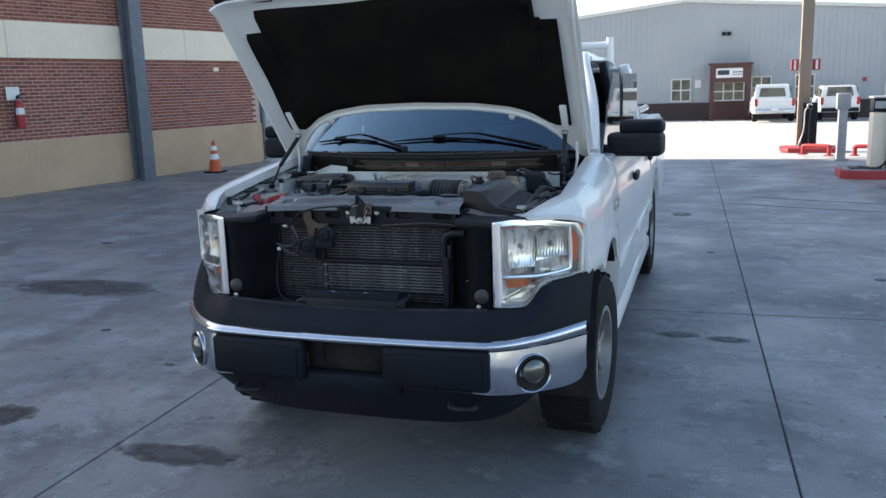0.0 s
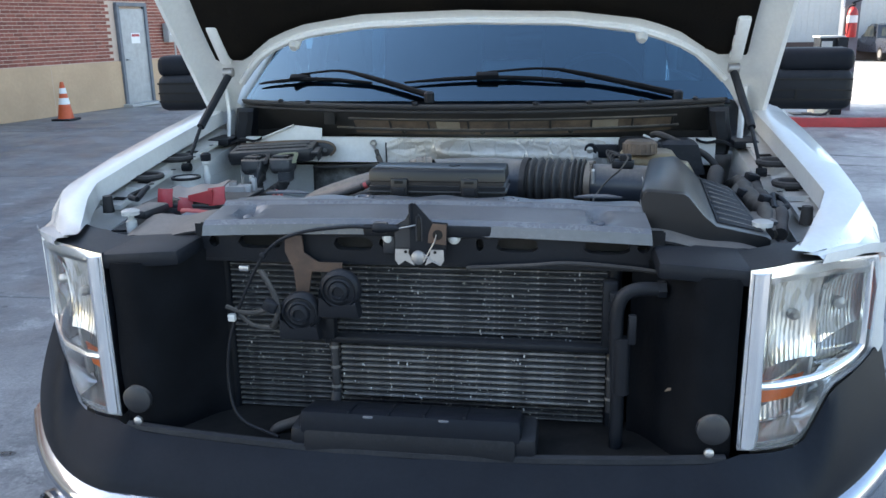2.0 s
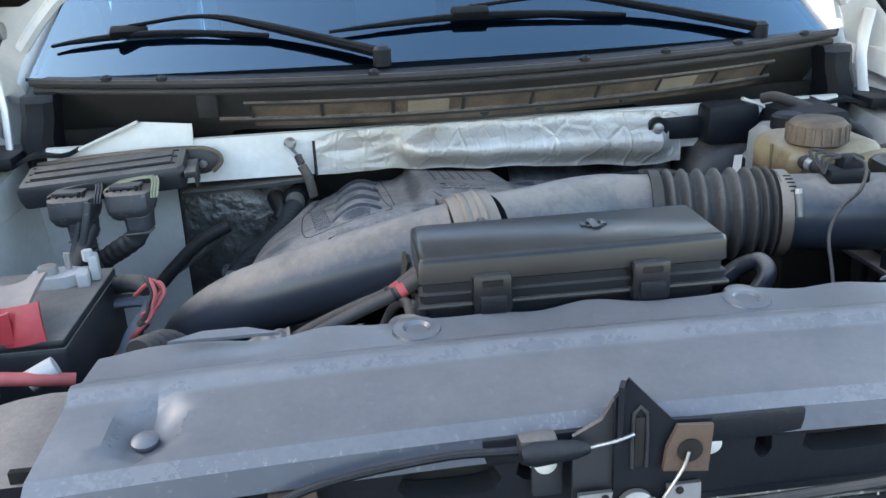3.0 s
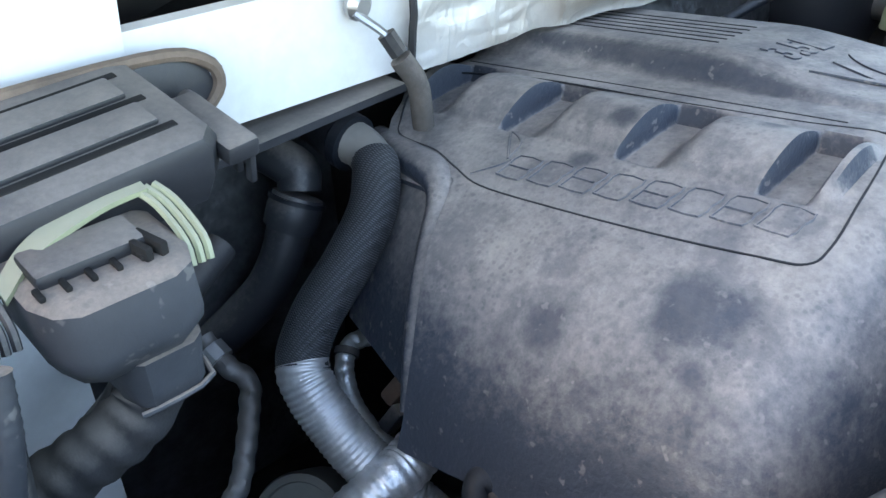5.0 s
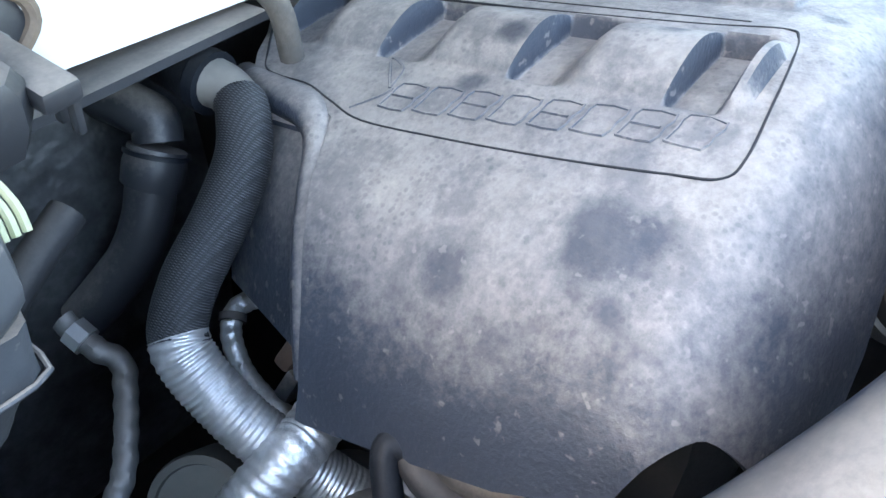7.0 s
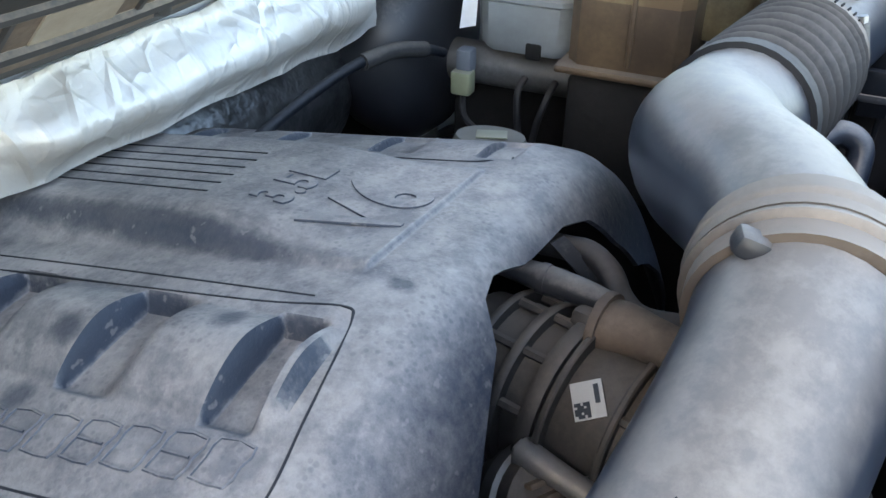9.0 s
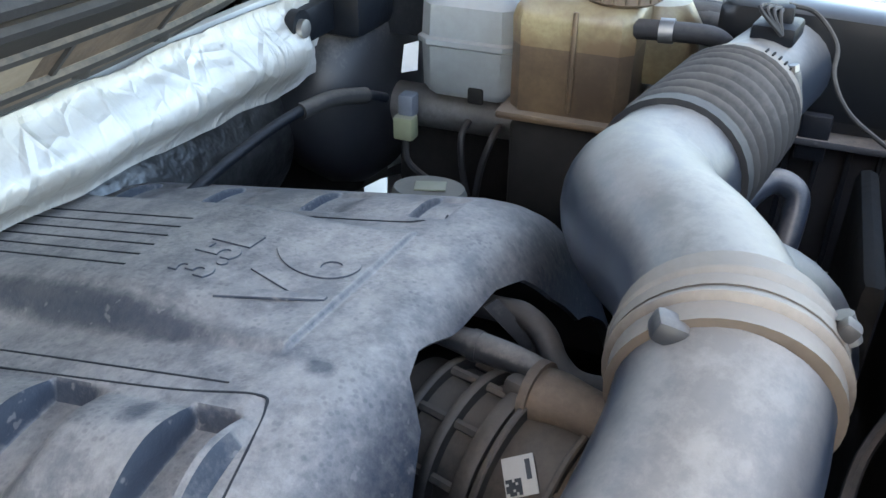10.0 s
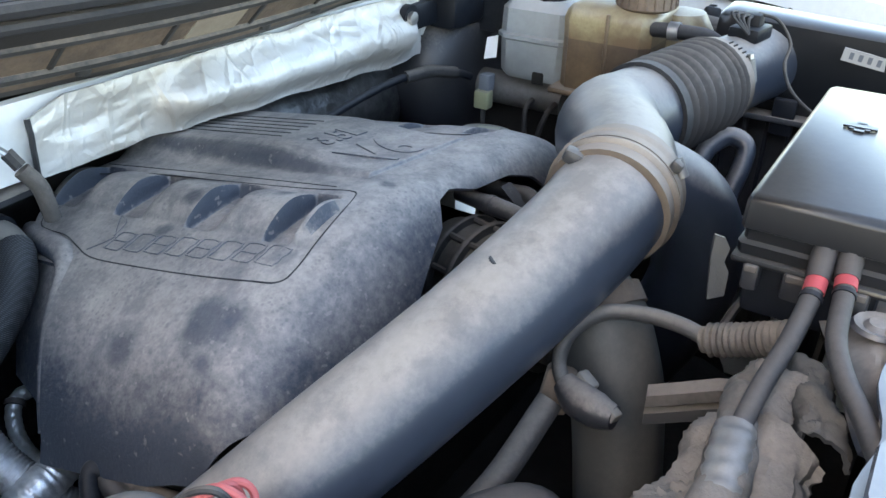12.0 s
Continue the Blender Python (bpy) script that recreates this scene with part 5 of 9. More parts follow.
def hood_in(w, v):
    z = hood_rear(w) + (hood_front(w) - hood_rear(w)) * v
    lip = 0.045 if abs(w) > 0.855 else (0.02 if abs(w) > 0.845 else 0.0)
    edge = 0.03 * max(0, (v - 0.93) / 0.07)
    return hood_pt(w, z, lip + edge)


hood = part("hood", sheet(hood_in, HW, lin(0, 1, 22), 0.012), "paint", truck, "open white hood, seen from below")
part("hood_skin", sheet(lambda w, v: hood_pt(w, hood_rear(w) + (hood_front(w) - hood_rear(w)) * v, -0.045 - 0.03 * (1 - (w / 0.87) ** 4) * math.sin(math.pi * min(1, v * 0.9 + 0.05))), HW, lin(0, 1, 14)), "paint", hood)


def liner_in(w, v):
    z0 = hood_rear(w) + 0.035 + 1.1 * max(0, abs(w) - 0.70)
    k = abs(w) / 0.70
    z1 = 2.17 - 0.02 * k - (0.10 if abs(w) > 0.6745 else 0)
    return hood_pt(w, z0 + (z1 - z0) * v, 0.014 + 0.006 * math.sin(9 * v) * math.sin(7 * w) - (0.02 if v in (0.0, 1.0) else 0))


lw = [-0.785, -0.75, -0.71, -0.675, -0.674] + lin(-0.60, 0.60, 21) + [0.674, 0.675, 0.71, 0.75, 0.785]
part("hood_liner", sheet(liner_in, lw, lin(0, 1, 22), 0.012), "liner", hood, "black felt insulation under the hood")
part("rear_rib", tube([hood_pt(w, hood_rear(w) + 0.012, 0.012) for w in lin(-0.74, 0.74, 17)], 0.012, 8, 2), "paint", hood)
for w in (-0.52, 0.49):
    part("rubber_stop", lathe([(0.02, -0.01), (0.016, 0.03), (0.01, 0.04), (0.0, 0.04)], at_axis(hood_pt(w, hood_rear(w) + 0.0, 0.0), HN), 14), "whiteplastic", hood)
for s in (-1, 1):
    part("hinge_bracket", box(tuple(hood_pt(s * 0.755, 1.60, 0.02)), (0.036, 0.15, 0.032), 0.008, (-49, 0, 0)), "paint", hood)
    for z in (1.575, 1.615):
        part("bracket_hole", lathe([(0.009, -0.019), (0.009, 0.019), (0, 0.019)], at_axis(hood_pt(s * 0.755, z, 0.022), (1, 0, 0)), 12), "dark", hood)
    part("hinge_arm", tube([hood_pt(s * 0.80, 1.46, 0.02), (s * 0.80, 1.19, 1.36), (s * 0.79, 1.14, 1.27)], 0.011, 8, 2, flat=0.5), "paint", hood)
    st = part("gas_strut", tube([hood_pt(s * 0.752, 1.525, 0.05), (s * 0.775, 0.915, 1.355)], 0.0115, 10, 1), "plastic", truck, "black gas strut holding up the hood")
    part("strut_rod", tube([(s * 0.775, 0.915, 1.355), (s * 0.792, 0.84, 1.252)], 0.005, 8, 1), "plastic", st)
    part("strut_end", lathe([(0.014, -0.015), (0.014, 0.015)], at_axis(hood_pt(s * 0.752, 1.53, 0.045), (1, 0, 0)), 12), "alu", st)
    part("strut_end", lathe([(0.012, -0.012), (0.012, 0.012)], pose(s * 0.793, 0.838, 1.248, 0, 90, 0), 12), "plastic", st)
part("washer_jet_trim", sheet(lambda w, v: hood_pt(w, HF - 0.01 + 0.035 * v, 0.02), lin(-0.86, -0.55, 6), [0, 1], 0.01), "plastic", hood)

# cowl and wipers
def cowl_y(x):
    return 0.995 + 0.195 * (abs(x) / 0.73) ** 2


part("cowl_lip", sheet(lambda x, v: Vector((x, cowl_y(x) + 0.002 + 0.13 * v, 1.41 - 0.006 * math.sin(3.1 * v) - 0.012 * v)), lin(-0.76, 0.76, 31), lin(0, 1, 5), 0.006), "plastic", truck, "black plastic cowl edge under the windscreen")
part("cowl_seal", tube([(x, cowl_y(x) + 0.004, 1.402) for x in lin(-0.75, 0.75, 13)], 0.008, 8, 3), "rubber", truck)
part("cowl_seal", tube([(x, cowl_y(x) + 0.012, 1.386) for x in lin(-0.75, 0.75, 13)], 0.006, 8, 3), "rubber", truck)
def cowl_pt(x, v, out=0.0):
    return Vector((x, cowl_y(x) + 0.02 + 0.08 * v - out, 1.385 - 0.075 * v - 0.3 * out))


cw = part("cowl_panel", sheet(lambda x, v: cowl_pt(x, v * (1.0 + 0.55 * smooth01((abs(x + 0.03) - 0.36) / 0.06))), lin(-0.75, 0.75, 61), lin(0, 1, 10), 0.006), "cowl", truck, "dusty black plastic cowl panel")
part("cowl_channel", sheet(lambda x, v: cowl_pt(x, 0.30 + 0.62 * v, 0.004), lin(-0.36, 0.60, 25), lin(0, 1, 5), 0.003), "brown", cw, "dusty brown drain channel")
part("channel_lip", tube([cowl_pt(x, 0.28, 0.007) for x in lin(-0.37, 0.61, 15)], 0.005, 8, 2), "cowl", cw)
part("channel_lip", tube([cowl_pt(x, 0.72, 0.008) for x in lin(-0.42, 0.62, 15)], 0.006, 8, 2), "cowl", cw)
for x in lin(-0.36, 0.60, 9):
    part("cowl_rib", tube([cowl_pt(x, 0.30, 0.006), cowl_pt(x, 0.72, 0.006)], 0.004, 6, 1), "cowl", cw)
# flat patches painted pale where light shows through openings
for x, w in ((-0.06, 0.070), (0.40, 0.075)):
    part("pale_patch", sheet(lambda u, v: cowl_pt(u, 0.36 + 0.30 * v, 0.0065), lin(x - w / 2, x + w / 2, 4), [0, 0.5, 1], 0.002), "tanpatch", cw)
for x in (-0.12, 0.09):
    part("cowl_slot", sheet(lambda u, v: cowl_pt(u, 0.12 + 0.16 * v, 0.002), lin(x - 0.045, x + 0.045, 4), [0, 0.5, 1], 0.003), "dark", cw)
for x in (-0.20, 0.04, 0.14, 0.30):
    part("cowl_stud", lathe([(0.009, 0), (0.009, 0.010), (0.005, 0.013), (0, 0.013)], at_axis(cowl_pt(x, 0.86), (0, -1, 0.2)), 12), "cowl", cw)
for x in (-0.43,):
    part("cowl_clip", box((x, cowl_y(x) + 0.018, 1.362), (0.035, 0.02, 0.04), 0.004), "dark", cw)
for x in (-0.6, -0.5, -0.15, 0.2, 0.35, 0.5, 0.66):
    part("cowl_pin", lathe([(0.009, 0), (0.009, 0.006), (0.004, 0.01)], pose(x, cowl_y(x) + 0.0, 1.407), 10), "plastic", cw)


def on_screen(x, v):
    u = x / (0.80 - 0.14 * v)
    return screen(u, v)


for x0, xt, xb0, xb1 in ((-0.13, -0.60, -0.78, -0.33), (0.62, 0.04, -0.22, 0.34)):
    up_ = lambda q, h: on_screen(q, 0.0) * 0 + on_screen(max(-0.76, min(0.76, q)), h)
    wip = part("wiper", tube([up_(x0, 0.01) + Vector((0, -0.01, 0.012)), up_(x0 + 0.45 * (xt - x0), 0.085) + Vector((0, 0, 0.022)), up_(x0 + 0.7 * (xt - x0), 0.115) + Vector((0, 0, 0.026)), up_(xt, 0.105) + Vector((0, 0, 0.022))], [0.010, 0.008, 0.004, 0.0035], 8, 6), "baffle", truck, "black wiper on the windscreen")
    part("wiper_pivot", lathe([(0.016, -0.02), (0.016, 0.008), (0.010, 0.014)], pose(*(up_(x0, 0.01) + Vector((0, -0.01, 0.01)))), 14), "plastic", wip)
    part("blade", tube([up_(q, 0.072 + 0.022 * math.sin(math.pi * i / 8)) + Vector((0, 0, 0.012)) for i, q in enumerate(lin(xb0, xb1, 9))], [0.003, 0.006, 0.007, 0.006, 0.004], 8, 2), "baffle", wip)
    part("blade_clip", box(tuple(up_(xt, 0.098) + Vector((0, 0, 0.016))), (0.070, 0.026, 0.018), 0.006, (28, 0, 0)), "baffle", wip)

# ---- front of the engine bay: radiator stack, latch, horns ----
def braid_mat():
    m, n, l, b = node_mat("braided_sleeve")
    tc = n.new("ShaderNodeTexCoord")
    out = []
    for rot in (0.7, -0.7):
        mp = n.new("ShaderNodeMapping")
        mp.inputs["Rotation"].default_value = (rot, 0.5, rot)
        w = n.new("ShaderNodeTexWave")
        w.inputs["Scale"].default_value, w.inputs["Distortion"].default_value = 190, 0.5
        l.new(tc.outputs["Object"], mp.inputs[0])
        l.new(mp.outputs[0], w.inputs["Vector"])
        out.append(w.outputs["Fac"])
    mx = n.new("ShaderNodeMath")
    mx.operation = "MULTIPLY"
    l.new(out[0], mx.inputs[0])
    l.new(out[1], mx.inputs[1])
    c = mix_rgb(n, l, ramp(n, l, mx.outputs[0], 0.1, 0.7), (0.02, 0.022, 0.026), (0.11, 0.115, 0.125))
    l.new(c, b.inputs["Base Color"])
    b.inputs["Roughness"].default_value = 0.55
    bp = n.new("ShaderNodeBump")
    bp.inputs["Strength"].default_value, bp.inputs["Distance"].default_value = 0.8, 0.002
    l.new(mx.outputs[0], bp.inputs["Height"])
    l.new(bp.outputs[0], b.inputs["Normal"])
    return m


M["braid"] = braid_mat()

CY = 0.235
cond = part("condenser", box((-0.02, CY + 0.012, 0.955), (0.82, 0.016, 0.40), 0.003), "fin", truck, "dusty bug-spattered air conditioning condenser")
tube_mesh = box((0, 0, 0), (0.80, 0.012, 0.0032), 0.001, seg=1)
first = part("condenser_tube", tube_mesh, "coil", cond)
first.location = (-0.02, CY, 1.145)
for i in range(1, 31):
    o = new("condenser_tube", first.data)
    o.parent, o.location = cond, (-0.02, CY, 1.145 - i * 0.0126)
for s in (-1, 1):
    part("end_tank", tube([(-0.02 + s * 0.415, CY, 1.155), (-0.02 + s * 0.415, CY, 0.76)], 0.014, 10, 1), "plastic", cond)
rnd_bug = random.Random(12)
bugs = bmesh.new()
for _ in range(420):
    bxx, bz, br_ = rnd_bug.uniform(-0.40, 0.36), rnd_bug.uniform(0.84, 1.145), rnd_bug.choice((0.0006, 0.0007, 0.0009, 0.0011, 0.0014, 0.0019))
    fr_ = CY - 0.0075 if bz > 0.98 or bxx < -0.19 else 0.1868
    lt(bugs, [(br_, 0), (br_ * 0.8, 0.0008), (br_ * 0.3, 0.0012)], pose(bxx, fr_, bz, 90, 0, 0) @ Matrix.Diagonal((1, rnd_bug.uniform(0.8, 2.2), 1, 1)), 6)
tagged(part("bug_specks", bugs, "ltgrey", cond, "pale dried bug specks on the fins"), "pale dried bug specks on the fins", kind="stuff")
cool = part("oil_cooler", box((0.105, 0.205, 0.915), (0.56, 0.012, 0.125), 0.003), "fin", truck, "small oil cooler in front of the condenser")
first = part("cooler_tube", box((0, 0, 0), (0.55, 0.020, 0.0055), 0.0015, seg=1), "coil", cool)
first.location = (0.105, 0.198, 0.967)
for i in range(1, 9):
    o = new("cooler_tube", first.data)
    o.parent, o.location = cool, (0.105, 0.198, 0.967 - i * 0.0135)
cool.location.z = 0.014
part("top_plate", box((0.10, 0.195, 0.984), (0.58, 0.03, 0.014), 0.004), "plastic", cool)
for x in (-0.185, 0.392):
    part("header", tube([(x, 0.195, 0.985), (x, 0.195, 0.845)], 0.0095, 10, 1), "dusty", cool)
    for z in (0.965, 0.92, 0.875):
        part("fitting", lathe([(0.0115, -0.003), (0.0115, 0.003)], pose(x, 0.195, z), 12), "alu_dull", cool)
part("line", tube([(-0.185, 0.19, 0.86), (-0.19, 0.17, 0.83), (-0.25, 0.13, 0.82), (-0.30, 0.12, 0.80), (-0.30, 0.12, 0.77)], 0.012, 10), "rubber", cool)
part("mount_strip", box((-0.195, 0.20, 1.05), (0.022, 0.02, 0.16), 0.004), "plastic", cool)
part("bracket", box((-0.20, 0.19, 1.01), (0.045, 0.03, 0.05), 0.006), "plastic", cool)
ht = part("side_bracket", box((0.385, 0.20, 1.07), (0.03, 0.03, 0.14), 0.005), "plastic", truck)
for z in (1.11, 1.07, 1.03):
    part("bracket_bump", box((0.392, 0.18, z), (0.022, 0.02, 0.026), 0.007), "plastic", ht)
pipe = part("coolant_pipe", tube([(0.475, 0.145, 1.142), (0.435, 0.14, 1.142), (0.408, 0.138, 1.130), (0.396, 0.137, 1.100), (0.396, 0.138, 1.03), (0.402, 0.14, 0.90), (0.402, 0.14, 0.78)], 0.0135, 14), "plastic", truck, "black coolant pipe beside the condenser")
part("pipe_sleeve", tube([(0.406, 0.134, 1.045), (0.408, 0.134, 0.93)], 0.0165, 12, 1), "plastic", pipe)
part("pipe_clip", box((0.424, 0.128, 1.065), (0.016, 0.016, 0.060), 0.004), "plastic", pipe)
part("pipe_nut", tube([(0.470, 0.145, 1.142), (0.485, 0.146, 1.142)], 0.0165, 6, 1), "plastic", pipe)

# black side baffles between lamps and condenser
for s in (-1, 1):
    def baf(u, v, s=s):
        x = 0.612 - 0.185 * u
        y = 0.085 + 0.13 * smooth01((u - 0.35) / 0.65) - 0.012 * math.sin(math.pi * min(1, u * 2)) + 0.003 * math.sin(11 * v + 5 * u)
        return Vector((s * x, y, 0.80 + 0.385 * v))
    b = part("side_baffle", sheet(baf, lin(0, 1, 14), lin(0, 1, 10), 0.004), "baffle", truck, "dull black plastic baffle")
    bp_ = part("rubber_bumper", lathe([(0.03, 0), (0.03, 0.012), (0.024, 0.016), (0, 0.017)], pose(s * 0.575, 0.075, 0.895, 90, 0, 0), 22), "dusty", b, "round dusty rubber bumper")
    part("bolt", lathe([(0.009, 0), (0.009, 0.006), (0.005, 0.009), (0, 0.009)], pose(s * 0.567, 0.05, 0.857, 90, 0, 0), 12), "steel", b)
    part("top_corner", box((s * 0.56, 0.16, 1.19), (0.20, 0.16, 0.035), 0.012, (0, s * 4, 0)), "plastic", truck)
part("leaf_scrap", prism([(0, 0), (0.014, 0.004), (0.026, 0.001), (0.02, 0.009), (0.006, 0.008)], 0.001, pose(0.49, 0.128, 0.94, 90, 0, 0)), "brown", truck)
defl = part("air_deflector", box((-0.0, 0.085, 0.868), (0.44, 0.10, 0.05), 0.012, (-12, 0, 0)), "trim", truck, "black plastic deflector under the condenser")
part("deflector_face", box((-0.0, 0.040, 0.842), (0.42, 0.02, 0.055), 0.006, (-10, 0, 0)), "plastic", defl)
for x in (-0.215, 0.225):
    part("deflector_end", box((x, 0.09, 0.845), (0.05, 0.11, 0.045), 0.012), "plastic", defl)
for x in (-0.08, 0.07):
    part("deflector_tab", box((x, 0.05, 0.892), (0.022, 0.02, 0.01), 0.003), "shield", defl)
for x in (-0.12, -0.04, 0.03, 0.11):
    part("deflector_rib", box((x, 0.085, 0.893), (0.007, 0.085, 0.006), 0.002, (-12, 0, 0)), "trim", defl)
part("front_floor", box((0, 0.14, 0.80), (1.2, 0.22, 0.02)), "dark", truck)
part("radiator", box((-0.02, 0.31, 0.92), (0.86, 0.06, 0.52), 0.01), "dark", truck)


# tie bar with oval holes
def plate_holes(name, x0, x1, z0, z1, y, holes, mat, parent, label=""):
    """A face with ovals cut out, as a mesh of strips, and 12 mm deep."""
    bm = bmesh.new()
    xs = sorted([x0] + [q for cx, cz, rx, rz in holes for q in (cx - rx * 1.2, cx + rx * 1.2)] + [x1])
    for i in range(0, len(xs) - 1, 2):
        if xs[i + 1] > xs[i]:
            bm.faces.new([bm.verts.new((a, y, b)) for a, b in ((xs[i], z0), (xs[i + 1], z0), (xs[i + 1], z1), (xs[i], z1))])
    for cx, cz, rx, rz in holes:
        rect = [(cx + 1.2 * rx * u, z0 if v < 0 else z1) for u, v in ((-1, -1), (-0.5, -1), (0, -1), (0.5, -1), (1, -1))]
        rect += [(cx + 1.2 * rx, z0 + (z1 - z0) * q) for q in (0.3, 0.5, 0.7)]
        rect += [(cx + 1.2 * rx * u, z1) for u in (1, 0.5, 0, -0.5, -1)] + [(cx - 1.2 * rx, z0 + (z1 - z0) * q) for q in (0.7, 0.5, 0.3)]
        e = 0.6 if rx > rz * 1.6 else 1.0
        oval = []
        for qx, qz in rect:
            t = math.atan2((qz - cz) / rz, (qx - cx) / rx)
            oval.append((cx + rx * math.copysign(abs(math.cos(t)) ** e, math.cos(t)), cz + rz * math.copysign(abs(math.sin(t)) ** e, math.sin(t))))
        va = [bm.verts.new((a, y, b)) for a, b in rect]
        vb = [bm.verts.new((a, y, b)) for a, b in oval]
        vc = [bm.verts.new((a, y + 0.025, b)) for a, b in oval]
        n = len(rect)
        for k in range(n):
            j = (k + 1) % n
            bm.faces.new((va[k], va[j], vb[j], vb[k]))
            bm.faces.new((vb[k], vb[j], vc[j], vc[k]))
    bmesh.ops.remove_doubles(bm, verts=bm.verts[:], dist=0.0002)
    return part(name, bm, mat, parent, label, flat=True)


holes = [(-0.435, 1.203, 0.012, 0.012), (-0.335, 1.203, 0.048, 0.014), (-0.135, 1.203, 0.042, 0.014), (-0.07, 1.207, 0.012, 0.010), (0.125, 1.207, 0.008, 0.013), (0.20, 1.207, 0.042, 0.014), (0.375, 1.207, 0.045, 0.014), (0.445, 1.21, 0.013, 0.013)]
bar = plate_holes("tie_bar", -0.475, 0.485, 1.165, 1.24, 0.198, holes, "plastic", truck, "black steel radiator tie bar with oval holes")
part("bar_lower_lip", box((0.005, 0.212, 1.163), (0.96, 0.03, 0.006)), "plastic", bar)
part("bar_back", box((0.005, 0.228, 1.20), (0.96, 0.006, 0.07)), "dark", bar)
for x, z in ((-0.256, 1.203), (-0.060, 1.219), (0.074, 1.221)):
    bo = part("bolt", lathe([(0.013, 0), (0.013, 0.003), (0.009, 0.004), (0.009, 0.011), (0.006, 0.013), (0, 0.013)], pose(x, 0.196, z, 90, 0, 0), 18), "whiteplastic", bar, "pale zinc bolt")

# plastic sight shield over the tie bar
def shield(x, v):
    prof = [(0.0, 0.183, 1.228), (0.12, 0.186, 1.249), (0.2, 0.196, 1.258), (0.62, 0.276, 1.270), (0.7, 0.288, 1.279), (0.74, 0.293, 1.2795), (0.8, 0.314, 1.2705), (1.0, 0.358, 1.272)]
    y = table([(a, b) for a, b, c in prof], v)
    z = table([(a, c) for a, b, c in prof], v)
    if v > 0.8:
        y += (v - 0.8) * 5 * (0.0035 * math.sin(x * 31 + 1.0) + 0.0025 * math.sin(x * 73))
        z += (v - 0.8) * 5 * 0.002 * math.sin(x * 47)
    k = x / 0.45
    xx = x * (1 + 0.03 * (0.3 - v))
    for dx in (-0.37, 0.36):
        d = math.hypot((x - dx) / 0.026, (y - 0.240) / 0.040)
        if d < 1:
            z -= 0.016 * (1 - d ** 4)
    return Vector((xx, y - 0.012 * k * k * (1 - v), z - 0.008 * k * k))


sh = part("sight_shield", sheet(shield, sorted(lin(-0.445, 0.455, 61) + [-0.37, 0.36]), sorted(lin(0, 1, 31) + [0.12, 0.2, 0.62, 0.7, 0.74, 0.8]), 0.004), "shield", truck, "dusty dark grey plastic shield over the radiator")
for x in (-0.37, 0.36):
    part("push_pin", lathe([(0.011, 0), (0.011, 0.003), (0.006, 0.006), (0, 0.006)], pose(x, 0.232, 1.246, 8, 0, 0), 14), "shield", sh)
for x in (-0.145, 0.172):
    part("shield_boss", lathe([(0.024, -0.002), (0.022, 0.003), (0.013, 0.004), (0.010, 0.001), (0.0, 0.001)], pose(x, 0.339, 1.2695, 3, 0, 0), 22), "shield", sh)
part("shield_cutout", box((0.02, 0.186, 1.236), (0.26, 0.008, 0.025), 0.006), "plastic", sh)
for x in (-0.32, 0.36):
    part("shield_lug", pr(bmesh.new(), [(-0.05, 0), (-0.02, 0.010), (0.02, 0.010), (0.05, 0)], 0.004, pose(x, 0.345, 1.275, 20, 0, 0)), "shield", sh)
for s in (-1, 1):
    wg = part("shield_wing", sheet(lambda u, v: Vector((s * (0.45 + 0.22 * u), 0.205 + 0.05 * u * u + 0.135 * v, 1.222 + 0.018 * v - 0.030 * u + 0.004 * math.sin(9 * u))), lin(0, 1, 9), lin(0, 1, 6), 0.005), "dusty", truck, "black plastic shield end beside the headlight")
    part("bump_stop", lathe([(0.012, -0.03), (0.012, -0.004), (0.007, 0.0), (0.007, 0.010), (0.020, 0.011), (0.021, 0.020), (0.015, 0.023), (0, 0.023)], pose(s * 0.690, 0.325, 1.215), 20), "whiteplastic", truck, "white-capped hood bump stop")

# hood latch
lx = 0.03
latch = part("hood_latch", prism([(-0.011, 1.172), (0.058, 1.172), (0.060, 1.196), (0.065, 1.238), (0.065, 1.257), (0.034, 1.259), (0.024, 1.27), (0.0, 1.297), (-0.011, 1.282)], 0.004, Matrix(((1, 0, 0, 0), (0, 0, -1, 0.172), (0, 1, 0, 0), (0, 0, 0, 1)))), "plastic", truck, "black steel hood latch with pale claw plates")
UP = Matrix(((1, 0, 0, 0), (0, 0, -1, 0.166), (0, 1, 0, 0), (0, 0, 0, 1)))
part("back_plate", prism([(-0.042, 1.185), (-0.010, 1.185), (-0.010, 1.28), (-0.02, 1.262), (-0.042, 1.25)], 0.004, Matrix.Translation((0, 0.010, 0)) @ UP), "dusty", latch)
part("latch_fin", prism([(0, 0), (0.05, 0.0), (0.045, 0.02), (0.008, 0.052), (0, 0.05)], 0.004, pose(-0.011, 0.162, 1.245, 90, 0, 62)), "plastic", latch)
for x0, sx in ((-0.021, -1), (0.038, 1)):
    part("claw", prism([(x0 + sx * a, z) for a, z in ((0.019, 1.204), (0.020, 1.182), (0.013, 1.171), (0.006, 1.176), (0.0, 1.181), (-0.006, 1.178), (-0.019, 1.171), (-0.014, 1.184), (-0.007, 1.196), (-0.008, 1.204))][::sx], 0.004, UP), "steel", latch, "pale zinc claw plate")
    part("claw_hole", lathe([(0.0032, 0), (0.0032, 0.001)], pose(x0 + 0.002, 0.1618, 1.199, 90, 0, 0), 10), "dark", latch)
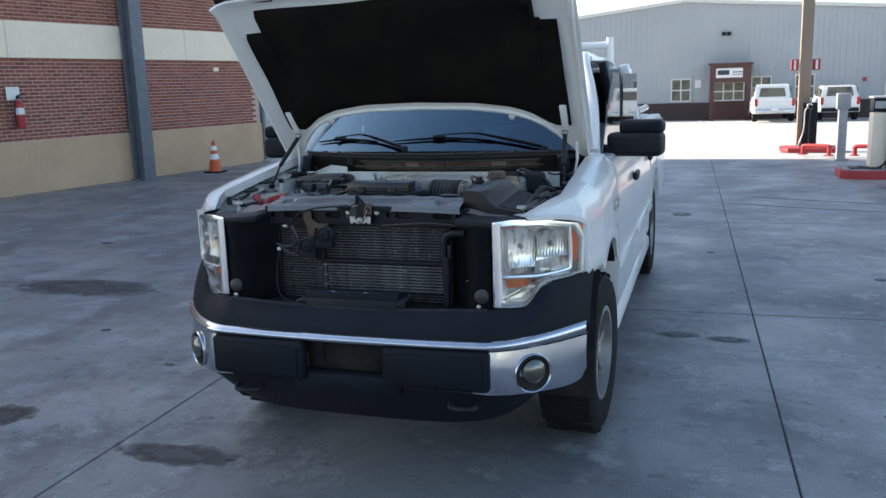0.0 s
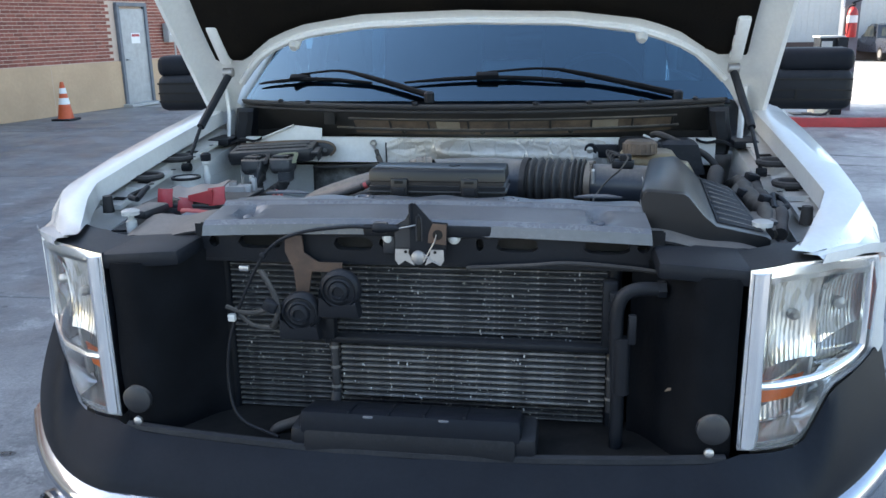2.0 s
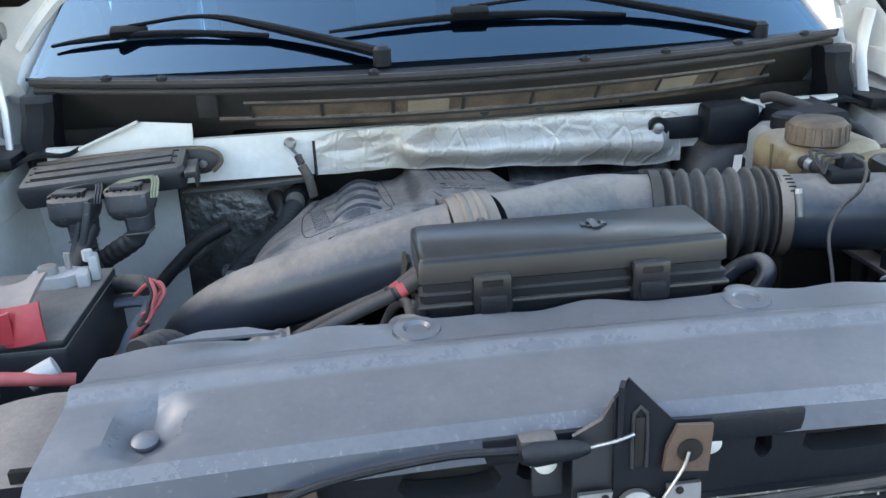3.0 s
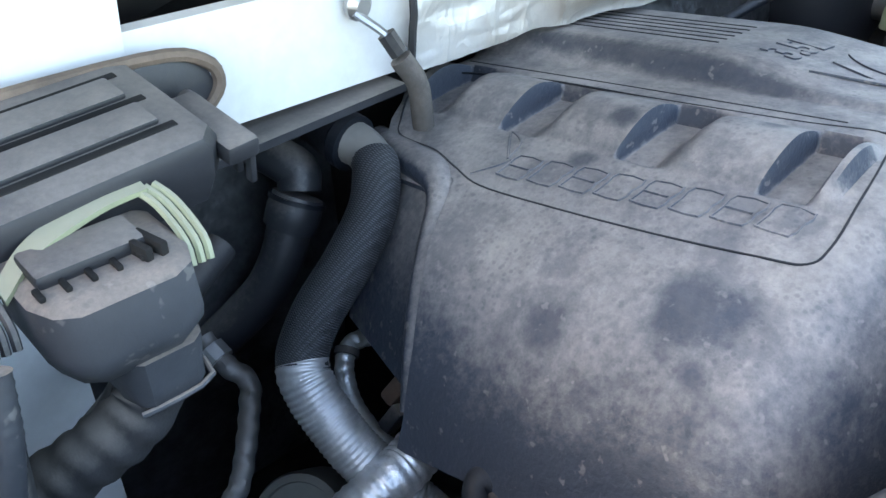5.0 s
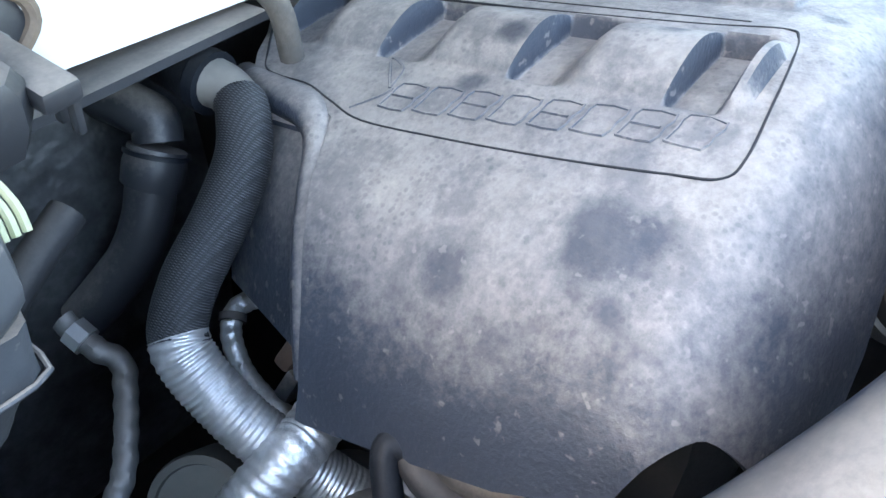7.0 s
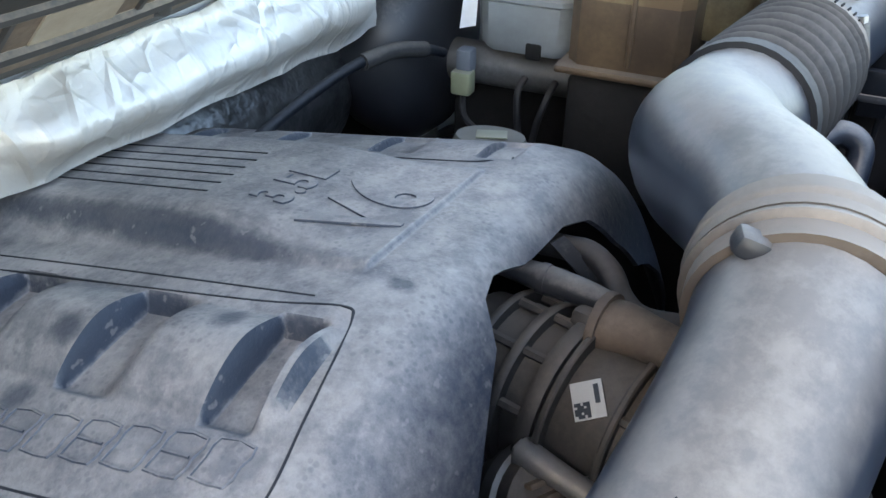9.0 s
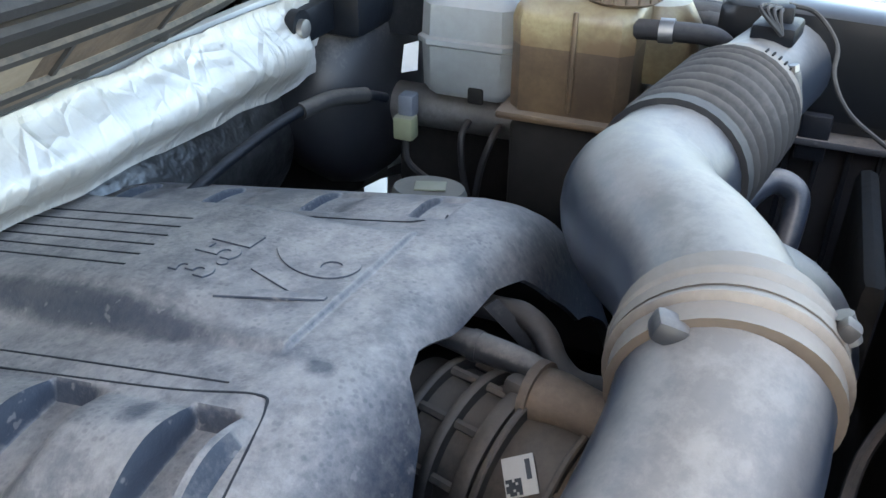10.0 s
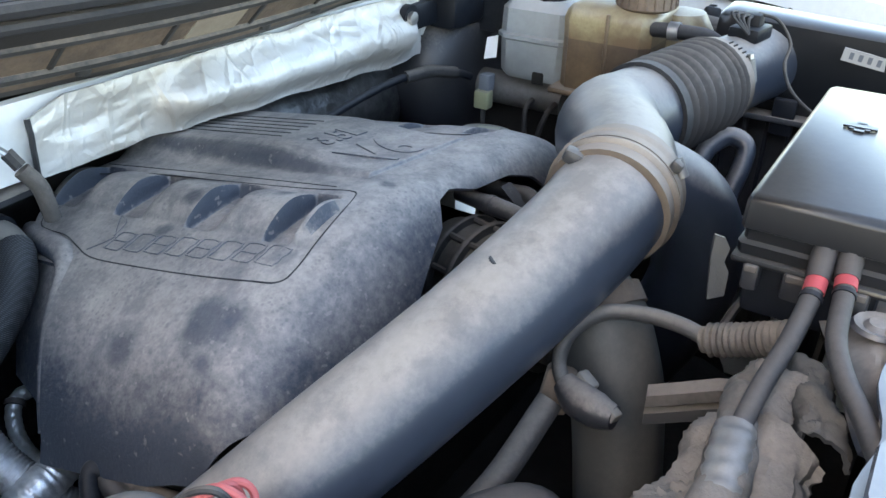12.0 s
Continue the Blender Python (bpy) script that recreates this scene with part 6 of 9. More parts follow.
part("latch_cam", prism([(0.026, 1.218), (0.062, 1.214), (0.064, 1.255), (0.036, 1.257), (0.028, 1.238)], 0.004, UP), "rust", latch)
part("latch_hole", lathe([(0.010, 0), (0.010, 0.001)], pose(0.046, 0.1615, 1.235, 90, 0, 0), 16), "dark", latch)
part("latch_slot", box((0.008, 0.1675, 1.243), (0.008, 0.003, 0.044), 0.002), "dark", latch)
part("slot_rim", tube([(0.003, 0.167, 1.22), (0.003, 0.167, 1.268), (0.013, 0.167, 1.268), (0.014, 0.167, 1.22)], 0.0016, 6, 2), "dusty", latch)
part("latch_pivot", lathe([(0.0145, 0), (0.0145, 0.005), (0.011, 0.008), (0, 0.009)], pose(0.006, 0.167, 1.187, 90, 0, 0), 20), "alu", latch)
part("latch_spring", tube([(0.018, 0.160, 1.180), (0.028, 0.158, 1.20), (0.040, 0.158, 1.222), (0.044, 0.158, 1.236)], 0.0014, 6), "steel", latch)
part("latch_spring", tube([(0.018, 0.160, 1.196), (0.034, 0.158, 1.182), (0.05, 0.158, 1.174)], 0.0012, 6, 1), "steel", latch)
part("cable_end", lathe([(0.007, -0.022), (0.010, -0.012), (0.009, 0.0), (0.007, 0.02), (0.004, 0.03)], pose(-0.062, 0.162, 1.246, 0, 90, 0), 12), "plastic", latch)
part("cable_block", box((-0.070, 0.170, 1.246), (0.030, 0.016, 0.022), 0.004), "dusty", latch)
part("cable_wire", tube([(-0.034, 0.162, 1.246), (-0.012, 0.160, 1.251), (0.002, 0.162, 1.254)], 0.0015, 6, 2), "steel", latch)
part("latch_tab", box((-0.058, 0.190, 1.205), (0.026, 0.006, 0.036), 0.004), "dusty", latch)
part("release_cable", tube([(-0.085, 0.168, 1.246), (-0.15, 0.172, 1.244), (-0.25, 0.17, 1.228), (-0.31, 0.16, 1.19), (-0.36, 0.15, 1.10), (-0.395, 0.14, 1.0), (-0.40, 0.13, 0.90), (-0.37, 0.11, 0.84), (-0.28, 0.08, 0.82)], 0.0034, 8), "plastic", truck, "thin black hood release cable")
part("cable_tie", box((-0.315, 0.157, 1.185), (0.012, 0.014, 0.012), 0.003), "plastic", truck)
part("harness_rod", tube([(0.10, 0.182, 1.163), (0.22, 0.178, 1.172), (0.30, 0.18, 1.178), (0.42, 0.185, 1.17), (0.55, 0.16, 1.16)], 0.0045, 8), "rubber", truck, "thin black cable along the tie bar")

# twin horns
hb = part("horn_bracket", prism([(-0.018, 0.0), (0.018, 0.0), (0.02, -0.035), (0.05, -0.055), (0.10, -0.055), (0.10, -0.075), (0.035, -0.075), (0.026, -0.125), (0.0, -0.125), (-0.004, -0.07), (-0.02, -0.035)], 0.004, pose(-0.256, 0.184, 1.222, 90, 0, 0)), "rust", truck, "rusty steel horn bracket")


def horn(x, y, z, name="horn"):
    h = part(name, lathe([(0.0, -0.02), (0.034, -0.02), (0.041, -0.012), (0.043, 0.0), (0.040, 0.008), (0.034, 0.012), (0.031, 0.008), (0.022, 0.010), (0.018, 0.018), (0.012, 0.02), (0.010, 0.014), (0.0, 0.014)], pose(x, y, z, 90, 0, 0), 30), "plastic", truck, "black snail-shell horn")
    part("horn_mouth", prism([(-0.042, 0.0), (-0.045, -0.055), (0.040, -0.055), (0.034, -0.02), (0.02, -0.03), (-0.02, -0.035), (-0.04, -0.015)], 0.03, pose(x, y + 0.014, z, 90, 0, 0), 0.004), "plastic", h)
    part("spiral", tube([(x + 0.025 * math.cos(a) * (1 - 0.03 * a), y - 0.0125, z + 0.025 * math.sin(a) * (1 - 0.03 * a)) for a in lin(0.4, 5.6, 12)], 0.0035, 6, 2), "plastic", h)
    return h


horn(-0.233, 0.135, 1.074)
horn(-0.149, 0.135, 1.124)
wire = part("horn_wire", tube([(-0.32, 0.15, 1.155), (-0.30, 0.14, 1.13), (-0.285, 0.135, 1.10), (-0.28, 0.13, 1.075), (-0.29, 0.13, 1.05), (-0.30, 0.14, 1.04)], 0.006, 8), "tape", truck, "taped black horn wiring")
part("plug", box((-0.295, 0.128, 1.088), (0.03, 0.022, 0.022), 0.004, (0, 25, 0)), "plastic", wire)
part("wire_branch", tube([(-0.40, 0.15, 1.075), (-0.36, 0.145, 1.065), (-0.32, 0.14, 1.07), (-0.29, 0.135, 1.085)], 0.005, 8), "tape", wire)
part("wire_branch", tube([(-0.37, 0.145, 1.06), (-0.34, 0.14, 1.04), (-0.30, 0.14, 1.035), (-0.285, 0.14, 1.05)], 0.005, 8), "tape", wire)
part("white_clip", box((-0.385, 0.14, 1.055), (0.016, 0.012, 0.016), 0.003), "whiteplastic", wire)
part("metal_clip", box((-0.36, 0.165, 1.155), (0.022, 0.01, 0.012), 0.003), "steel", wire)

# ---- engine bay shell ----
part("bay_floor", box((0, 0.75, 0.56), (1.46, 1.0, 0.04)), "dark", truck)
ledge = part("firewall_ledge", sheet(lambda x, v: Vector((x, table([(0, 1.125), (0.1, 1.118), (0.85, 1.115), (1.0, 1.20)], v), table([(0, 1.30), (0.1, 1.298), (0.85, 1.222), (1.0, 1.205)], v))), lin(-0.72, 0.72, 25), [0, 0.1, 0.3, 0.5, 0.7, 0.85, 0.9, 1.0], 0.004), "bay_white", truck, "white painted steel ledge of the firewall")
part("firewall", box((0, 1.225, 0.95), (1.45, 0.02, 0.72)), "dark", truck)
part("firewall_pad", sheet(lambda x, v: Vector((x, 1.205 - 0.02 * math.sin(3.1 * v), 1.20 - 0.40 * v)), lin(-0.53, -0.28, 14), lin(0, 1, 12), 0.004), "foil_dark", truck, "dusty crumpled foil on the firewall")
part("firewall_pad", sheet(lambda x, v: Vector((x, 1.20 - 0.05 * math.sin(3.1 * v), 1.205 - 0.20 * v)), lin(0.10, 0.42, 16), lin(0, 1, 12), 0.004), "foil_dark", truck, "dusty crumpled foil on the firewall")


def wrinkle(x, v, amp):
    p = Vector((x * 9, v * 2.2, 0.3))
    crease = 0.0
    for k in range(1, 5):
        q = Vector((x * 9 * k + 3.7 * k, v * 2.0 * k, 1.3 * k))
        crease += (0.5 - min(0.5, 4.0 * abs(noise.noise(q)))) / k
    return amp * (0.8 * noise.noise(p) + 0.5 * noise.noise(p * 2.3) + 0.55 * crease)


def foil_strip(x, v):
    fold = smooth01((x + 0.13) / 0.06) * (1 - smooth01((x - 0.36) / 0.04))
    top = table([(-0.262, 1.285), (-0.22, 1.299), (0.34, 1.299), (0.40, 1.29), (0.41, 1.28)], x)
    low = table([(-0.262, 1.222), (-0.12, 1.226), (-0.06, 1.228), (0.2, 1.214), (0.41, 1.200)], x)
    z = top + (low - top) * v
    bulge = 0.030 * math.sin(math.pi * smooth01(v)) * fold * (0.6 + 0.6 * v)
    return Vector((x, 1.108 - bulge - wrinkle(x, v, 0.0042) - 0.004, z - 0.008 * fold * v - 0.004 * fold * noise.noise(Vector((x * 14, v, 4)))))


part("foil_insulation", sheet(foil_strip, lin(-0.262, 0.41, 190), lin(0, 1, 40), 0.003), "foil", truck, "crumpled bright foil insulation on the firewall")
part("foil_seam", tube([foil_strip(-0.262, v) + Vector((0, -0.002, 0)) for v in lin(0, 1, 8)], 0.003, 6, 2), "rubber", truck)
part("felt_edge", sheet(lambda x, v: Vector((x, 1.10 + 0.10 * v, 1.214 - 0.004 * v - 0.006 * math.sin(9 * x))), lin(-0.50, -0.27, 10), [0, 0.5, 1], 0.006), "dusty", truck)
part("cowl_brace", tube([(0.643, 1.07, 1.258), (0.508, 1.07, 1.314)], 0.007, 8, 1, flat=0.5), "bay_white", truck, "white diagonal cowl brace")
gus = part("cowl_gusset", pr(bmesh.new(), [(-0.654, 1.255), (-0.472, 1.255), (-0.468, 1.327), (-0.554, 1.336), (-0.650, 1.300)], 0.004, pose(0, 1.118, 0, 90, 0, 0), 0.001), "bay_white", truck, "white painted gusset under the cowl")
part("gusset_edge", tube([(-0.660, 1.106, 1.297), (-0.556, 1.106, 1.338)], 0.0055, 8, 1, flat=0.6), "bay_white", gus)
for s in (-1, 1):
    part("hinge_mount", box((s * 0.80, 1.14, 1.285), (0.07, 0.12, 0.022), 0.006), "plastic", truck)
    part("cowl_ledge", sheet(lambda u, v: Vector((s * (0.665 + 0.135 * u), 1.10 + 0.05 * v + 0.01 * math.sin(7 * u), 1.300 - 0.006 * math.sin(9 * u) - 0.02 * u)), lin(0, 1, 10), lin(0, 1, 4), 0.007), "plastic", truck, "black moulded ledge under the cowl")
    part("cowl_end", loft([[Vector((s * (0.735 + 0.028 * a + 0.006 * math.sin(40 * z)), 1.165 + 0.035 * b * k, z)) for a, b in ((-1, -0.6), (-0.5, -1), (0.5, -1), (1, -0.5), (1, 1), (-1, 1))] for z, k in ((1.25, 1.2), (1.28, 0.9), (1.31, 1.1), (1.345, 0.8), (1.375, 0.9), (1.385, 0.5))]), "plastic", truck)

part("side_wall", sheet(lambda x, v: Vector((x, 1.185 - 0.03 * v, 1.20 - 0.42 * v)), lin(-0.79, -0.525, 10), lin(0, 1, 8), 0.004), "bay_white", truck, "bluish white painted inner wall")
for s in (-1, 1):
    part("wheelhouse", sheet(lambda u, v: Vector((s * (0.78 - 0.04 * v), 0.50 + 0.68 * u, 1.20 - 0.40 * v)), lin(0, 1, 10), lin(0, 1, 6), 0.004), "bay_white", truck, "white painted inner wheelhouse")
# ground strap on the firewall
gs = part("ground_strap", tube([(-0.310, 1.108, 1.278), (-0.293, 1.096, 1.262), (-0.286, 1.091, 1.248)], 0.006, 8, 4, flat=0.5), "steel", truck, "ground strap with black sleeve")
part("strap_eye", lathe([(0.011, 0), (0.011, 0.004), (0.006, 0.009), (0, 0.009)], pose(-0.304, 1.113, 1.281, 90, 0, 0), 14), "steel", gs)
part("strap_sleeve", tube([(-0.286, 1.088, 1.245), (-0.276, 1.081, 1.225), (-0.270, 1.081, 1.190)], 0.0085, 10), "loom", gs)
part("strap_boot", tube([(-0.292, 1.096, 1.262), (-0.286, 1.089, 1.248)], 0.007, 8, 1), "tape", gs)

# engine underneath, only glimpsed
part("engine_block", box((0.0, 0.93, 0.87), (0.52, 0.34, 0.36), 0.05), "dark", truck)
for sx in (-1, 1):
    part("cylinder_head", box((sx * 0.22, 0.91, 0.92), (0.2, 0.32, 0.2), 0.05, (0, -sx * 35, 0)), "dark", truck)
part("engine_lower", box((0.0, 0.80, 0.70), (0.9, 0.6, 0.25), 0.08), "dark", truck)

# ---- engine cover ----
SHELL = [(-0.403, 1.048), (-0.400, 1.068), (-0.396, 1.085), (-0.39, 1.105), (-0.383, 1.125), (-0.37, 1.148), (-0.352, 1.169), (-0.335, 1.182), (-0.30, 1.2015), (-0.26, 1.217), (-0.22, 1.230),
         (-0.19, 1.2375), (-0.16, 1.242), (-0.13, 1.2425), (-0.10, 1.2405), (0, 1.2305), (0.106, 1.221), (0.14, 1.215), (0.17, 1.206), (0.20, 1.193), (0.26, 1.155), (0.32, 1.10), (0.345, 1.04)]
LOUVRES = (1.141, 1.041, 0.938, 0.839)      # where each bar ends in a steep wall


def cover_z(x, y):
    z = (table(SHELL, x - 0.006) + table(SHELL, x + 0.006) + table(SHELL, x)) / 3 - 0.155 * max(0, y - 0.81)
    # raised middle block, tapering to the front
    edge = -0.107 - 0.075 * max(0, y - 0.81)
    z += 0.019 * smooth01((y - 0.815) / 0.15) * smooth01((x - edge) / 0.042) * (1 - smooth01((x - 0.052) / 0.03))
    z += 0.0042 * smooth01((y - 0.815) / 0.004) * smooth01((x + 0.108) / 0.010) * (1 - smooth01((x - 0.06) / 0.02))
    if y < 0.79:
        z -= 0.10 * ((0.79 - y) / 0.085) ** 2.4
    if y > 1.15:
        z -= 0.05 * ((y - 1.15) / 0.05) ** 2
    # louvres: arched bars, each rising to a steep wall over a hollow
    for x0, x1, deep, arch in ((-0.160, -0.232, 0.0135, 0.0120), (0.106, 0.172, 0.0075, 0.002)):
        u = (x - x0) / (x1 - x0)
        if -0.12 < u < 1.12 and 0.79 < y < 1.17:
            side = smooth01((u + 0.05) / 0.07) * (1 - smooth01((u - 0.90) / 0.12))
            cut = 0.0
            for c in LOUVRES:
                d = c - y
                if d > 0:
                    fall, rise = (0.027, 0.006) if c < 0.85 else (0.024, 0.024)
                    cut = max(cut, smooth01(d / 0.0035) * (1 - smooth01((d - fall) / rise)))
            z -= side * cut * deep * (1 - 0.45 * max(0, u))
            if 0.80 < y < 1.155:
                z += side * (1 - cut) * arch * math.sin(math.pi * max(0, min(1, u)))
    return z


def y_front(x):
    return table([(-0.403, 0.955), (-0.400, 0.885), (-0.396, 0.815), (-0.39, 0.768), (-0.375, 0.757), (-0.355, 0.742), (-0.335, 0.715), (-0.31, 0.703), (-0.26, 0.700), (-0.23, 0.702), (-0.20, 0.707), (-0.148, 0.722), (-0.10, 0.736), (-0.08, 0.752), (-0.055, 0.757), (-0.02, 0.748), (0.05, 0.746), (0.09, 0.738), (0.12, 0.722), (0.16, 0.708), (0.345, 0.70)], x)


def y_back(x):
    return table([(-0.403, 0.963), (-0.396, 0.964), (-0.38, 0.972), (-0.36, 0.987), (-0.33, 1.008), (-0.30, 1.022), (-0.288, 1.03), (-0.279, 1.055), (-0.274, 1.10), (-0.265, 1.128), (-0.25, 1.141), (-0.197, 1.168), (-0.156, 1.18), (-0.10, 1.186), (0.20, 1.186), (0.345, 1.10)], x)


cover_xs = lin(-0.403, -0.262, 44) + lin(-0.258, -0.236, 8) + lin(-0.234, -0.156, 44) + lin(-0.152, -0.09, 26) + lin(-0.08, 0.045, 12) + lin(0.05, 0.115, 20) + lin(0.117, 0.192, 36) + lin(0.2, 0.345, 26)
cover_ys = sorted({round(q, 4) for q in lin(0.70, 1.186, 82) + lin(0.70, 0.79, 24) + lin(0.814, 0.820, 7) + [c - d for c in LOUVRES for d in (-0.001, 0.0, 0.001, 0.002, 0.003, 0.004, 0.005, 0.027, 0.029, 0.031, 0.033)]})


def cover_mesh():
    bm = bmesh.new()
    g = []
    for x in cover_xs:
        lo, hi = y_front(x), y_back(x)
        g.append([bm.verts.new((x, y, cover_z(x, y))) for y in (max(lo, min(hi, q)) for q in cover_ys)])
    for i in range(len(cover_xs) - 1):
        for j in range(len(cover_ys) - 1):
            bm.faces.new((g[i][j], g[i + 1][j], g[i + 1][j + 1], g[i][j + 1]))
    bmesh.ops.remove_doubles(bm, verts=bm.verts[:], dist=0.00005)
    bmesh.ops.recalc_face_normals(bm, faces=bm.faces[:])
    bmesh.ops.solidify(bm, geom=bm.faces[:], thickness=0.004)
    return bm


cover = part("engine_cover", cover_mesh(), "cover", truck, "dusty dark plastic engine cover with louvres", sharp=50)
part("rear_step", sheet(lambda u, v: (Vector((-0.265, 1.150, 1.150)).lerp(Vector((-0.278, 1.040, 1.163)), u)).lerp(Vector((-0.338, 1.096, 1.035)).lerp(Vector((-0.378, 0.965, 1.050)), u), v) + Vector((0.0, 0, 0.012 * math.sin(3.1 * v))), lin(0, 1, 10), lin(0, 1, 12), 0.004), "cover", cover, "lower rear step of the cover")
part("rear_rim", tube([(-0.255, 1.150, 1.150), (-0.270, 1.118, 1.157), (-0.276, 1.080, 1.161), (-0.283, 1.052, 1.163), (-0.298, 1.030, 1.157), (-0.326, 1.012, 1.142), (-0.352, 0.996, 1.120), (-0.374, 0.980, 1.093), (-0.392, 0.966, 1.060)], [0.010, 0.0125, 0.0135, 0.0135, 0.012, 0.010, 0.008, 0.006, 0.004], 16, 8), "cover", cover, "rounded rear rim of the cover")
part("rear_tongue", sheet(lambda u, v: Vector((-0.29 + 0.06 * v, 1.03 + 0.09 * u, 1.158 - 0.012 * u + 0.006 * v)), lin(0, 1, 6), lin(0, 1, 6), 0.004), "cover", cover)


def on_cover(x, y, up=0.0008):
    return Vector((x, y, cover_z(x, y) + up))


NEAR = [(-0.172, 1.163), (-0.163, 1.06), (-0.156, 0.96), (-0.150, 0.86), (-0.143, 0.81), (-0.150, 0.799), (-0.18, 0.792), (-0.215, 0.787), (-0.25, 0.783), (-0.267, 0.787), (-0.275, 0.81), (-0.281, 0.87), (-0.285, 0.94), (-0.286, 1.005), (-0.277, 1.04), (-0.268, 1.07), (-0.266, 1.10), (-0.262, 1.118), (-0.25, 1.13), (-0.225, 1.148), (-0.20, 1.16), (-0.172, 1.163)]
part("panel_line", tube([on_cover(a, b, -0.0003) for a, b in NEAR], 0.0009, 6, 6), "plastic", cover)
part("panel_line", tube([on_cover(a, b, -0.0003) for a, b in ((-0.150, 1.15), (-0.143, 1.0), (-0.139, 0.87), (-0.138, 0.83))], 0.0009, 6, 8), "plastic", cover)
part("panel_line", tube([on_cover(a, b, -0.0003) for a, b in ((0.128, 0.815), (0.108, 0.812), (0.096, 0.822), (0.090, 0.85), (0.088, 1.0), (0.082, 1.15), (0.09, 1.17), (0.12, 1.175))], 0.0011, 6, 6), "plastic", cover)
# raised marks where the maker's word stands: plain outlined blocks
for i in range(8):
    y0 = 1.003 - i * 0.0256
    xb = -0.273 + 0.0024 * i
    w, h = 0.0195, 0.021
    pts = [(xb, y0), (xb, y0 - w), (xb + h * 0.5, y0 - w - 0.002), (xb + h, y0 - w - 0.004), (xb + h, y0 - 0.004), (xb + h * 0.5, y0 - 0.002), (xb, y0)]
    part("raised_mark", tube([on_cover(a, b, 0.0002) for a, b in pts], 0.0010, 6, 2), "cover", cover)
    if i % 2 == 0:
        part("raised_mark", tube([on_cover(xb + h * 0.5, y0 - 0.003, 0.0002), on_cover(xb + h * 0.5, y0 - w, 0.0002)], 0.0010, 6, 1), "cover", cover)
for pts in ([(-0.279, 1.022), (-0.266, 1.008), (-0.258, 1.003)], [(-0.258, 1.006), (-0.246, 1.016), (-0.232, 1.026), (-0.240, 1.010), (-0.258, 1.006)]):
    part("leaf_mark", tube([on_cover(a, b, 0.0002) for a, b in pts], 0.0010, 6, 4), "cover", cover)
for i in range(6):
    x = -0.062 + i * 0.0164
    part("groove", tube([on_cover(x, y, -0.0002) for y in lin(0.966 + 0.002 * i, 1.145, 8)], 0.0010, 6, 1), "plastic", cover)


def words(text, size, x, y, wide, name, label):
    """Raised letters that follow the cover's surface."""
    c = bpy.data.curves.new(name, "FONT")
    c.body, c.size, c.extrude, c.bevel_depth = text, size, 0.0006, 0.0005
    c.offset = 0.022 * size
    flat_ob = new(name + "_curve", c)
    me = bpy.data.meshes.new_from_object(flat_ob.evaluated_get(bpy.context.evaluated_depsgraph_get()))
    bpy.data.objects.remove(flat_ob)
    for v in me.vertices:
        vx, vy = x + v.co.x * wide, y + v.co.y
        v.co = (vx, vy, cover_z(vx, vy) + 0.0003 + v.co.z)
    me.polygons.foreach_set("use_smooth", [False] * len(me.polygons))
    me.materials.clear()
    me.materials.append(M["cover"])
    ob = new(name, me)
    ob.parent = cover
    return tagged(ob, label)


words("V6", 0.086, -0.071, 0.826, 0.88, "raised_text", "raised letters V6")
words("3.5L", 0.041, -0.060, 0.906, 0.98, "raised_text", "raised letters 3.5L")

# oil filler cap behind the cover's front
cap = part("oil_cap", lathe([(0.034, 0), (0.037, 0.010), (0.034, 0.016), (0.01, 0.0175), (0, 0.0175)], pose(0.243, 0.882, 1.152, 0, 8, 0), 26), "greencap", truck, "grimy oil filler cap")
part("cap_mark", box((0.243, 0.880, 1.1705), (0.026, 0.030, 0.0016), 0.0006, (0, 8, 20)), "yellowgreen", cap)


# ---- intake tube, ring, bellows, air box ----
TUBE = [(-0.32, 0.99, 0.85), (-0.375, 0.945, 0.91), (-0.425, 0.87, 0.970), (-0.447, 0.79, 1.030), (-0.432, 0.718, 1.100), (-0.36, 0.660, 1.168), (-0.25, 0.618, 1.215), (-0.13, 0.593, 1.248), (-0.075, 0.589, 1.260)]
tub = part("intake_tube", tube(TUBE, [0.045, 0.045, 0.045, 0.045, 0.0445, 0.0445, 0.0455, 0.0495, 0.051], 32, 10), "tube", truck, "dusty grey-black plastic intake tube")
part("mould_seam", tube([Vector(p) + Vector((0.13, -0.62, 0.77)) * r for p, r in zip(TUBE[5:], (0.0448, 0.0462, 0.0500, 0.0512))], 0.0011, 6, 10), "loom", tub)
part("tube_mark", lathe([(0.009, 0), (0.008, 0.001), (0, 0.001)], at_axis((-0.222, 0.611, 1.2685), (0.1, -0.2, 1)), 18), "plastic", tub)
ring = part("clamp_ring", tube([(-0.080, 0.589, 1.2595), (-0.055, 0.591, 1.2625), (-0.030, 0.595, 1.265)], lambda t: 0.0592 - 0.0036 * smooth01((abs(t - 0.5) - 0.20) / 0.05) - 0.0022 * math.exp(-((t - 0.5) / 0.13) ** 4), 40, 16), "ring", truck, "dust-brown clamp ring on the intake tube")
part("ring_tab", box((-0.088, 0.618, 1.303), (0.016, 0.017, 0.013), 0.004, (20, 0, 15)), "dusty", ring)
part("clamp_band", tube([(-0.0595, 0.5906, 1.2620), (-0.0515, 0.5914, 1.2628)], 0.0583, 40, 1), "ring", ring)
part("ring_screw", tube([(-0.043, 0.545, 1.302), (-0.043, 0.538, 1.288)], 0.0052, 10, 1), "alu_dull", ring)
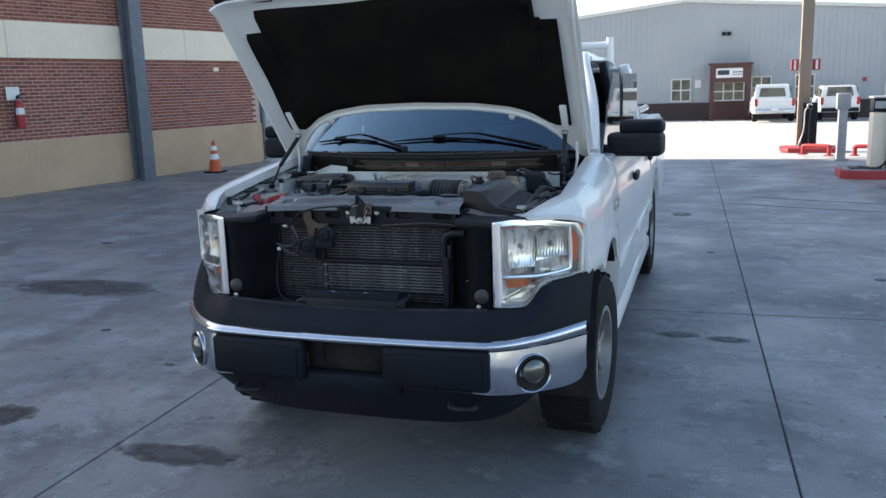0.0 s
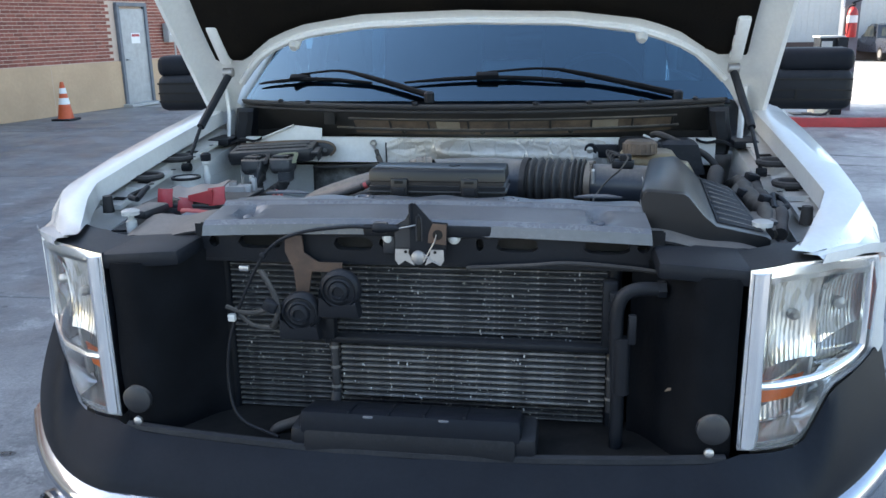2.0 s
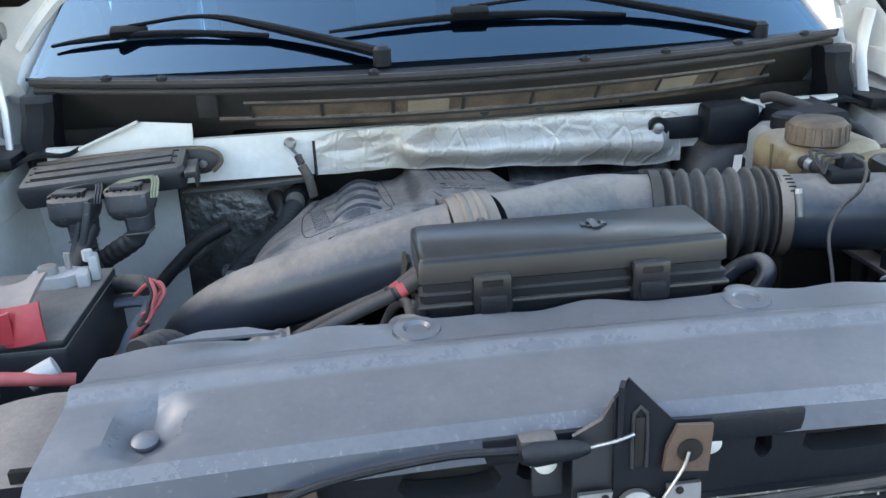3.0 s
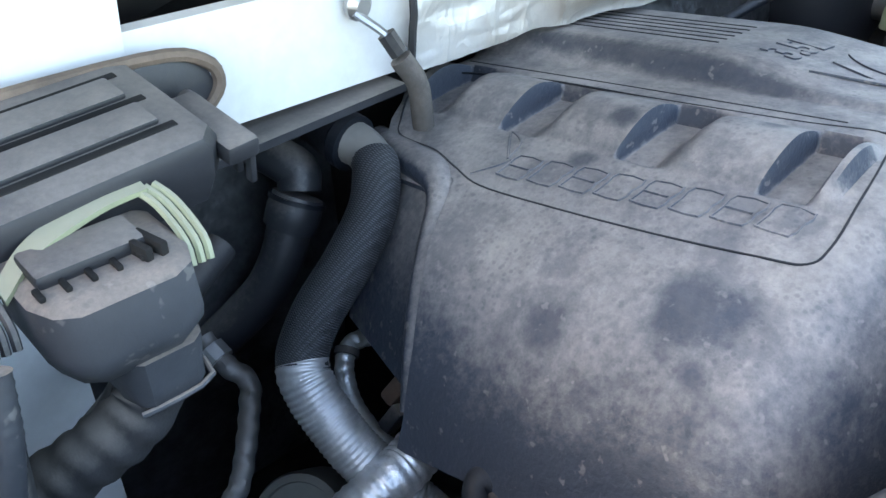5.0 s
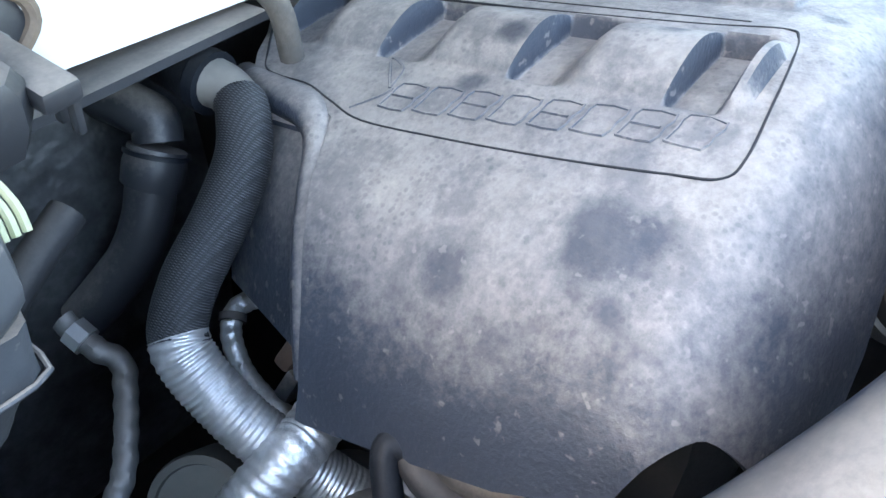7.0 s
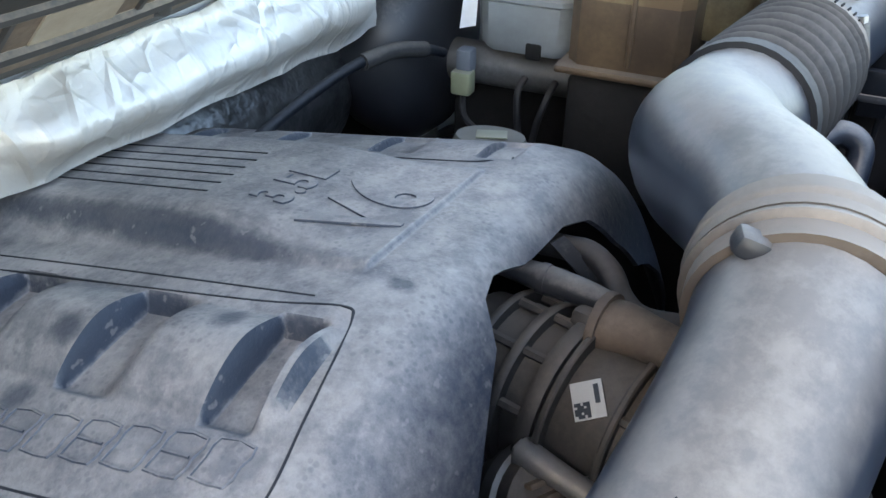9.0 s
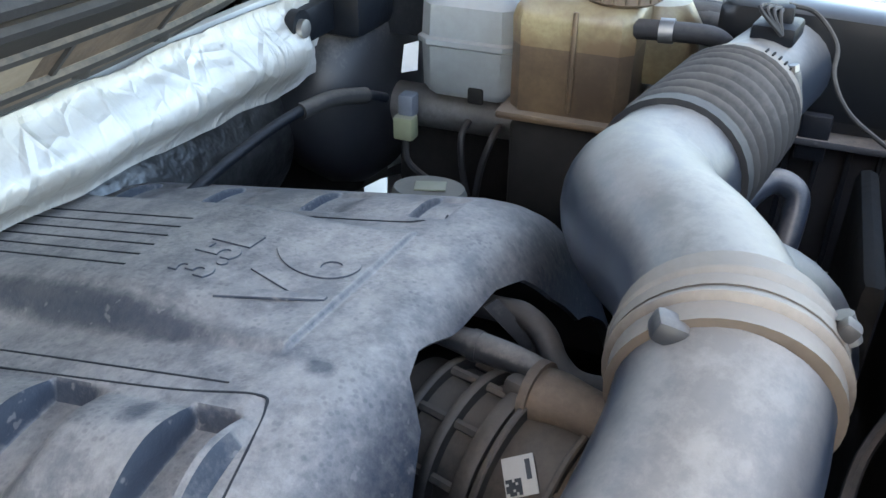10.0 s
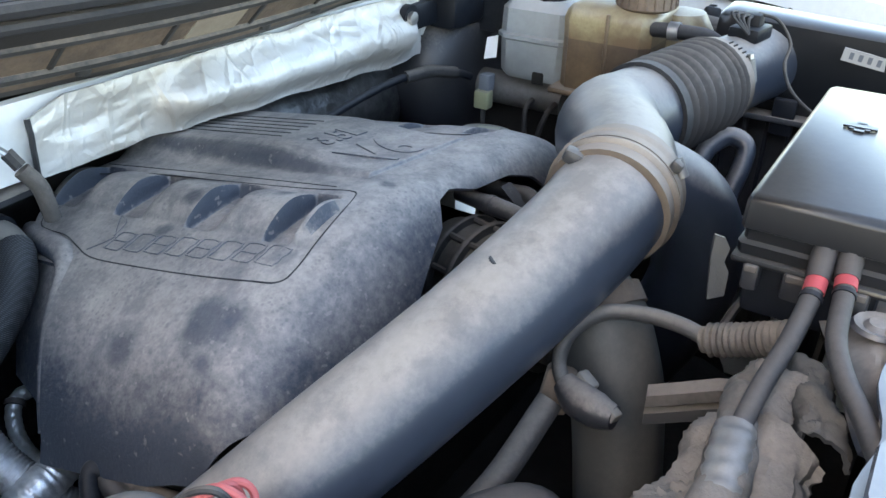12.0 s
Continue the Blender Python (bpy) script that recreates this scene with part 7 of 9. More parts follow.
part("screw_lug", box((-0.052, 0.542, 1.300), (0.010, 0.010, 0.010), 0.003, (30, 0, 0)), "rubber_grey", ring)
bend = part("intake_bend", tube([(-0.032, 0.595, 1.265), (0.03, 0.619, 1.262), (0.085, 0.652, 1.256), (0.13, 0.668, 1.252), (0.165, 0.662, 1.251), (0.195, 0.656, 1.251)], [0.050, 0.052, 0.055, 0.056, 0.055, 0.055], 28, 6), "tube", truck, "dusty plastic intake bend")
part("down_branch", tube([(0.04, 0.62, 1.25), (0.09, 0.565, 1.20), (0.12, 0.55, 1.12), (0.14, 0.58, 1.02), (0.14, 0.62, 0.94)], [0.045, 0.048, 0.048, 0.048, 0.048], 24, 6), "tube", bend)
bel_pts = [(0.195, 0.656, 1.251), (0.25, 0.645, 1.252), (0.31, 0.634, 1.252), (0.345, 0.628, 1.252)]
bel = part("bellows", tube(bel_pts, lambda t: 0.0555 + 0.0055 * math.cos(2 * math.pi * 9 * t) if 0.03 < t < 0.97 else 0.057, 30, 30), "rubber_grey", truck, "ribbed rubber intake bellows")
part("bellows_end", tube([(0.187, 0.6575, 1.251), (0.20, 0.655, 1.251)], 0.060, 30, 1), "rubber", bel)
part("hose_clamp", tube([(0.343, 0.628, 1.252), (0.357, 0.625, 1.252)], 0.0568, 30, 1), "ring", bel, "dust-brown worm-drive hose clamp")
part("clamp_screw", tube([(0.354, 0.584, 1.290), (0.355, 0.577, 1.262)], 0.0062, 12, 1), "alu_dull", bel)
part("screw_head", tube([(0.354, 0.585, 1.296), (0.354, 0.5835, 1.289)], 0.0046, 6, 1), "steel", bel)
for k in range(5):
    a = math.radians(46 + 6.5 * k)
    part("band_slot", box((0.350, 0.6265 - 0.0572 * math.cos(a), 1.252 + 0.0572 * math.sin(a)), (0.009, 0.0016, 0.0016), 0.0, (0, 0, -12)), "dark", bel)
duct = part("air_duct", tube([(0.355, 0.626, 1.252), (0.42, 0.612, 1.252), (0.48, 0.598, 1.252), (0.53, 0.585, 1.252)], 0.050, 28, 4), "tube", truck, "grey plastic air duct with flow sensor")
sens = part("flow_sensor", box((0.425, 0.605, 1.305), (0.05, 0.04, 0.018), 0.004, (0, 0, -8)), "plastic", duct)
part("sensor_plug", box((0.43, 0.605, 1.318), (0.028, 0.024, 0.022), 0.004), "plastic", sens)
part("sensor_wire", tube([(0.43, 0.60, 1.328), (0.433, 0.575, 1.322), (0.415, 0.552, 1.300), (0.39, 0.549, 1.278), (0.367, 0.529, 1.253), (0.347, 0.483, 1.228), (0.33, 0.44, 1.20)], 0.0023, 8), "tape", sens)
for k in range(4):
    part("wire_strand", tube([(0.43, 0.602, 1.325), (0.405 - 0.006 * k, 0.605 + 0.006 * k, 1.325 + 0.003 * k), (0.395, 0.60, 1.308)], 0.002, 6), "rubber", sens)

ab = part("air_box", loft([[Vector(p) for p in r] for r in (
    [(0.50, 0.30, 1.02), (0.73, 0.30, 1.02), (0.73, 0.66, 1.02), (0.50, 0.66, 1.02)],
    [(0.495, 0.28, 1.20), (0.745, 0.28, 1.17), (0.745, 0.68, 1.17), (0.495, 0.68, 1.20)],
    [(0.505, 0.29, 1.212), (0.735, 0.30, 1.18), (0.735, 0.67, 1.18), (0.505, 0.67, 1.212)])]), "dusty", truck, "black plastic air filter box")
part("box_flange", box((0.62, 0.48, 1.195), (0.27, 0.42, 0.014), 0.004, (0, 7, 0)), "dusty", ab)
def lid_ring(y, k):
    """Cross-section of the air box lid at y; k shrinks it at its two ends."""
    f = (y - 0.28) / 0.34
    pts = ((0.458 + 0.028 * f, 1.205), (0.440 + 0.042 * f, 1.292 + 0.004 * f), (0.444 + 0.042 * f, 1.304 + 0.004 * f), (0.454 + 0.040 * f, 1.309 + 0.004 * f), (0.523 + 0.022 * f, 1.304 + 0.013 * f), (0.534 + 0.022 * f, 1.298 + 0.014 * f), (0.566 + 0.018 * f, 1.260 + 0.026 * f), (0.592 + 0.014 * f, 1.238 + 0.026 * f), (0.690 - 0.01 * f, 1.218 + 0.024 * f), (0.700 - 0.01 * f, 1.212 + 0.022 * f), (0.700 - 0.01 * f, 1.192))
    return [Vector((0.57 + (x - 0.57) * k, y, 1.205 + (z - 1.205) * k)) for x, z in pts]


lid = part("air_box_lid", loft([lid_ring(y, k) for y, k in ((0.270, 0.965), (0.274, 0.985), (0.285, 1), (0.40, 1), (0.52, 1), (0.645, 1), (0.658, 0.985), (0.664, 0.95))]), "lid", ab, "smooth black wedge-shaped air box lid")
part("ribbed_panel", sheet(lambda y, v: lid_ring(y, 1)[7].lerp(lid_ring(y, 1)[8], 0.04 + 0.92 * v) + Vector((0, 0, 0.0022)), lin(0.295, 0.64, 10), [0, 0.5, 1], 0.002), "plastic", lid, "dark ribbed panel")
for i in range(8):
    y = 0.315 + i * 0.040
    part("lid_rib", tube([lid_ring(y, 1)[7] + Vector((0.008, 0, 0.001)), lid_ring(y, 1)[8] + Vector((-0.012, 0, 0.002))], 0.0042, 8, 1), "dusty", lid)
part("lid_label", box((0.4630, 0.468, 1.283), (0.002, 0.056, 0.017), rot=(8, -8, 0)), "ltgrey", lid, "pale printed label")
for k in range(4):
    part("label_mark", box((0.4618, 0.452 + 0.011 * k, 1.281 + 0.0015 * k), (0.001, 0.005, 0.009), rot=(8, -8, 0)), "grey", lid)
part("square_label", box((0.4475, 0.318, 1.262), (0.002, 0.024, 0.030), rot=(0, -8, 0)), "ltgrey", lid)
part("side_ledge", box((0.474, 0.47, 1.186), (0.030, 0.37, 0.008), 0.002), "dustier", ab)
for i in range(12):
    part("side_rib", box((0.488, 0.30 + 0.03 * i, 1.10), (0.010, 0.006, 0.15), 0.002), "plastic", ab)
for y in (0.36, 0.55):
    part("lid_clip", box((0.468, y, 1.190), (0.012, 0.03, 0.05), 0.003), "plastic", ab)

# coolant tank, brake fluid, booster
OCT = ((-1, -0.8), (-0.8, -1), (0.8, -1), (1, -0.8), (1, 0.8), (0.8, 1), (-0.8, 1), (-1, 0.8))
ct = part("coolant_tank", loft([[Vector((0.50 + a * w, 0.803 + b * h, z)) for a, b in OCT] for z, w, h in ((1.258, 0.0715, 0.066), (1.285, 0.072, 0.067), (1.296, 0.069, 0.064), (1.303, 0.064, 0.059), (1.308, 0.05, 0.05))]), "coolant", truck, "stained yellowish coolant tank with brown fluid")
part("lower_tank", loft([[Vector((0.50 + a * w, 0.803 + b * h, z)) for a, b in OCT] for z, w, h in ((1.178, 0.066, 0.061), (1.186, 0.071, 0.066), (1.2585, 0.0715, 0.066))]), "coolant_low", ct, "brown stained lower half")
part("tank_flange", box((0.50, 0.803, 1.180), (0.165, 0.152, 0.010), 0.004), "coolant_low", ct)
part("tank_base", box((0.50, 0.803, 1.10), (0.15, 0.13, 0.16), 0.02), "dark", ct)
part("tank_seam", box((0.427, 0.798, 1.245), (0.004, 0.006, 0.11), 0.002), "coolant_low", ct)
part("tank_side", lathe([(0.045, 0), (0.05, 0.01), (0.05, 0.06), (0.035, 0.085), (0, 0.09)], pose(0.558, 0.735, 1.205), 22), "coolant", ct)
tc = part("tank_cap", lathe([(0.036, 0.0), (0.042, 0.004), (0.040, 0.03), (0.034, 0.036), (0, 0.037)], pose(0.475, 0.762, 1.305), 30), "brown", ct, "dusty brown ribbed pressure cap")
for i in range(20):
    a = 2 * math.pi * i / 20
    part("cap_rib", box((0.475 + 0.0415 * math.cos(a), 0.762 + 0.0415 * math.sin(a), 1.322), (0.004, 0.004, 0.024), 0.001, (0, 0, math.degrees(a))), "brown", tc)
part("overflow_hose", tube([(0.448, 0.742, 1.284), (0.444, 0.70, 1.287), (0.453, 0.662, 1.283), (0.478, 0.64, 1.258)], 0.0105, 12), "rubber", ct)
part("spring_clip", tube([(0.4445, 0.715, 1.2865), (0.4445, 0.701, 1.287)], 0.0128, 12, 1), "steel", ct)
br = part("brake_reservoir", loft([[Vector((0.53 + a * w, 0.94 + b * h, z)) for a, b in ((-1, -0.75), (-0.75, -1), (0.75, -1), (1, -0.75), (1, 0.75), (0.75, 1), (-0.75, 1), (-1, 0.75))] for z, w, h in ((1.165, 0.042, 0.052), (1.175, 0.048, 0.058), (1.226, 0.049, 0.060), (1.229, 0.053, 0.064), (1.235, 0.053, 0.064), (1.238, 0.049, 0.060), (1.275, 0.048, 0.058), (1.29, 0.035, 0.045))]), "brakeres", truck, "milky brake fluid reservoir")
part("reservoir_cap", lathe([(0.026, 0), (0.026, 0.022), (0.02, 0.027), (0, 0.027)], pose(0.52, 0.93, 1.287), 22), "plastic", br)
part("reservoir_notch", box((0.481, 0.925, 1.172), (0.006, 0.02, 0.02), 0.003), "dark", br)
part("master_cylinder", tube([(0.53, 0.86, 1.13), (0.53, 1.07, 1.13)], [0.026, 0.028, 0.028], 20, 2), "alu_dull", truck, "grey cast brake master cylinder")
part("warning_tag", prism([(0, 0), (0.02, 0.004), (0.022, 0.04), (0.004, 0.035)], 0.001, pose(0.475, 1.02, 1.19, 90, 0, -70)), "sign", br)
booster = part("brake_booster", lathe([(0.05, 0.0), (0.11, 0.02), (0.135, 0.05), (0.14, 0.08), (0.13, 0.12), (0.10, 0.13), (0, 0.13)], pose(0.55, 1.05, 1.14, -90, 0, 0), 30), "dusty", truck, "round black brake booster")
# panel added to darken the deep gap behind the brake parts
part("splash_shield", sheet(lambda u, v: Vector((0.585 + 0.03 * math.sin(5 * u), 0.66 + 0.40 * u, 1.14 - 0.40 * v)), lin(0, 1, 10), lin(0, 1, 6), 0.004), "dark", truck, "added near-black panel that darkens the gap by the brakes")
pl = part("pressure_plug", box((0.443, 1.0, 1.135), (0.022, 0.026, 0.03), 0.004), "yellowgreen", truck, "pale green wiring plug")
part("plug_nose", box((0.452, 1.0, 1.16), (0.022, 0.02, 0.03), 0.004), "grey", pl)
part("plug_wire", tube([(0.443, 1.0, 1.12), (0.44, 0.995, 1.09), (0.455, 0.97, 1.06)], 0.004, 8), "tape", pl)
part("brake_line", tube([(0.50, 0.90, 1.13), (0.47, 0.90, 1.12), (0.462, 0.91, 1.08), (0.46, 0.92, 1.0)], 0.0045, 8), "rubber", truck)
part("brake_line", tube([(0.50, 0.94, 1.13), (0.475, 0.94, 1.115), (0.47, 0.93, 1.05), (0.48, 0.9, 0.95)], 0.0045, 8), "rubber", truck)
vh = part("vacuum_hose", tube([(0.06, 1.08, 1.150), (0.12, 1.08, 1.166), (0.22, 1.078, 1.180), (0.31, 1.07, 1.188), (0.37, 1.055, 1.188), (0.42, 1.04, 1.177), (0.45, 1.03, 1.165)], 0.0063, 10), "plastic", truck, "black vacuum hose along the firewall")
part("hose_sleeve", tube([(0.32, 1.068, 1.188), (0.37, 1.055, 1.188), (0.42, 1.04, 1.177)], 0.0095, 10), "tape", vh)
brk = part("booster_bracket", box((0.42, 1.10, 1.262), (0.14, 0.022, 0.04), 0.006), "plastic", truck, "black moulded bracket by the firewall")
part("bracket_eye", lathe([(0.019, 0), (0.019, 0.012), (0, 0.012)], pose(0.36, 1.095, 1.268, 90, 0, 0), 16), "plastic", brk)
part("bracket_bolt", lathe([(0.010, 0), (0.010, 0.008), (0, 0.010)], pose(0.357, 1.084, 1.268, 90, 0, 0), 14), "steel", brk)
part("bracket_box", box((0.49, 1.085, 1.27), (0.10, 0.06, 0.075), 0.014), "plastic", brk)
part("column_joint", loft([[Vector((0.60 + a * w, 1.02 + b * w, z)) for a, b in ((-1, -1), (1, -1), (1, 1), (-1, 1))] for z, w in ((1.22, 0.07), (1.30, 0.05), (1.31, 0.03))]), "plastic", brk)
part("heater_hose", tube([(0.53, 1.04, 1.318), (0.549, 1.02, 1.322), (0.61, 1.0, 1.298), (0.675, 0.985, 1.268), (0.705, 0.96, 1.225), (0.70, 0.92, 1.17)], 0.0095, 10), "rubber", truck)

# throttle side of the engine, in front of the cover
MAN = at_axis((-0.017, 0.73, 1.113), (-0.25, -0.97, 0.0)) @ pose(0, 0, 0, 0, 0, 0)      # its z axis runs to the front


def man_pt(deg, r, z):
    """On the manifold's barrel: degrees up from its camera side, radius, distance to the front."""
    a = math.radians(deg)
    d = Vector((-0.97, 0.25, 0.0)) * math.cos(a) + Vector((0, 0, 1)) * math.sin(a)
    return Vector((-0.017, 0.73, 1.113)) + Vector((-0.25, -0.97, 0.0)) * z + d * r


man = part("intake_manifold", lathe([(0.03, -0.06), (0.050, -0.058), (0.053, -0.03), (0.054, 0.028), (0.056, 0.032), (0.056, 0.085), (0.050, 0.092), (0.046, 0.12), (0.03, 0.125)], MAN, 40), "manifold", truck, "dusty brown ribbed intake manifold with a label")
for z, r, w in ((-0.032, 0.062, 0.006), (-0.004, 0.0635, 0.007), (0.022, 0.064, 0.011), (0.033, 0.066, 0.005), (0.074, 0.063, 0.005), (0.098, 0.060, 0.006)):
    part("manifold_rib", lathe([(0.050, z - w / 2), (r - 0.001, z - w / 2), (r, z - w / 4), (r, z + w / 4), (r - 0.001, z + w / 2), (0.050, z + w / 2)], MAN, 40), "manifold", man)
for deg, z0, z1 in ((25, -0.032, 0.022), (62, -0.032, 0.022), (98, -0.032, 0.022), (130, -0.032, 0.022), (118, 0.033, 0.074), (100, 0.074, 0.098), (50, 0.074, 0.098)):
    part("manifold_web", tube([man_pt(deg, 0.0575, z0), man_pt(deg, 0.0575, z1)], 0.0035, 6, 1), "manifold", man)
part("manifold_lug", box(tuple(man_pt(108, 0.062, 0.026)), (0.026, 0.034, 0.018), 0.005, (0, 12, -14)), "manifold", man)
rail = part("manifold_rail", tube([man_pt(8, 0.066, 0.026), man_pt(6, 0.067, 0.06), man_pt(2, 0.066, 0.10)], [0.0095, 0.0085, 0.0085], 14, 3), "alu_dull", man, "pale grey rail along the manifold")
for z in (0.028, 0.098):
    part("rail_foot", box(tuple(man_pt(4, 0.064, z)), (0.018, 0.012, 0.022), 0.004, (0, 0, -14)), "alu_dull", man)
LAB = at_axis(man_pt(52, 0.0568, 0.052), man_pt(52, 1, 0) - man_pt(52, 0, 0)) @ pose(0, 0, 0, 0, 0, 38)
lab = part("part_label", box((0, 0, 0), (0.020, 0.024, 0.001)), "whiteplastic", man, "white printed part label")
lab.matrix_local = LAB
for i in range(5):
    for j in range(5):
        if (i * 7 + j * 5 + i * j) % 3:
            part("label_mark", box((0, 0, 0), (0.0022, 0.0022, 0.0006)), "ink", man).matrix_local = LAB @ pose(-0.008 + i * 0.0019, -0.010 + j * 0.0019, 0.001)
part("label_bar", box((0, 0, 0), (0.003, 0.012, 0.0006)), "ink", man).matrix_local = LAB @ pose(0.006, 0.003, 0.001)
part("quick_coupling", tube([(0.018, 0.79, 1.184), (0.013, 0.763, 1.185), (0.010, 0.742, 1.185), (0.008, 0.713, 1.183), (0.002, 0.693, 1.181), (-0.012, 0.688, 1.172)], [0.008, 0.009, 0.0105, 0.0095, 0.008, 0.008], 12), "dusty", truck, "black quick coupling on a fuel line")
part("coupling_ring", tube([(0.0105, 0.748, 1.185), (0.0100, 0.742, 1.185)], 0.0112, 12, 1), "dusty", truck)
part("breather_hose", tube([(0.07, 0.79, 1.175), (0.066, 0.749, 1.178), (0.063, 0.728, 1.180), (0.054, 0.710, 1.174), (0.040, 0.696, 1.163), (0.032, 0.677, 1.157), (0.033, 0.640, 1.16)], 0.0095, 12), "rubber", truck, "black breather hose beside the manifold")
tp = part("sensor_tube", tube([man_pt(104, 0.064, 0.030), man_pt(104, 0.068, 0.045), man_pt(103, 0.069, 0.062), man_pt(102, 0.069, 0.092)], [0.019, 0.0175, 0.0155, 0.0145], 18, 4), "brown", truck, "dusty brown sensor tube with a bolt")
part("tube_flange", tube([man_pt(104, 0.066, 0.028), man_pt(104, 0.066, 0.034)], 0.0215, 18, 1), "brown", tp)
part("tube_flange", tube([man_pt(102, 0.069, 0.088), man_pt(102, 0.069, 0.093)], 0.0165, 16, 1), "brown", tp)
part("tube_bolt", tube([man_pt(102, 0.069, 0.092), man_pt(102, 0.069, 0.102)], 0.0075, 6, 1), "plastic", tp)
part("sensor_body", lathe([(0.016, 0), (0.02, 0.015), (0.014, 0.03), (0.01, 0.045)], pose(-0.075, 0.675, 1.11, 40, 0, 30), 16), "alu", truck)
THR = at_axis((-0.092, 0.692, 1.086), (-0.45, -0.62, 0.64))
thr = part("throttle_body", lathe([(0.03, -0.05), (0.041, -0.045), (0.043, 0.0), (0.041, 0.008), (0.033, 0.013), (0, 0.015)], THR, 36), "manifold", truck, "dusty round throttle body with cooling fins")
part("throttle_band", lathe([(0.041, -0.022), (0.0465, -0.020), (0.0465, -0.005), (0.041, -0.003)], THR, 36), "alu_dull", thr, "pale grey band")
for k in range(6):
    part("throttle_fin", box((0, 0, 0), (0.066 - 0.008 * abs(k - 2.5), 0.004, 0.010), 0.0015), "brown", thr).matrix_local = THR @ pose(0, -0.025 + 0.010 * k, 0.016, 0, 0, 0)
part("flex_strap", prism([(0, 0), (0.012, 0.0), (0.013, 0.075), (0.002, 0.078)], 0.003, at_axis((0.055, 0.70, 1.135), (-0.7, -0.5, 0.4)) @ pose(0, 0, 0, 0, 0, 40)), "dusty", truck, "flat dusty strap behind the manifold")



def wrapped(pts, r, n=20, steps=26, pitch=150, deep=0.0011, seed=0.0):
    """A tube wound with crinkled foil: spiral ridges and dents."""
    c = curve_pts(pts, steps)
    bm = bmesh.new()
    up, rings, run = None, [], 0.0
    for i, q in enumerate(c):
        d = (c[min(i + 1, len(c) - 1)] - c[max(i - 1, 0)]).normalized()
        up = up or Vector((0, 0, 1))
        side = d.cross(up).normalized()
        up = side.cross(d).normalized()
        run += (q - c[i - 1]).length if i else 0
        row = []
        for s in range(n):
            a = 2 * math.pi * s / n
            v = noise.noise(Vector((run * 60 + seed, math.cos(a) * 1.6, math.sin(a) * 1.6)))
            w = noise.noise(Vector((run * 22 + seed, math.cos(a), math.sin(a))))
            rr = r + deep * math.sin(run * 2 * math.pi * pitch + a + 2.8 * w) + r * (0.045 * v + 0.04 * w)
            row.append(bm.verts.new(q + side * math.cos(a) * rr + up * math.sin(a) * rr))
        rings.append(row)
    for a, b in zip(rings, rings[1:]):
        for s in range(n):
            bm.faces.new((a[s], a[(s + 1) % n], b[(s + 1) % n], b[s]))
    bm.faces.new(rings[0][::-1])
    bm.faces.new(rings[-1])
    return bm


# ---- passenger side: PCM, battery, looms, hoses ----
PCM = pose(-0.605, 1.052, 1.259, 8, -3, 3)
pcm = part("engine_computer", loft([[PCM @ Vector((a * w, b * d, z)) for a, b in ((-1, -0.9), (-0.95, -1), (0.93, -1), (1, -0.8), (1, 0.85), (0.94, 1), (-0.95, 1), (-1, 0.9))] for z, w, d in ((-0.020, 0.128, 0.045), (-0.004, 0.132, 0.049), (0.012, 0.132, 0.049), (0.018, 0.129, 0.046), (0.020, 0.124, 0.041))]), "dusty", truck, "dusty black engine control module")
for y, w in ((-0.028, 0.238), (0.002, 0.240), (0.030, 0.240)):
    part("module_groove", box((0, 0, 0), (w, 0.0055, 0.0022), 0.0008), "dark", pcm).matrix_local = PCM @ pose(-0.002, y, 0.0195)
for y in (-0.014, 0.016):
    part("module_rib", box((0, 0, 0), (0.225, 0.021, 0.004), 0.0018), "dusty", pcm).matrix_local = PCM @ pose(-0.002, y, 0.0215)
part("module_flange", box((0, 0, 0), (0.020, 0.060, 0.012), 0.003), "dusty", pcm).matrix_local = PCM @ pose(0.140, -0.022, 0.004)
for k in range(4):
    part("flange_tooth", box((0, 0, 0), (0.004, 0.006, 0.022), 0.001), "dusty", pcm).matrix_local = PCM @ pose(0.147, -0.045 + 0.012 * k, -0.010)
part("module_bracket", pr(bmesh.new(), [(0, 0), (0.060, 0.002), (0.074, 0.006), (0.083, 0.014), (0.086, 0.024), (0.082, 0.034), (0.072, 0.042), (0.056, 0.045), (0, 0.044)], 0.006, pose(-0.512, 1.094, 1.240, 84, 0, 4), 0.002), "dusty", pcm)
part("bracket_rim", tube([(-0.73, 1.098, 1.277), (-0.60, 1.099, 1.286), (-0.47, 1.098, 1.288), (-0.432, 1.097, 1.279), (-0.424, 1.096, 1.262), (-0.440, 1.095, 1.245)], 0.0042, 8, 4), "brown", pcm)
part("bracket_stud", lathe([(0.0065, 0), (0.0065, 0.009), (0, 0.010)], pose(-0.452, 1.086, 1.263, 90, 0, 0), 12), "alu_dull", pcm)
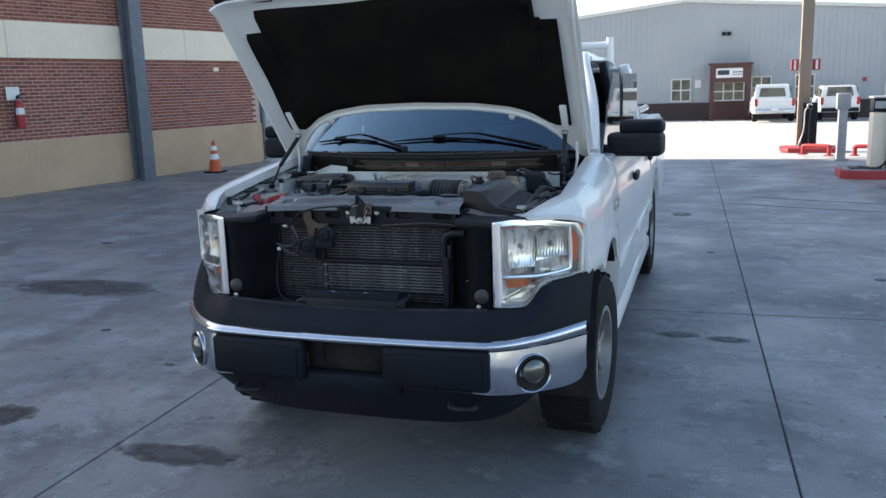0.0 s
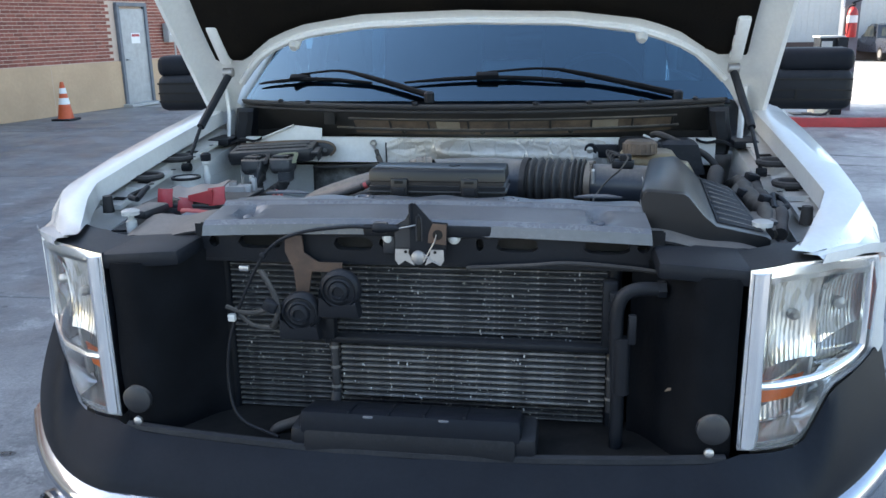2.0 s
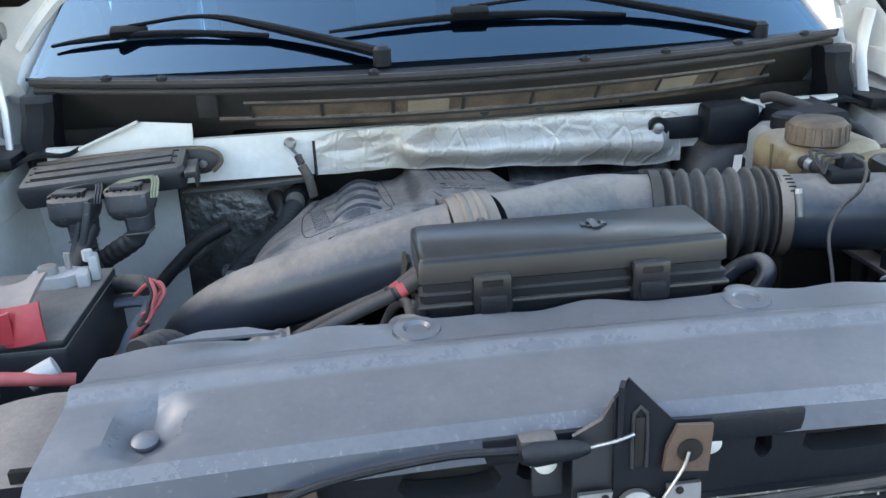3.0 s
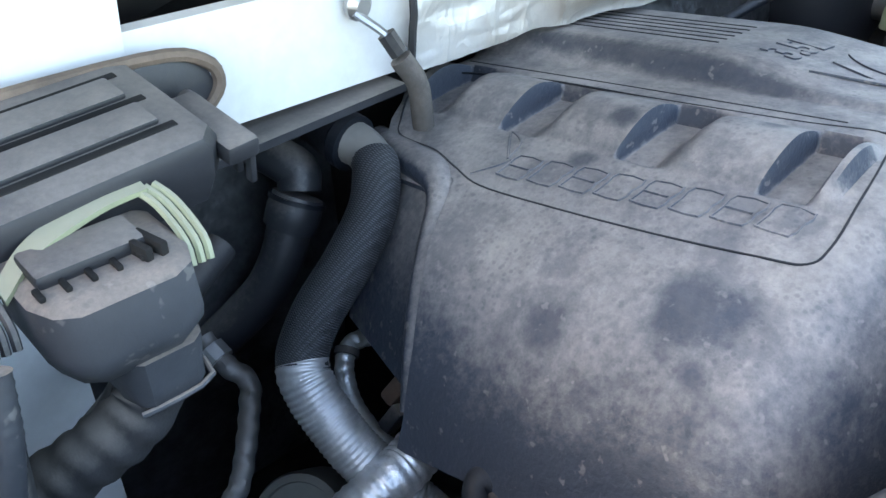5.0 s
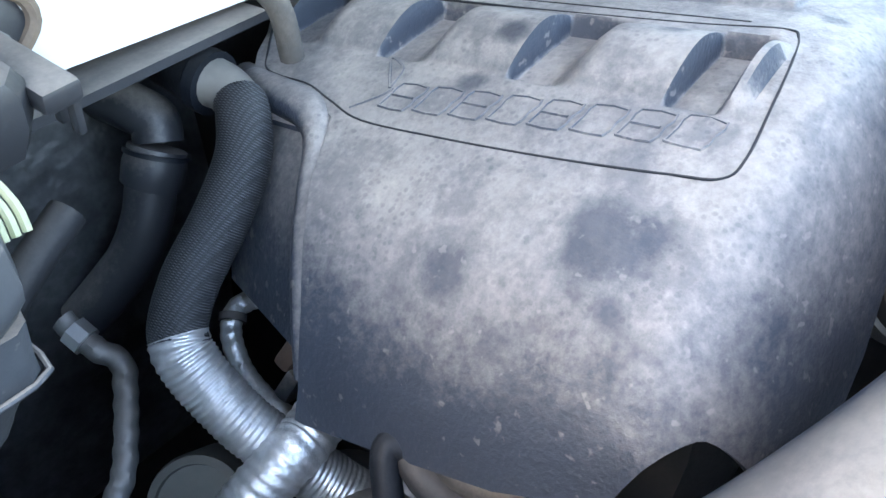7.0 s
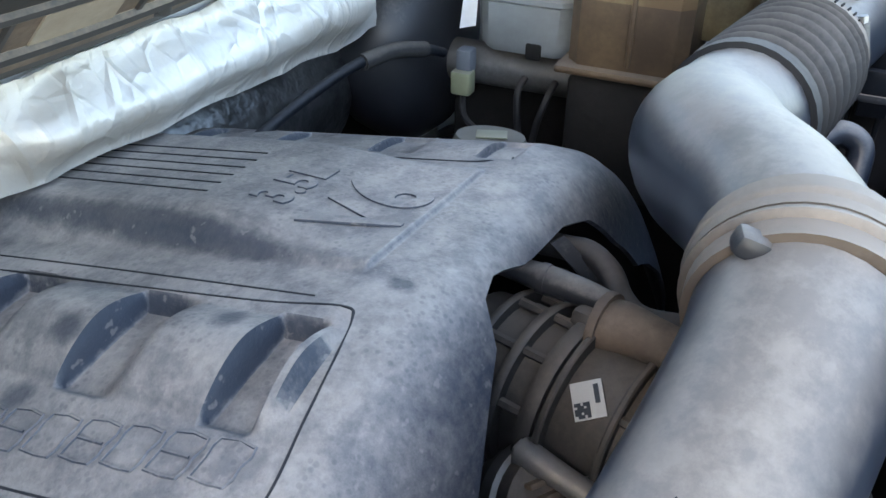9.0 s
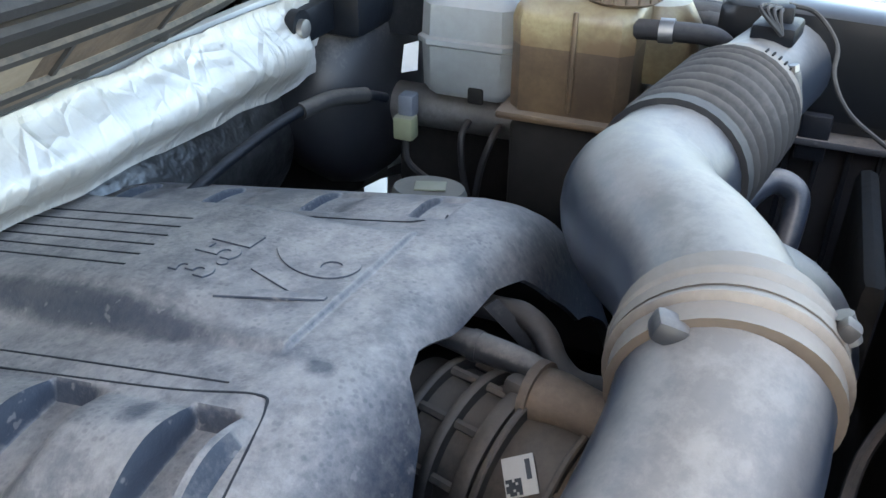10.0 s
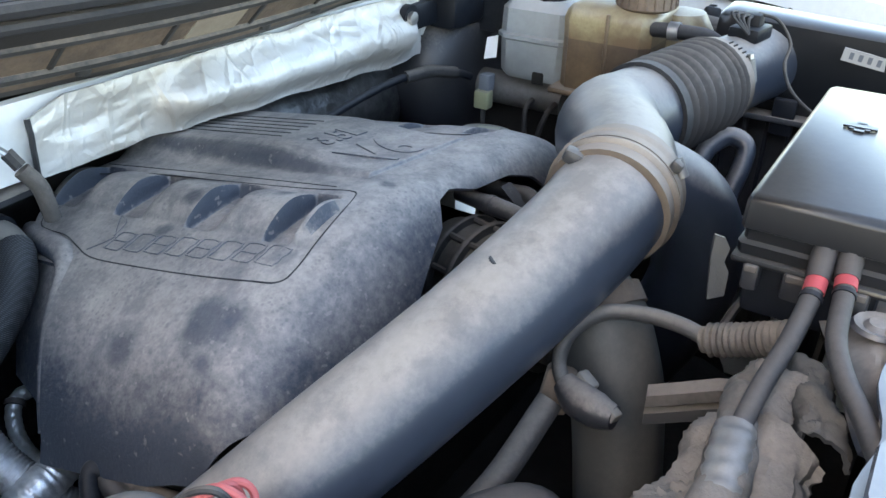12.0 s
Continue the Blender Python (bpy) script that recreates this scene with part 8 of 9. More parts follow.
for k, x in enumerate((-0.645, -0.556)):
    zz = 1.251 + 0.004 * k
    w = 0.036
    ring_ = ((-1, -0.35), (-0.85, -0.8), (-0.6, -1), (0.55, -1), (0.85, -0.8), (1, -0.35), (1, 0.9), (0.9, 1), (-0.9, 1), (-1, 0.9))
    cn = part("module_plug", loft([[Vector((x + a * ww, 0.977 + dy + b * d, z)) for a, b in ring_] for z, ww, d, dy in ((zz, w - 0.004, 0.026, 0.004), (zz - 0.003, w, 0.030, 0.002), (zz - 0.024, w, 0.033, 0), (zz - 0.030, w - 0.001, 0.033, 0), (zz - 0.042, w - 0.006, 0.028, 0.003), (zz - 0.045, w - 0.010, 0.026, 0.004))]), "dustier", truck, "dusty black module plug")
    part("plug_neck", loft([[Vector((x + 0.010 + a * ww, 0.972 + b * d, z)) for a, b in ring_] for z, ww, d in ((zz - 0.040, 0.021, 0.024), (zz - 0.058, 0.0195, 0.023), (zz - 0.066, 0.0195, 0.023), (zz - 0.070, 0.017, 0.02))]), "dustier", cn)
    part("neck_lip", tube([(x - 0.008, 0.950, zz - 0.068), (x + 0.010, 0.948, zz - 0.067), (x + 0.029, 0.951, zz - 0.066), (x + 0.031, 0.975, zz - 0.066)], 0.0016, 8, 2), "dustier", cn)
    part("plug_cap", box((x - 0.004, 0.985, zz + 0.003), (0.050, 0.026, 0.008), 0.003), "dusty", cn)
    for j in range(5):
        part("plug_tooth", box((x - 0.030 + 0.011 * j, 0.968, zz + 0.0015), (0.0030, 0.009, 0.003), 0.001), "dark", cn)
    for j in range(2):
        part("plug_slot", box((x + 0.014 + 0.007 * j, 0.972, zz + 0.003), (0.004, 0.020, 0.007), 0.001, (0, 0, 12)), "dark", cn)
    lev = curve_pts([(x - 0.040, 0.985, zz - 0.004), (x - 0.020, 0.996, zz + 0.005), (x + 0.012, 1.004, zz + 0.010), (x + 0.036, 1.006, zz + 0.011)], 5)
    bm = bmesh.new()
    loft([[q + Vector((0, dy, dz)) for dy, dz in ((-0.006, -0.001), (0.006, 0.001), (0.006, 0.0035), (-0.006, 0.0015))] for q in lev], True, bm)
    part("lock_lever", bm, "yellowgreen" if k == 1 else "dusty", cn, "pale green lock lever" if k == 1 else "")
    for dx in (0.0, 0.0045, 0.009):
        part("lever_arm", tube([(x + 0.032 + dx, 1.004, zz + 0.011), (x + 0.036 + dx, 0.992, zz + 0.006), (x + 0.037 + dx, 0.972, zz - 0.004), (x + 0.036 + dx, 0.966, zz - 0.014)], 0.0021, 6, 3), "yellowgreen" if k == 1 else "dusty", cn)
    if k == 1:
        part("plug_loom", wrapped([(x + 0.008, 0.972, zz - 0.066), (x + 0.0, 0.969, zz - 0.080), (x - 0.020, 0.972, zz - 0.094), (x - 0.050, 0.982, zz - 0.112), (x - 0.09, 0.99, zz - 0.14)], 0.0165, n=20, steps=22, pitch=75, deep=0.0007, seed=31.0), "tape", cn)
    else:
        part("plug_loom", tube([(x + 0.008, 0.972, zz - 0.066), (x + 0.010, 0.97, zz - 0.10), (x + 0.018, 0.965, zz - 0.15), (x + 0.03, 0.95, zz - 0.20), (x + 0.035, 0.93, zz - 0.26)], lambda t: 0.0185 + 0.001 * math.sin(95 * t), 14, 12), "tape", cn)
part("firewall_hose", tube([(-0.64, 1.07, 1.025), (-0.583, 1.078, 1.028), (-0.529, 1.09, 1.076), (-0.482, 1.10, 1.115), (-0.43, 1.115, 1.138)], 0.012, 10), "rubber", truck, "black hose along the firewall")
part("firewall_line", tube([(-0.60, 1.10, 1.03), (-0.54, 1.11, 1.055), (-0.49, 1.12, 1.085), (-0.45, 1.125, 1.115)], 0.006, 8), "alu_dull", truck)

bat = part("battery", box((-0.65, 0.635, 1.115), (0.25, 0.23, 0.17), 0.008), "dusty", truck, "dusty black battery with red terminal cover")
part("battery_lid", box((-0.65, 0.635, 1.203), (0.245, 0.225, 0.012), 0.004), "dusty", bat)
part("battery_label", box((-0.655, 0.60, 1.2105), (0.10, 0.09, 0.001)), "whiteplastic", bat, "worn pale battery label")
term = part("terminal_clamp", loft([[Vector((-0.590 + 0.030 * a, 0.700 + 0.022 * b, z)) for a, b in ((-1, -0.5), (-0.5, -1), (0.6, -1), (1, -0.6), (1, 0.7), (0.5, 1), (-0.6, 1), (-1, 0.6))] for z in (1.203, 1.218, 1.224)]), "ltgrey", bat, "grey-white battery clamp")
part("clamp_post", lathe([(0.013, 0), (0.012, 0.012), (0.009, 0.013), (0, 0.013)], pose(-0.597, 0.700, 1.222), 16), "alu", term)
part("clamp_ear", box((-0.553, 0.695, 1.214), (0.016, 0.034, 0.026), 0.004, (0, 0, 12)), "ltgrey", term)
part("clamp_ear", box((-0.541, 0.708, 1.226), (0.012, 0.022, 0.034), 0.003, (0, 0, 12)), "ltgrey", term)
part("clamp_bolt", tube([(-0.575, 0.712, 1.222), (-0.574, 0.712, 1.246)], 0.0045, 8, 1), "steel", term)
part("clamp_nut", tube([(-0.546, 0.705, 1.236), (-0.546, 0.705, 1.250)], 0.007, 6, 1), "ltgrey", term)
rc = part("terminal_cover", sheet(lambda u, v: Vector((-0.715 + 0.145 * u, 0.525 + 0.10 * v, 1.236 + 0.010 * u + 0.004 * math.sin(11 * u + 3 * v) - 0.012 * (1 - v) ** 2 - 0.004 * math.sin(5 * u))), lin(0, 1, 16), lin(0, 1, 9), 0.004), "dustsheet", bat, "dusty folded terminal cover with red flaps")
for x, z, w, h, turn in ((-0.706, 1.224, 0.040, 0.046, 0), (-0.653, 1.208, 0.040, 0.034, 3), (-0.570, 1.230, 0.050, 0.044, -10)):
    part("cover_flap", sheet(lambda u, v: pose(x, 0.522, z, -6, turn, turn) @ Vector(((u - 0.5) * w, -0.006 * math.sin(3.1 * u) + 0.008 * v * v, (v - 0.5) * h)), lin(0, 1, 7), lin(0, 1, 6), 0.005), "red", rc, "faded red flap")
part("cover_flap", sheet(lambda u, v: Vector((-0.640 + 0.062 * u, 0.522 - 0.004 * math.sin(3.1 * u), 1.232 + 0.016 * u - (0.012 + 0.026 * u) * v)), lin(0, 1, 7), lin(0, 1, 6), 0.005), "red", rc)
part("battery_cable", tube([(-0.64, 0.48, 1.20), (-0.60, 0.455, 1.205), (-0.54, 0.45, 1.20), (-0.50, 0.46, 1.19)], 0.0075, 10), "redwire", bat)
part("cable_plug", box((-0.60, 0.445, 1.19), (0.05, 0.03, 0.03), 0.008), "grey", bat)
part("plug_end", lathe([(0.012, 0), (0.012, 0.03)], pose(-0.545, 0.455, 1.195, 0, 70, 20), 12), "whiteplastic", bat)
br2 = part("battery_bracket", tube([(-0.53, 0.712, 1.168), (-0.49, 0.710, 1.17), (-0.477, 0.700, 1.17), (-0.476, 0.68, 1.168), (-0.492, 0.64, 1.15), (-0.51, 0.59, 1.10)], 0.011, 8, 4, flat=0.6), "grey", truck, "grey steel battery hold-down")
for k in range(4):
    j = 0.0065 * math.sin(2.1 * k)
    part("red_wire", tube([(-0.545 + 0.012 * k, 0.60, 1.10), (-0.501 + 0.006 * k, 0.631 + j, 1.142), (-0.481 + 0.002 * k, 0.635 - j, 1.161), (-0.466 + j, 0.639, 1.177 + 0.002 * k), (-0.452 - 0.004 * k, 0.643, 1.191 + j), (-0.443 - 0.005 * k, 0.648 + j, 1.206), (-0.450 - 0.005 * k, 0.656, 1.216 + 0.002 * k), (-0.47, 0.668 + 0.003 * k, 1.208), (-0.49, 0.68, 1.19)], 0.0026, 8), "redwire" if k < 3 else "tape", truck, "faded red wire" if k < 3 else "")
part("wire_wrap", tube([(-0.476, 0.6365, 1.166), (-0.470, 0.638, 1.172)], 0.0075, 10, 1), "tape", truck)
part("wire_boot", tube([(-0.55, 0.73, 1.178), (-0.52, 0.725, 1.19), (-0.49, 0.70, 1.20), (-0.475, 0.685, 1.195)], [0.008, 0.012, 0.013, 0.009], 10), "tape", truck)
part("black_corrugated_hose", tube([(-0.45, 0.52, 1.18), (-0.43, 0.56, 1.17), (-0.425, 0.60, 1.13), (-0.44, 0.62, 1.05)], lambda t: 0.02 + 0.0025 * math.sin(70 * t), 14, 14), "rubber", truck)

# plastic-wrapped leads under the module plugs
for k in (1, 2):
    part("wrapped_lead", wrapped([(-0.600 - 0.013 * k, 0.935 + 0.014 * k, 1.245), (-0.606 - 0.013 * k, 0.930 + 0.012 * k, 1.215), (-0.616 - 0.013 * k, 0.925 + 0.010 * k, 1.180), (-0.630 - 0.013 * k, 0.915, 1.13), (-0.650 - 0.013 * k, 0.90, 1.06)], 0.0062, n=12, steps=16, pitch=170, deep=0.0003, seed=20.0 + k), "dustier", truck, "grey plastic-wrapped lead")

# washer neck and small things by the passenger fender
wn_ = part("washer_filler", lathe([(0.032, -0.04), (0.036, 0.03), (0.036, 0.034)], pose(-0.748, 0.735, 1.203), 28), "whiteplastic", truck, "white washer filler neck with a black rim")
part("filler_rim", lathe([(0.036, 0.030), (0.040, 0.031), (0.040, 0.037), (0.034, 0.038), (0.031, 0.030), (0, 0.028)], pose(-0.748, 0.735, 1.203), 28), "plastic", wn_)
part("vapour_valve", lathe([(0.008, 0), (0.010, 0.03), (0.007, 0.035), (0.007, 0.06), (0.012, 0.065), (0.012, 0.085)], pose(-0.720, 0.81, 1.200), 14), "whiteplastic", truck)
part("valve_cap", lathe([(0.014, 0), (0.015, 0.018), (0.010, 0.022), (0, 0.022)], pose(-0.720, 0.81, 1.272), 14), "plastic", truck)
for s in (-1, 1):
    for y, dx in ((0.42, 0.80),):
        part("hood_bumper", tube([(s * dx, y, table(F_TOP, y) - 0.07), (s * dx, y, table(F_TOP, y) - 0.03)], [0.014, 0.011], 12, 1), "rubber", truck)
    part("fender_bracket", box((s * 0.70, 0.42, 1.215), (0.06, 0.10, 0.022), 0.008, (0, 0, s * 8)), "dusty", truck)
    part("lamp_adjuster", tube([(s * 0.74, 0.45, 1.235), (s * 0.75, 0.52, 1.25), (s * 0.77, 0.55, 1.24), (s * 0.775, 0.48, 1.235), (s * 0.74, 0.45, 1.235)], 0.007, 8, 4), "plastic", truck)
    part("fender_plate", prism([(0, 0), (0.09, 0.02), (0.12, 0.12), (0.05, 0.20), (-0.01, 0.1)], 0.004, pose(s * 0.69 - 0.05, 0.32, 1.185)), "plastic", truck)
    for k in range(4):
        part("fender_hole", lathe([(0.007, 0), (0.007, 0.001)], pose(s * 0.79, 0.62 + 0.13 * k, table(F_TOP, 0.62 + 0.13 * k) - 0.0665, 0, 0, 0), 12), "dark", truck)
part("side_loom", tube([(-0.69, 0.70, 1.10), (-0.66, 0.80, 1.13), (-0.64, 0.90, 1.15), (-0.62, 0.97, 1.20)], 0.012, 10), "tape", truck)
for x, r, mat in ((0.725, 0.020, "tape"), (0.755, 0.017, "rubber"), (0.738, 0.014, "loom")):
    part("fender_loom", tube([(x - 0.02, 0.36, 1.20), (x, 0.46, 1.225), (x + 0.004, 0.56, 1.218), (x - 0.006, 0.66, 1.228), (x + 0.006, 0.76, 1.232), (x, 0.84, 1.215), (x - 0.02, 0.92, 1.15)], lambda t: r + 0.0012 * math.sin(60 * t) + 0.002 * math.sin(9 * t + 40 * x), 12, 12), mat, truck, "black taped loom along the fender")
for y, x, z in ((0.50, 0.735, 1.245), (0.62, 0.712, 1.235), (0.74, 0.75, 1.252)):
    part("loom_clip", box((x, y, z), (0.034, 0.026, 0.020), 0.005, (8, 12, 20)), "plastic", truck)
part("power_steering_hose", tube([(0.66, 0.75, 1.20), (0.68, 0.85, 1.24), (0.70, 0.95, 1.22), (0.71, 1.02, 1.15)], 0.02, 12), "rubber", truck)
part("side_loom", tube([(0.68, 0.62, 1.22), (0.72, 0.72, 1.23), (0.73, 0.82, 1.20), (0.72, 0.95, 1.18)], 0.016, 10), "tape", truck)

# hoses beside the cover
h1 = part("braided_hose", tube([(-0.306, 1.098, 1.168), (-0.311, 1.088, 1.163), (-0.325, 1.077, 1.140), (-0.357, 1.067, 1.114), (-0.392, 1.060, 1.090), (-0.414, 1.051, 1.070), (-0.420, 1.042, 1.060)], [0.0172, 0.0182, 0.0188, 0.0190, 0.0190, 0.0188, 0.0184], 20, 8), "braid", truck, "black braided hose with foil sleeve")
part("hose_collar", tube([(-0.307, 1.122, 1.174), (-0.305, 1.110, 1.172), (-0.307, 1.096, 1.167)], [0.0175, 0.0165, 0.0165], 18, 3), "whitegrey", h1)
part("collar_ring", tube([(-0.308, 1.128, 1.174), (-0.307, 1.119, 1.173)], 0.0225, 20, 1), "plastic", h1)
part("collar_back", tube([(-0.300, 1.175, 1.172), (-0.305, 1.150, 1.174), (-0.308, 1.126, 1.174)], 0.0205, 18, 3), "plastic", h1)
part("foil_sleeve", wrapped([(-0.417, 1.047, 1.066), (-0.421, 1.039, 1.057), (-0.420, 1.022, 1.040), (-0.416, 0.998, 1.020), (-0.407, 0.974, 1.000), (-0.393, 0.951, 0.975), (-0.380, 0.925, 0.955)], 0.0190, n=28, steps=44, pitch=230, deep=0.00045), "foil_wrap", h1, "crinkled silver foil sleeve")
h2 = part("foil_hose", wrapped([(-0.384, 0.962, 1.020), (-0.400, 0.960, 1.016), (-0.415, 0.960, 1.013), (-0.438, 0.963, 1.001), (-0.459, 0.970, 0.980), (-0.481, 0.99, 0.945), (-0.51, 1.03, 0.88), (-0.53, 1.08, 0.80)], 0.0186, steps=44, pitch=150, deep=0.0004, seed=7.0), "foil_wrap", truck, "crinkled silver foil hose")
part("hose_end", tube([(-0.335, 0.970, 1.035), (-0.362, 0.965, 1.026), (-0.390, 0.961, 1.018)], 0.0178, 18, 3), "loom", h2)
h3 = part("heater_hose", tube([(-0.352, 1.215, 1.160), (-0.346, 1.190, 1.156), (-0.340, 1.172, 1.151), (-0.334, 1.158, 1.143), (-0.338, 1.152, 1.130)], 0.0175, 18), "dusty", truck, "black elbow heater hose")
part("elbow_collar", tube([(-0.340, 1.151, 1.127), (-0.346, 1.150, 1.116), (-0.352, 1.150, 1.103)], [0.0205, 0.0225, 0.0215], 22, 2), "dusty", h3)
part("collar_lip", tube([(-0.341, 1.1508, 1.125), (-0.3425, 1.1505, 1.122)], 0.0235, 22, 1), "plastic", h3)
part("lower_hose", tube([(-0.351, 1.150, 1.106), (-0.363, 1.147, 1.081), (-0.378, 1.150, 1.056), (-0.396, 1.158, 1.035), (-0.42, 1.17, 1.01)], 0.0180, 18), "dusty", h3)
gl_ = part("wrapped_line", wrapped([(-0.447, 1.135, 1.050), (-0.443, 1.112, 1.036), (-0.435, 1.097, 1.025), (-0.443, 1.086, 1.010), (-0.459, 1.071, 0.989), (-0.478, 1.057, 0.970), (-0.508, 1.050, 0.953), (-0.55, 1.05, 0.92)], 0.0082, n=12, steps=20, pitch=70, deep=0.0005, seed=3.0), "alu_dull", truck, "dull grey wrapped coolant line")
part("line_nut", tube([(-0.444, 1.116, 1.039), (-0.446, 1.127, 1.045)], 0.011, 8, 1), "steel", gl_)
sp = part("small_pipe", wrapped([(-0.320, 1.080, 1.016), (-0.336, 1.083, 1.019), (-0.348, 1.083, 1.019), (-0.358, 1.078, 1.013), (-0.366, 1.068, 1.005), (-0.373, 1.050, 0.994), (-0.376, 1.022, 0.985), (-0.372, 0.99, 0.975)], 0.0078, n=12, steps=16, pitch=120, deep=0.0003, seed=5.0), "foil_wrap", truck, "thin silver-wrapped metal pipe")
part("pipe_ring", tube([(-0.352, 1.082, 1.0175), (-0.356, 1.079, 1.0145)], 0.0105, 12, 1), "rubber", sp)
con = part("sensor_connector", box((-0.347, 1.022, 1.016), (0.015, 0.015, 0.036), 0.004, (25, 25, 10)), "rust", truck, "dusty reddish sensor connector")
part("connector_tail", box((-0.362, 1.014, 0.996), (0.014, 0.013, 0.026), 0.003, (20, 25, 0)), "dusty", con)
part("paper_scrap", prism([(0, 0), (0.020, 0.003), (0.012, 0.013), (0.008, 0.012)], 0.001, pose(-0.545, 1.075, 0.93, 60, 0, -35)), "whiteplastic", truck)
dc = part("canister", lathe([(0.038, -0.07), (0.038, 0), (0.036, 0.006), (0.030, 0.008), (0.029, 0.004), (0.0, 0.004)], pose(-0.436, 1.045, 0.912, 25, -38, 0), 30), "greencap", truck, "grimy round metal canister")
part("canister_rib", box((-0.448, 1.035, 0.922), (0.005, 0.052, 0.005), 0.002, (25, -38, 10)), "greencap", dc)
part("lifting_loop", tube([(-0.413, 0.878, 1.036), (-0.402, 0.890, 1.055), (-0.395, 0.890, 1.061), (-0.391, 0.877, 1.054), (-0.392, 0.856, 1.040), (-0.402, 0.850, 1.026), (-0.411, 0.862, 1.025), (-0.413, 0.878, 1.036)], 0.0088, 12, 6), "plastic", truck, "black steel lifting loop")
part("side_pipe", tube([(-0.36, 0.90, 1.05), (-0.387, 0.861, 1.058), (-0.379, 0.831, 1.048), (-0.364, 0.803, 1.041), (-0.345, 0.775, 1.038)], 0.0075, 10), "loom", truck)
part("pipe_clip", tube([(-0.373, 0.818, 1.045), (-0.368, 0.810, 1.043)], 0.0105, 10, 1), "plastic", truck)
part("side_pipe", tube([(-0.37, 0.91, 1.06), (-0.394, 0.872, 1.052), (-0.392, 0.842, 1.035), (-0.385, 0.813, 1.022), (-0.37, 0.78, 1.015)], 0.011, 10), "rubber", truck)
part("foil_tail", tube([(-0.36, 0.93, 0.955), (-0.34, 0.88, 0.94)], 0.017, 14, 1), "foil_wrap", truck)

# ---- power box over the fan shroud, cables, front of the engine ----
fs = part("fan_shroud", sheet(lambda x, v: Vector((x, 0.355 + (0.05 if x > -0.13 else 0.05 - 0.35 * (-0.13 - x)) * v, 1.268 - 0.02 * v - 0.02 * (x / 0.45) ** 2 + 0.003 * math.sin(60 * x) * (v > 0.3))), lin(-0.26, 0.46, 90), lin(0, 1, 10), 0.004), "tube", truck, "dusty grey ribbed fan shroud")
for x in (-0.153, 0.181):
    part("shroud_pin", lathe([(0.018, 0), (0.016, 0.003), (0.010, 0.001), (0.007, 0.004), (0, 0.004)], pose(x, 0.368, 1.2635), 18), "tube", fs)
part("shroud_back", box((0.0, 0.44, 0.96), (0.86, 0.02, 0.36), 0.01), "dark", fs)
BX, BY = 0.012, 0.417
# added dark sheet: paints the black gap below the shroud's rear edge
part("shroud_drop", sheet(lambda x, v: Vector((x, 0.402 + 0.01 * v, 1.243 - 0.22 * v - 0.02 * (x / 0.45) ** 2)), lin(-0.10, 0.46, 20), lin(0, 1, 4), 0.004), "dark", fs)
pb = part("power_box", box((BX, BY, 1.262), (0.285, 0.088, 0.060), 0.006), "plastic", truck, "black power distribution box with lid")
pl_ = part("box_lid", loft([[Vector((BX + a * w, BY + b * d, z)) for a, b in ((-1, -0.94), (-0.97, -1), (0.97, -1), (1, -0.94), (1, 0.94), (0.97, 1), (-0.97, 1), (-1, 0.94))] for z, w, d in ((1.283, 0.150, 0.051), (1.291, 0.151, 0.052), (1.293, 0.147, 0.049), (1.301, 0.147, 0.049), (1.303, 0.151, 0.052), (1.322, 0.150, 0.0512), (1.3262, 0.1485, 0.0498), (1.3285, 0.1455, 0.0468))]), "lid", pb, "smooth black lid with a small raised mark")
part("lid_rim", box((BX, BY, 1.279), (0.308, 0.108, 0.006), 0.003), "lid", pb)
part("lid_mark", bx(bx(box((0.045, 0.424, 1.3295), (0.016, 0.016, 0.0016)), (0.045, 0.424, 1.3295), (0.026, 0.008, 0.0016)), (0.045, 0.424, 1.3300), (0.008, 0.026, 0.0016)), "lid", pl_)
for x in (-0.070, 0.085):
    cl = part("lid_clip", box((x, BY - 0.054, 1.290), (0.038, 0.012, 0.040), 0.004), "lid", pb)
    part("clip_tab", box((x, BY - 0.061, 1.281), (0.026, 0.006, 0.018), 0.002), "plastic", cl)
    part("clip_notch", box((x, BY - 0.0605, 1.302), (0.020, 0.003, 0.006), 0.001), "dark", cl)
for y, w in ((0.385, 0.014), (0.425, 0.018), (0.455, 0.012)):
    part("side_clip", box((BX - 0.149, y, 1.268), (0.012, w, 0.022), 0.003), "dusty", pb)
    part("clip_edge", box((BX - 0.156, y, 1.276), (0.004, w * 0.7, 0.005), 0.001), "loom", pb)
part("side_strip", prism([(0, 0), (0.012, 0.002), (0.015, 0.020), (0.012, 0.028), (0.016, 0.038), (0.013, 0.046), (0.006, 0.049), (0.003, 0.034)], 0.004, pose(-0.149, 0.480, 1.246, 82, -8, -62)), "manifold", pb)
CABLES = (((-0.110, 0.410, 1.300), (-0.125, 0.412, 1.300), (-0.140, 0.412, 1.294), (-0.165, 0.411, 1.279), (-0.203, 0.414, 1.264), (-0.238, 0.420, 1.247), (-0.279, 0.424, 1.226), (-0.33, 0.427, 1.205)),
          ((-0.110, 0.396, 1.300), (-0.125, 0.396, 1.300), (-0.139, 0.396, 1.295), (-0.160, 0.393, 1.285), (-0.196, 0.389, 1.272), (-0.224, 0.378, 1.264), (-0.253, 0.361, 1.258), (-0.295, 0.342, 1.250), (-0.35, 0.335, 1.24), (-0.42, 0.35, 1.215)))
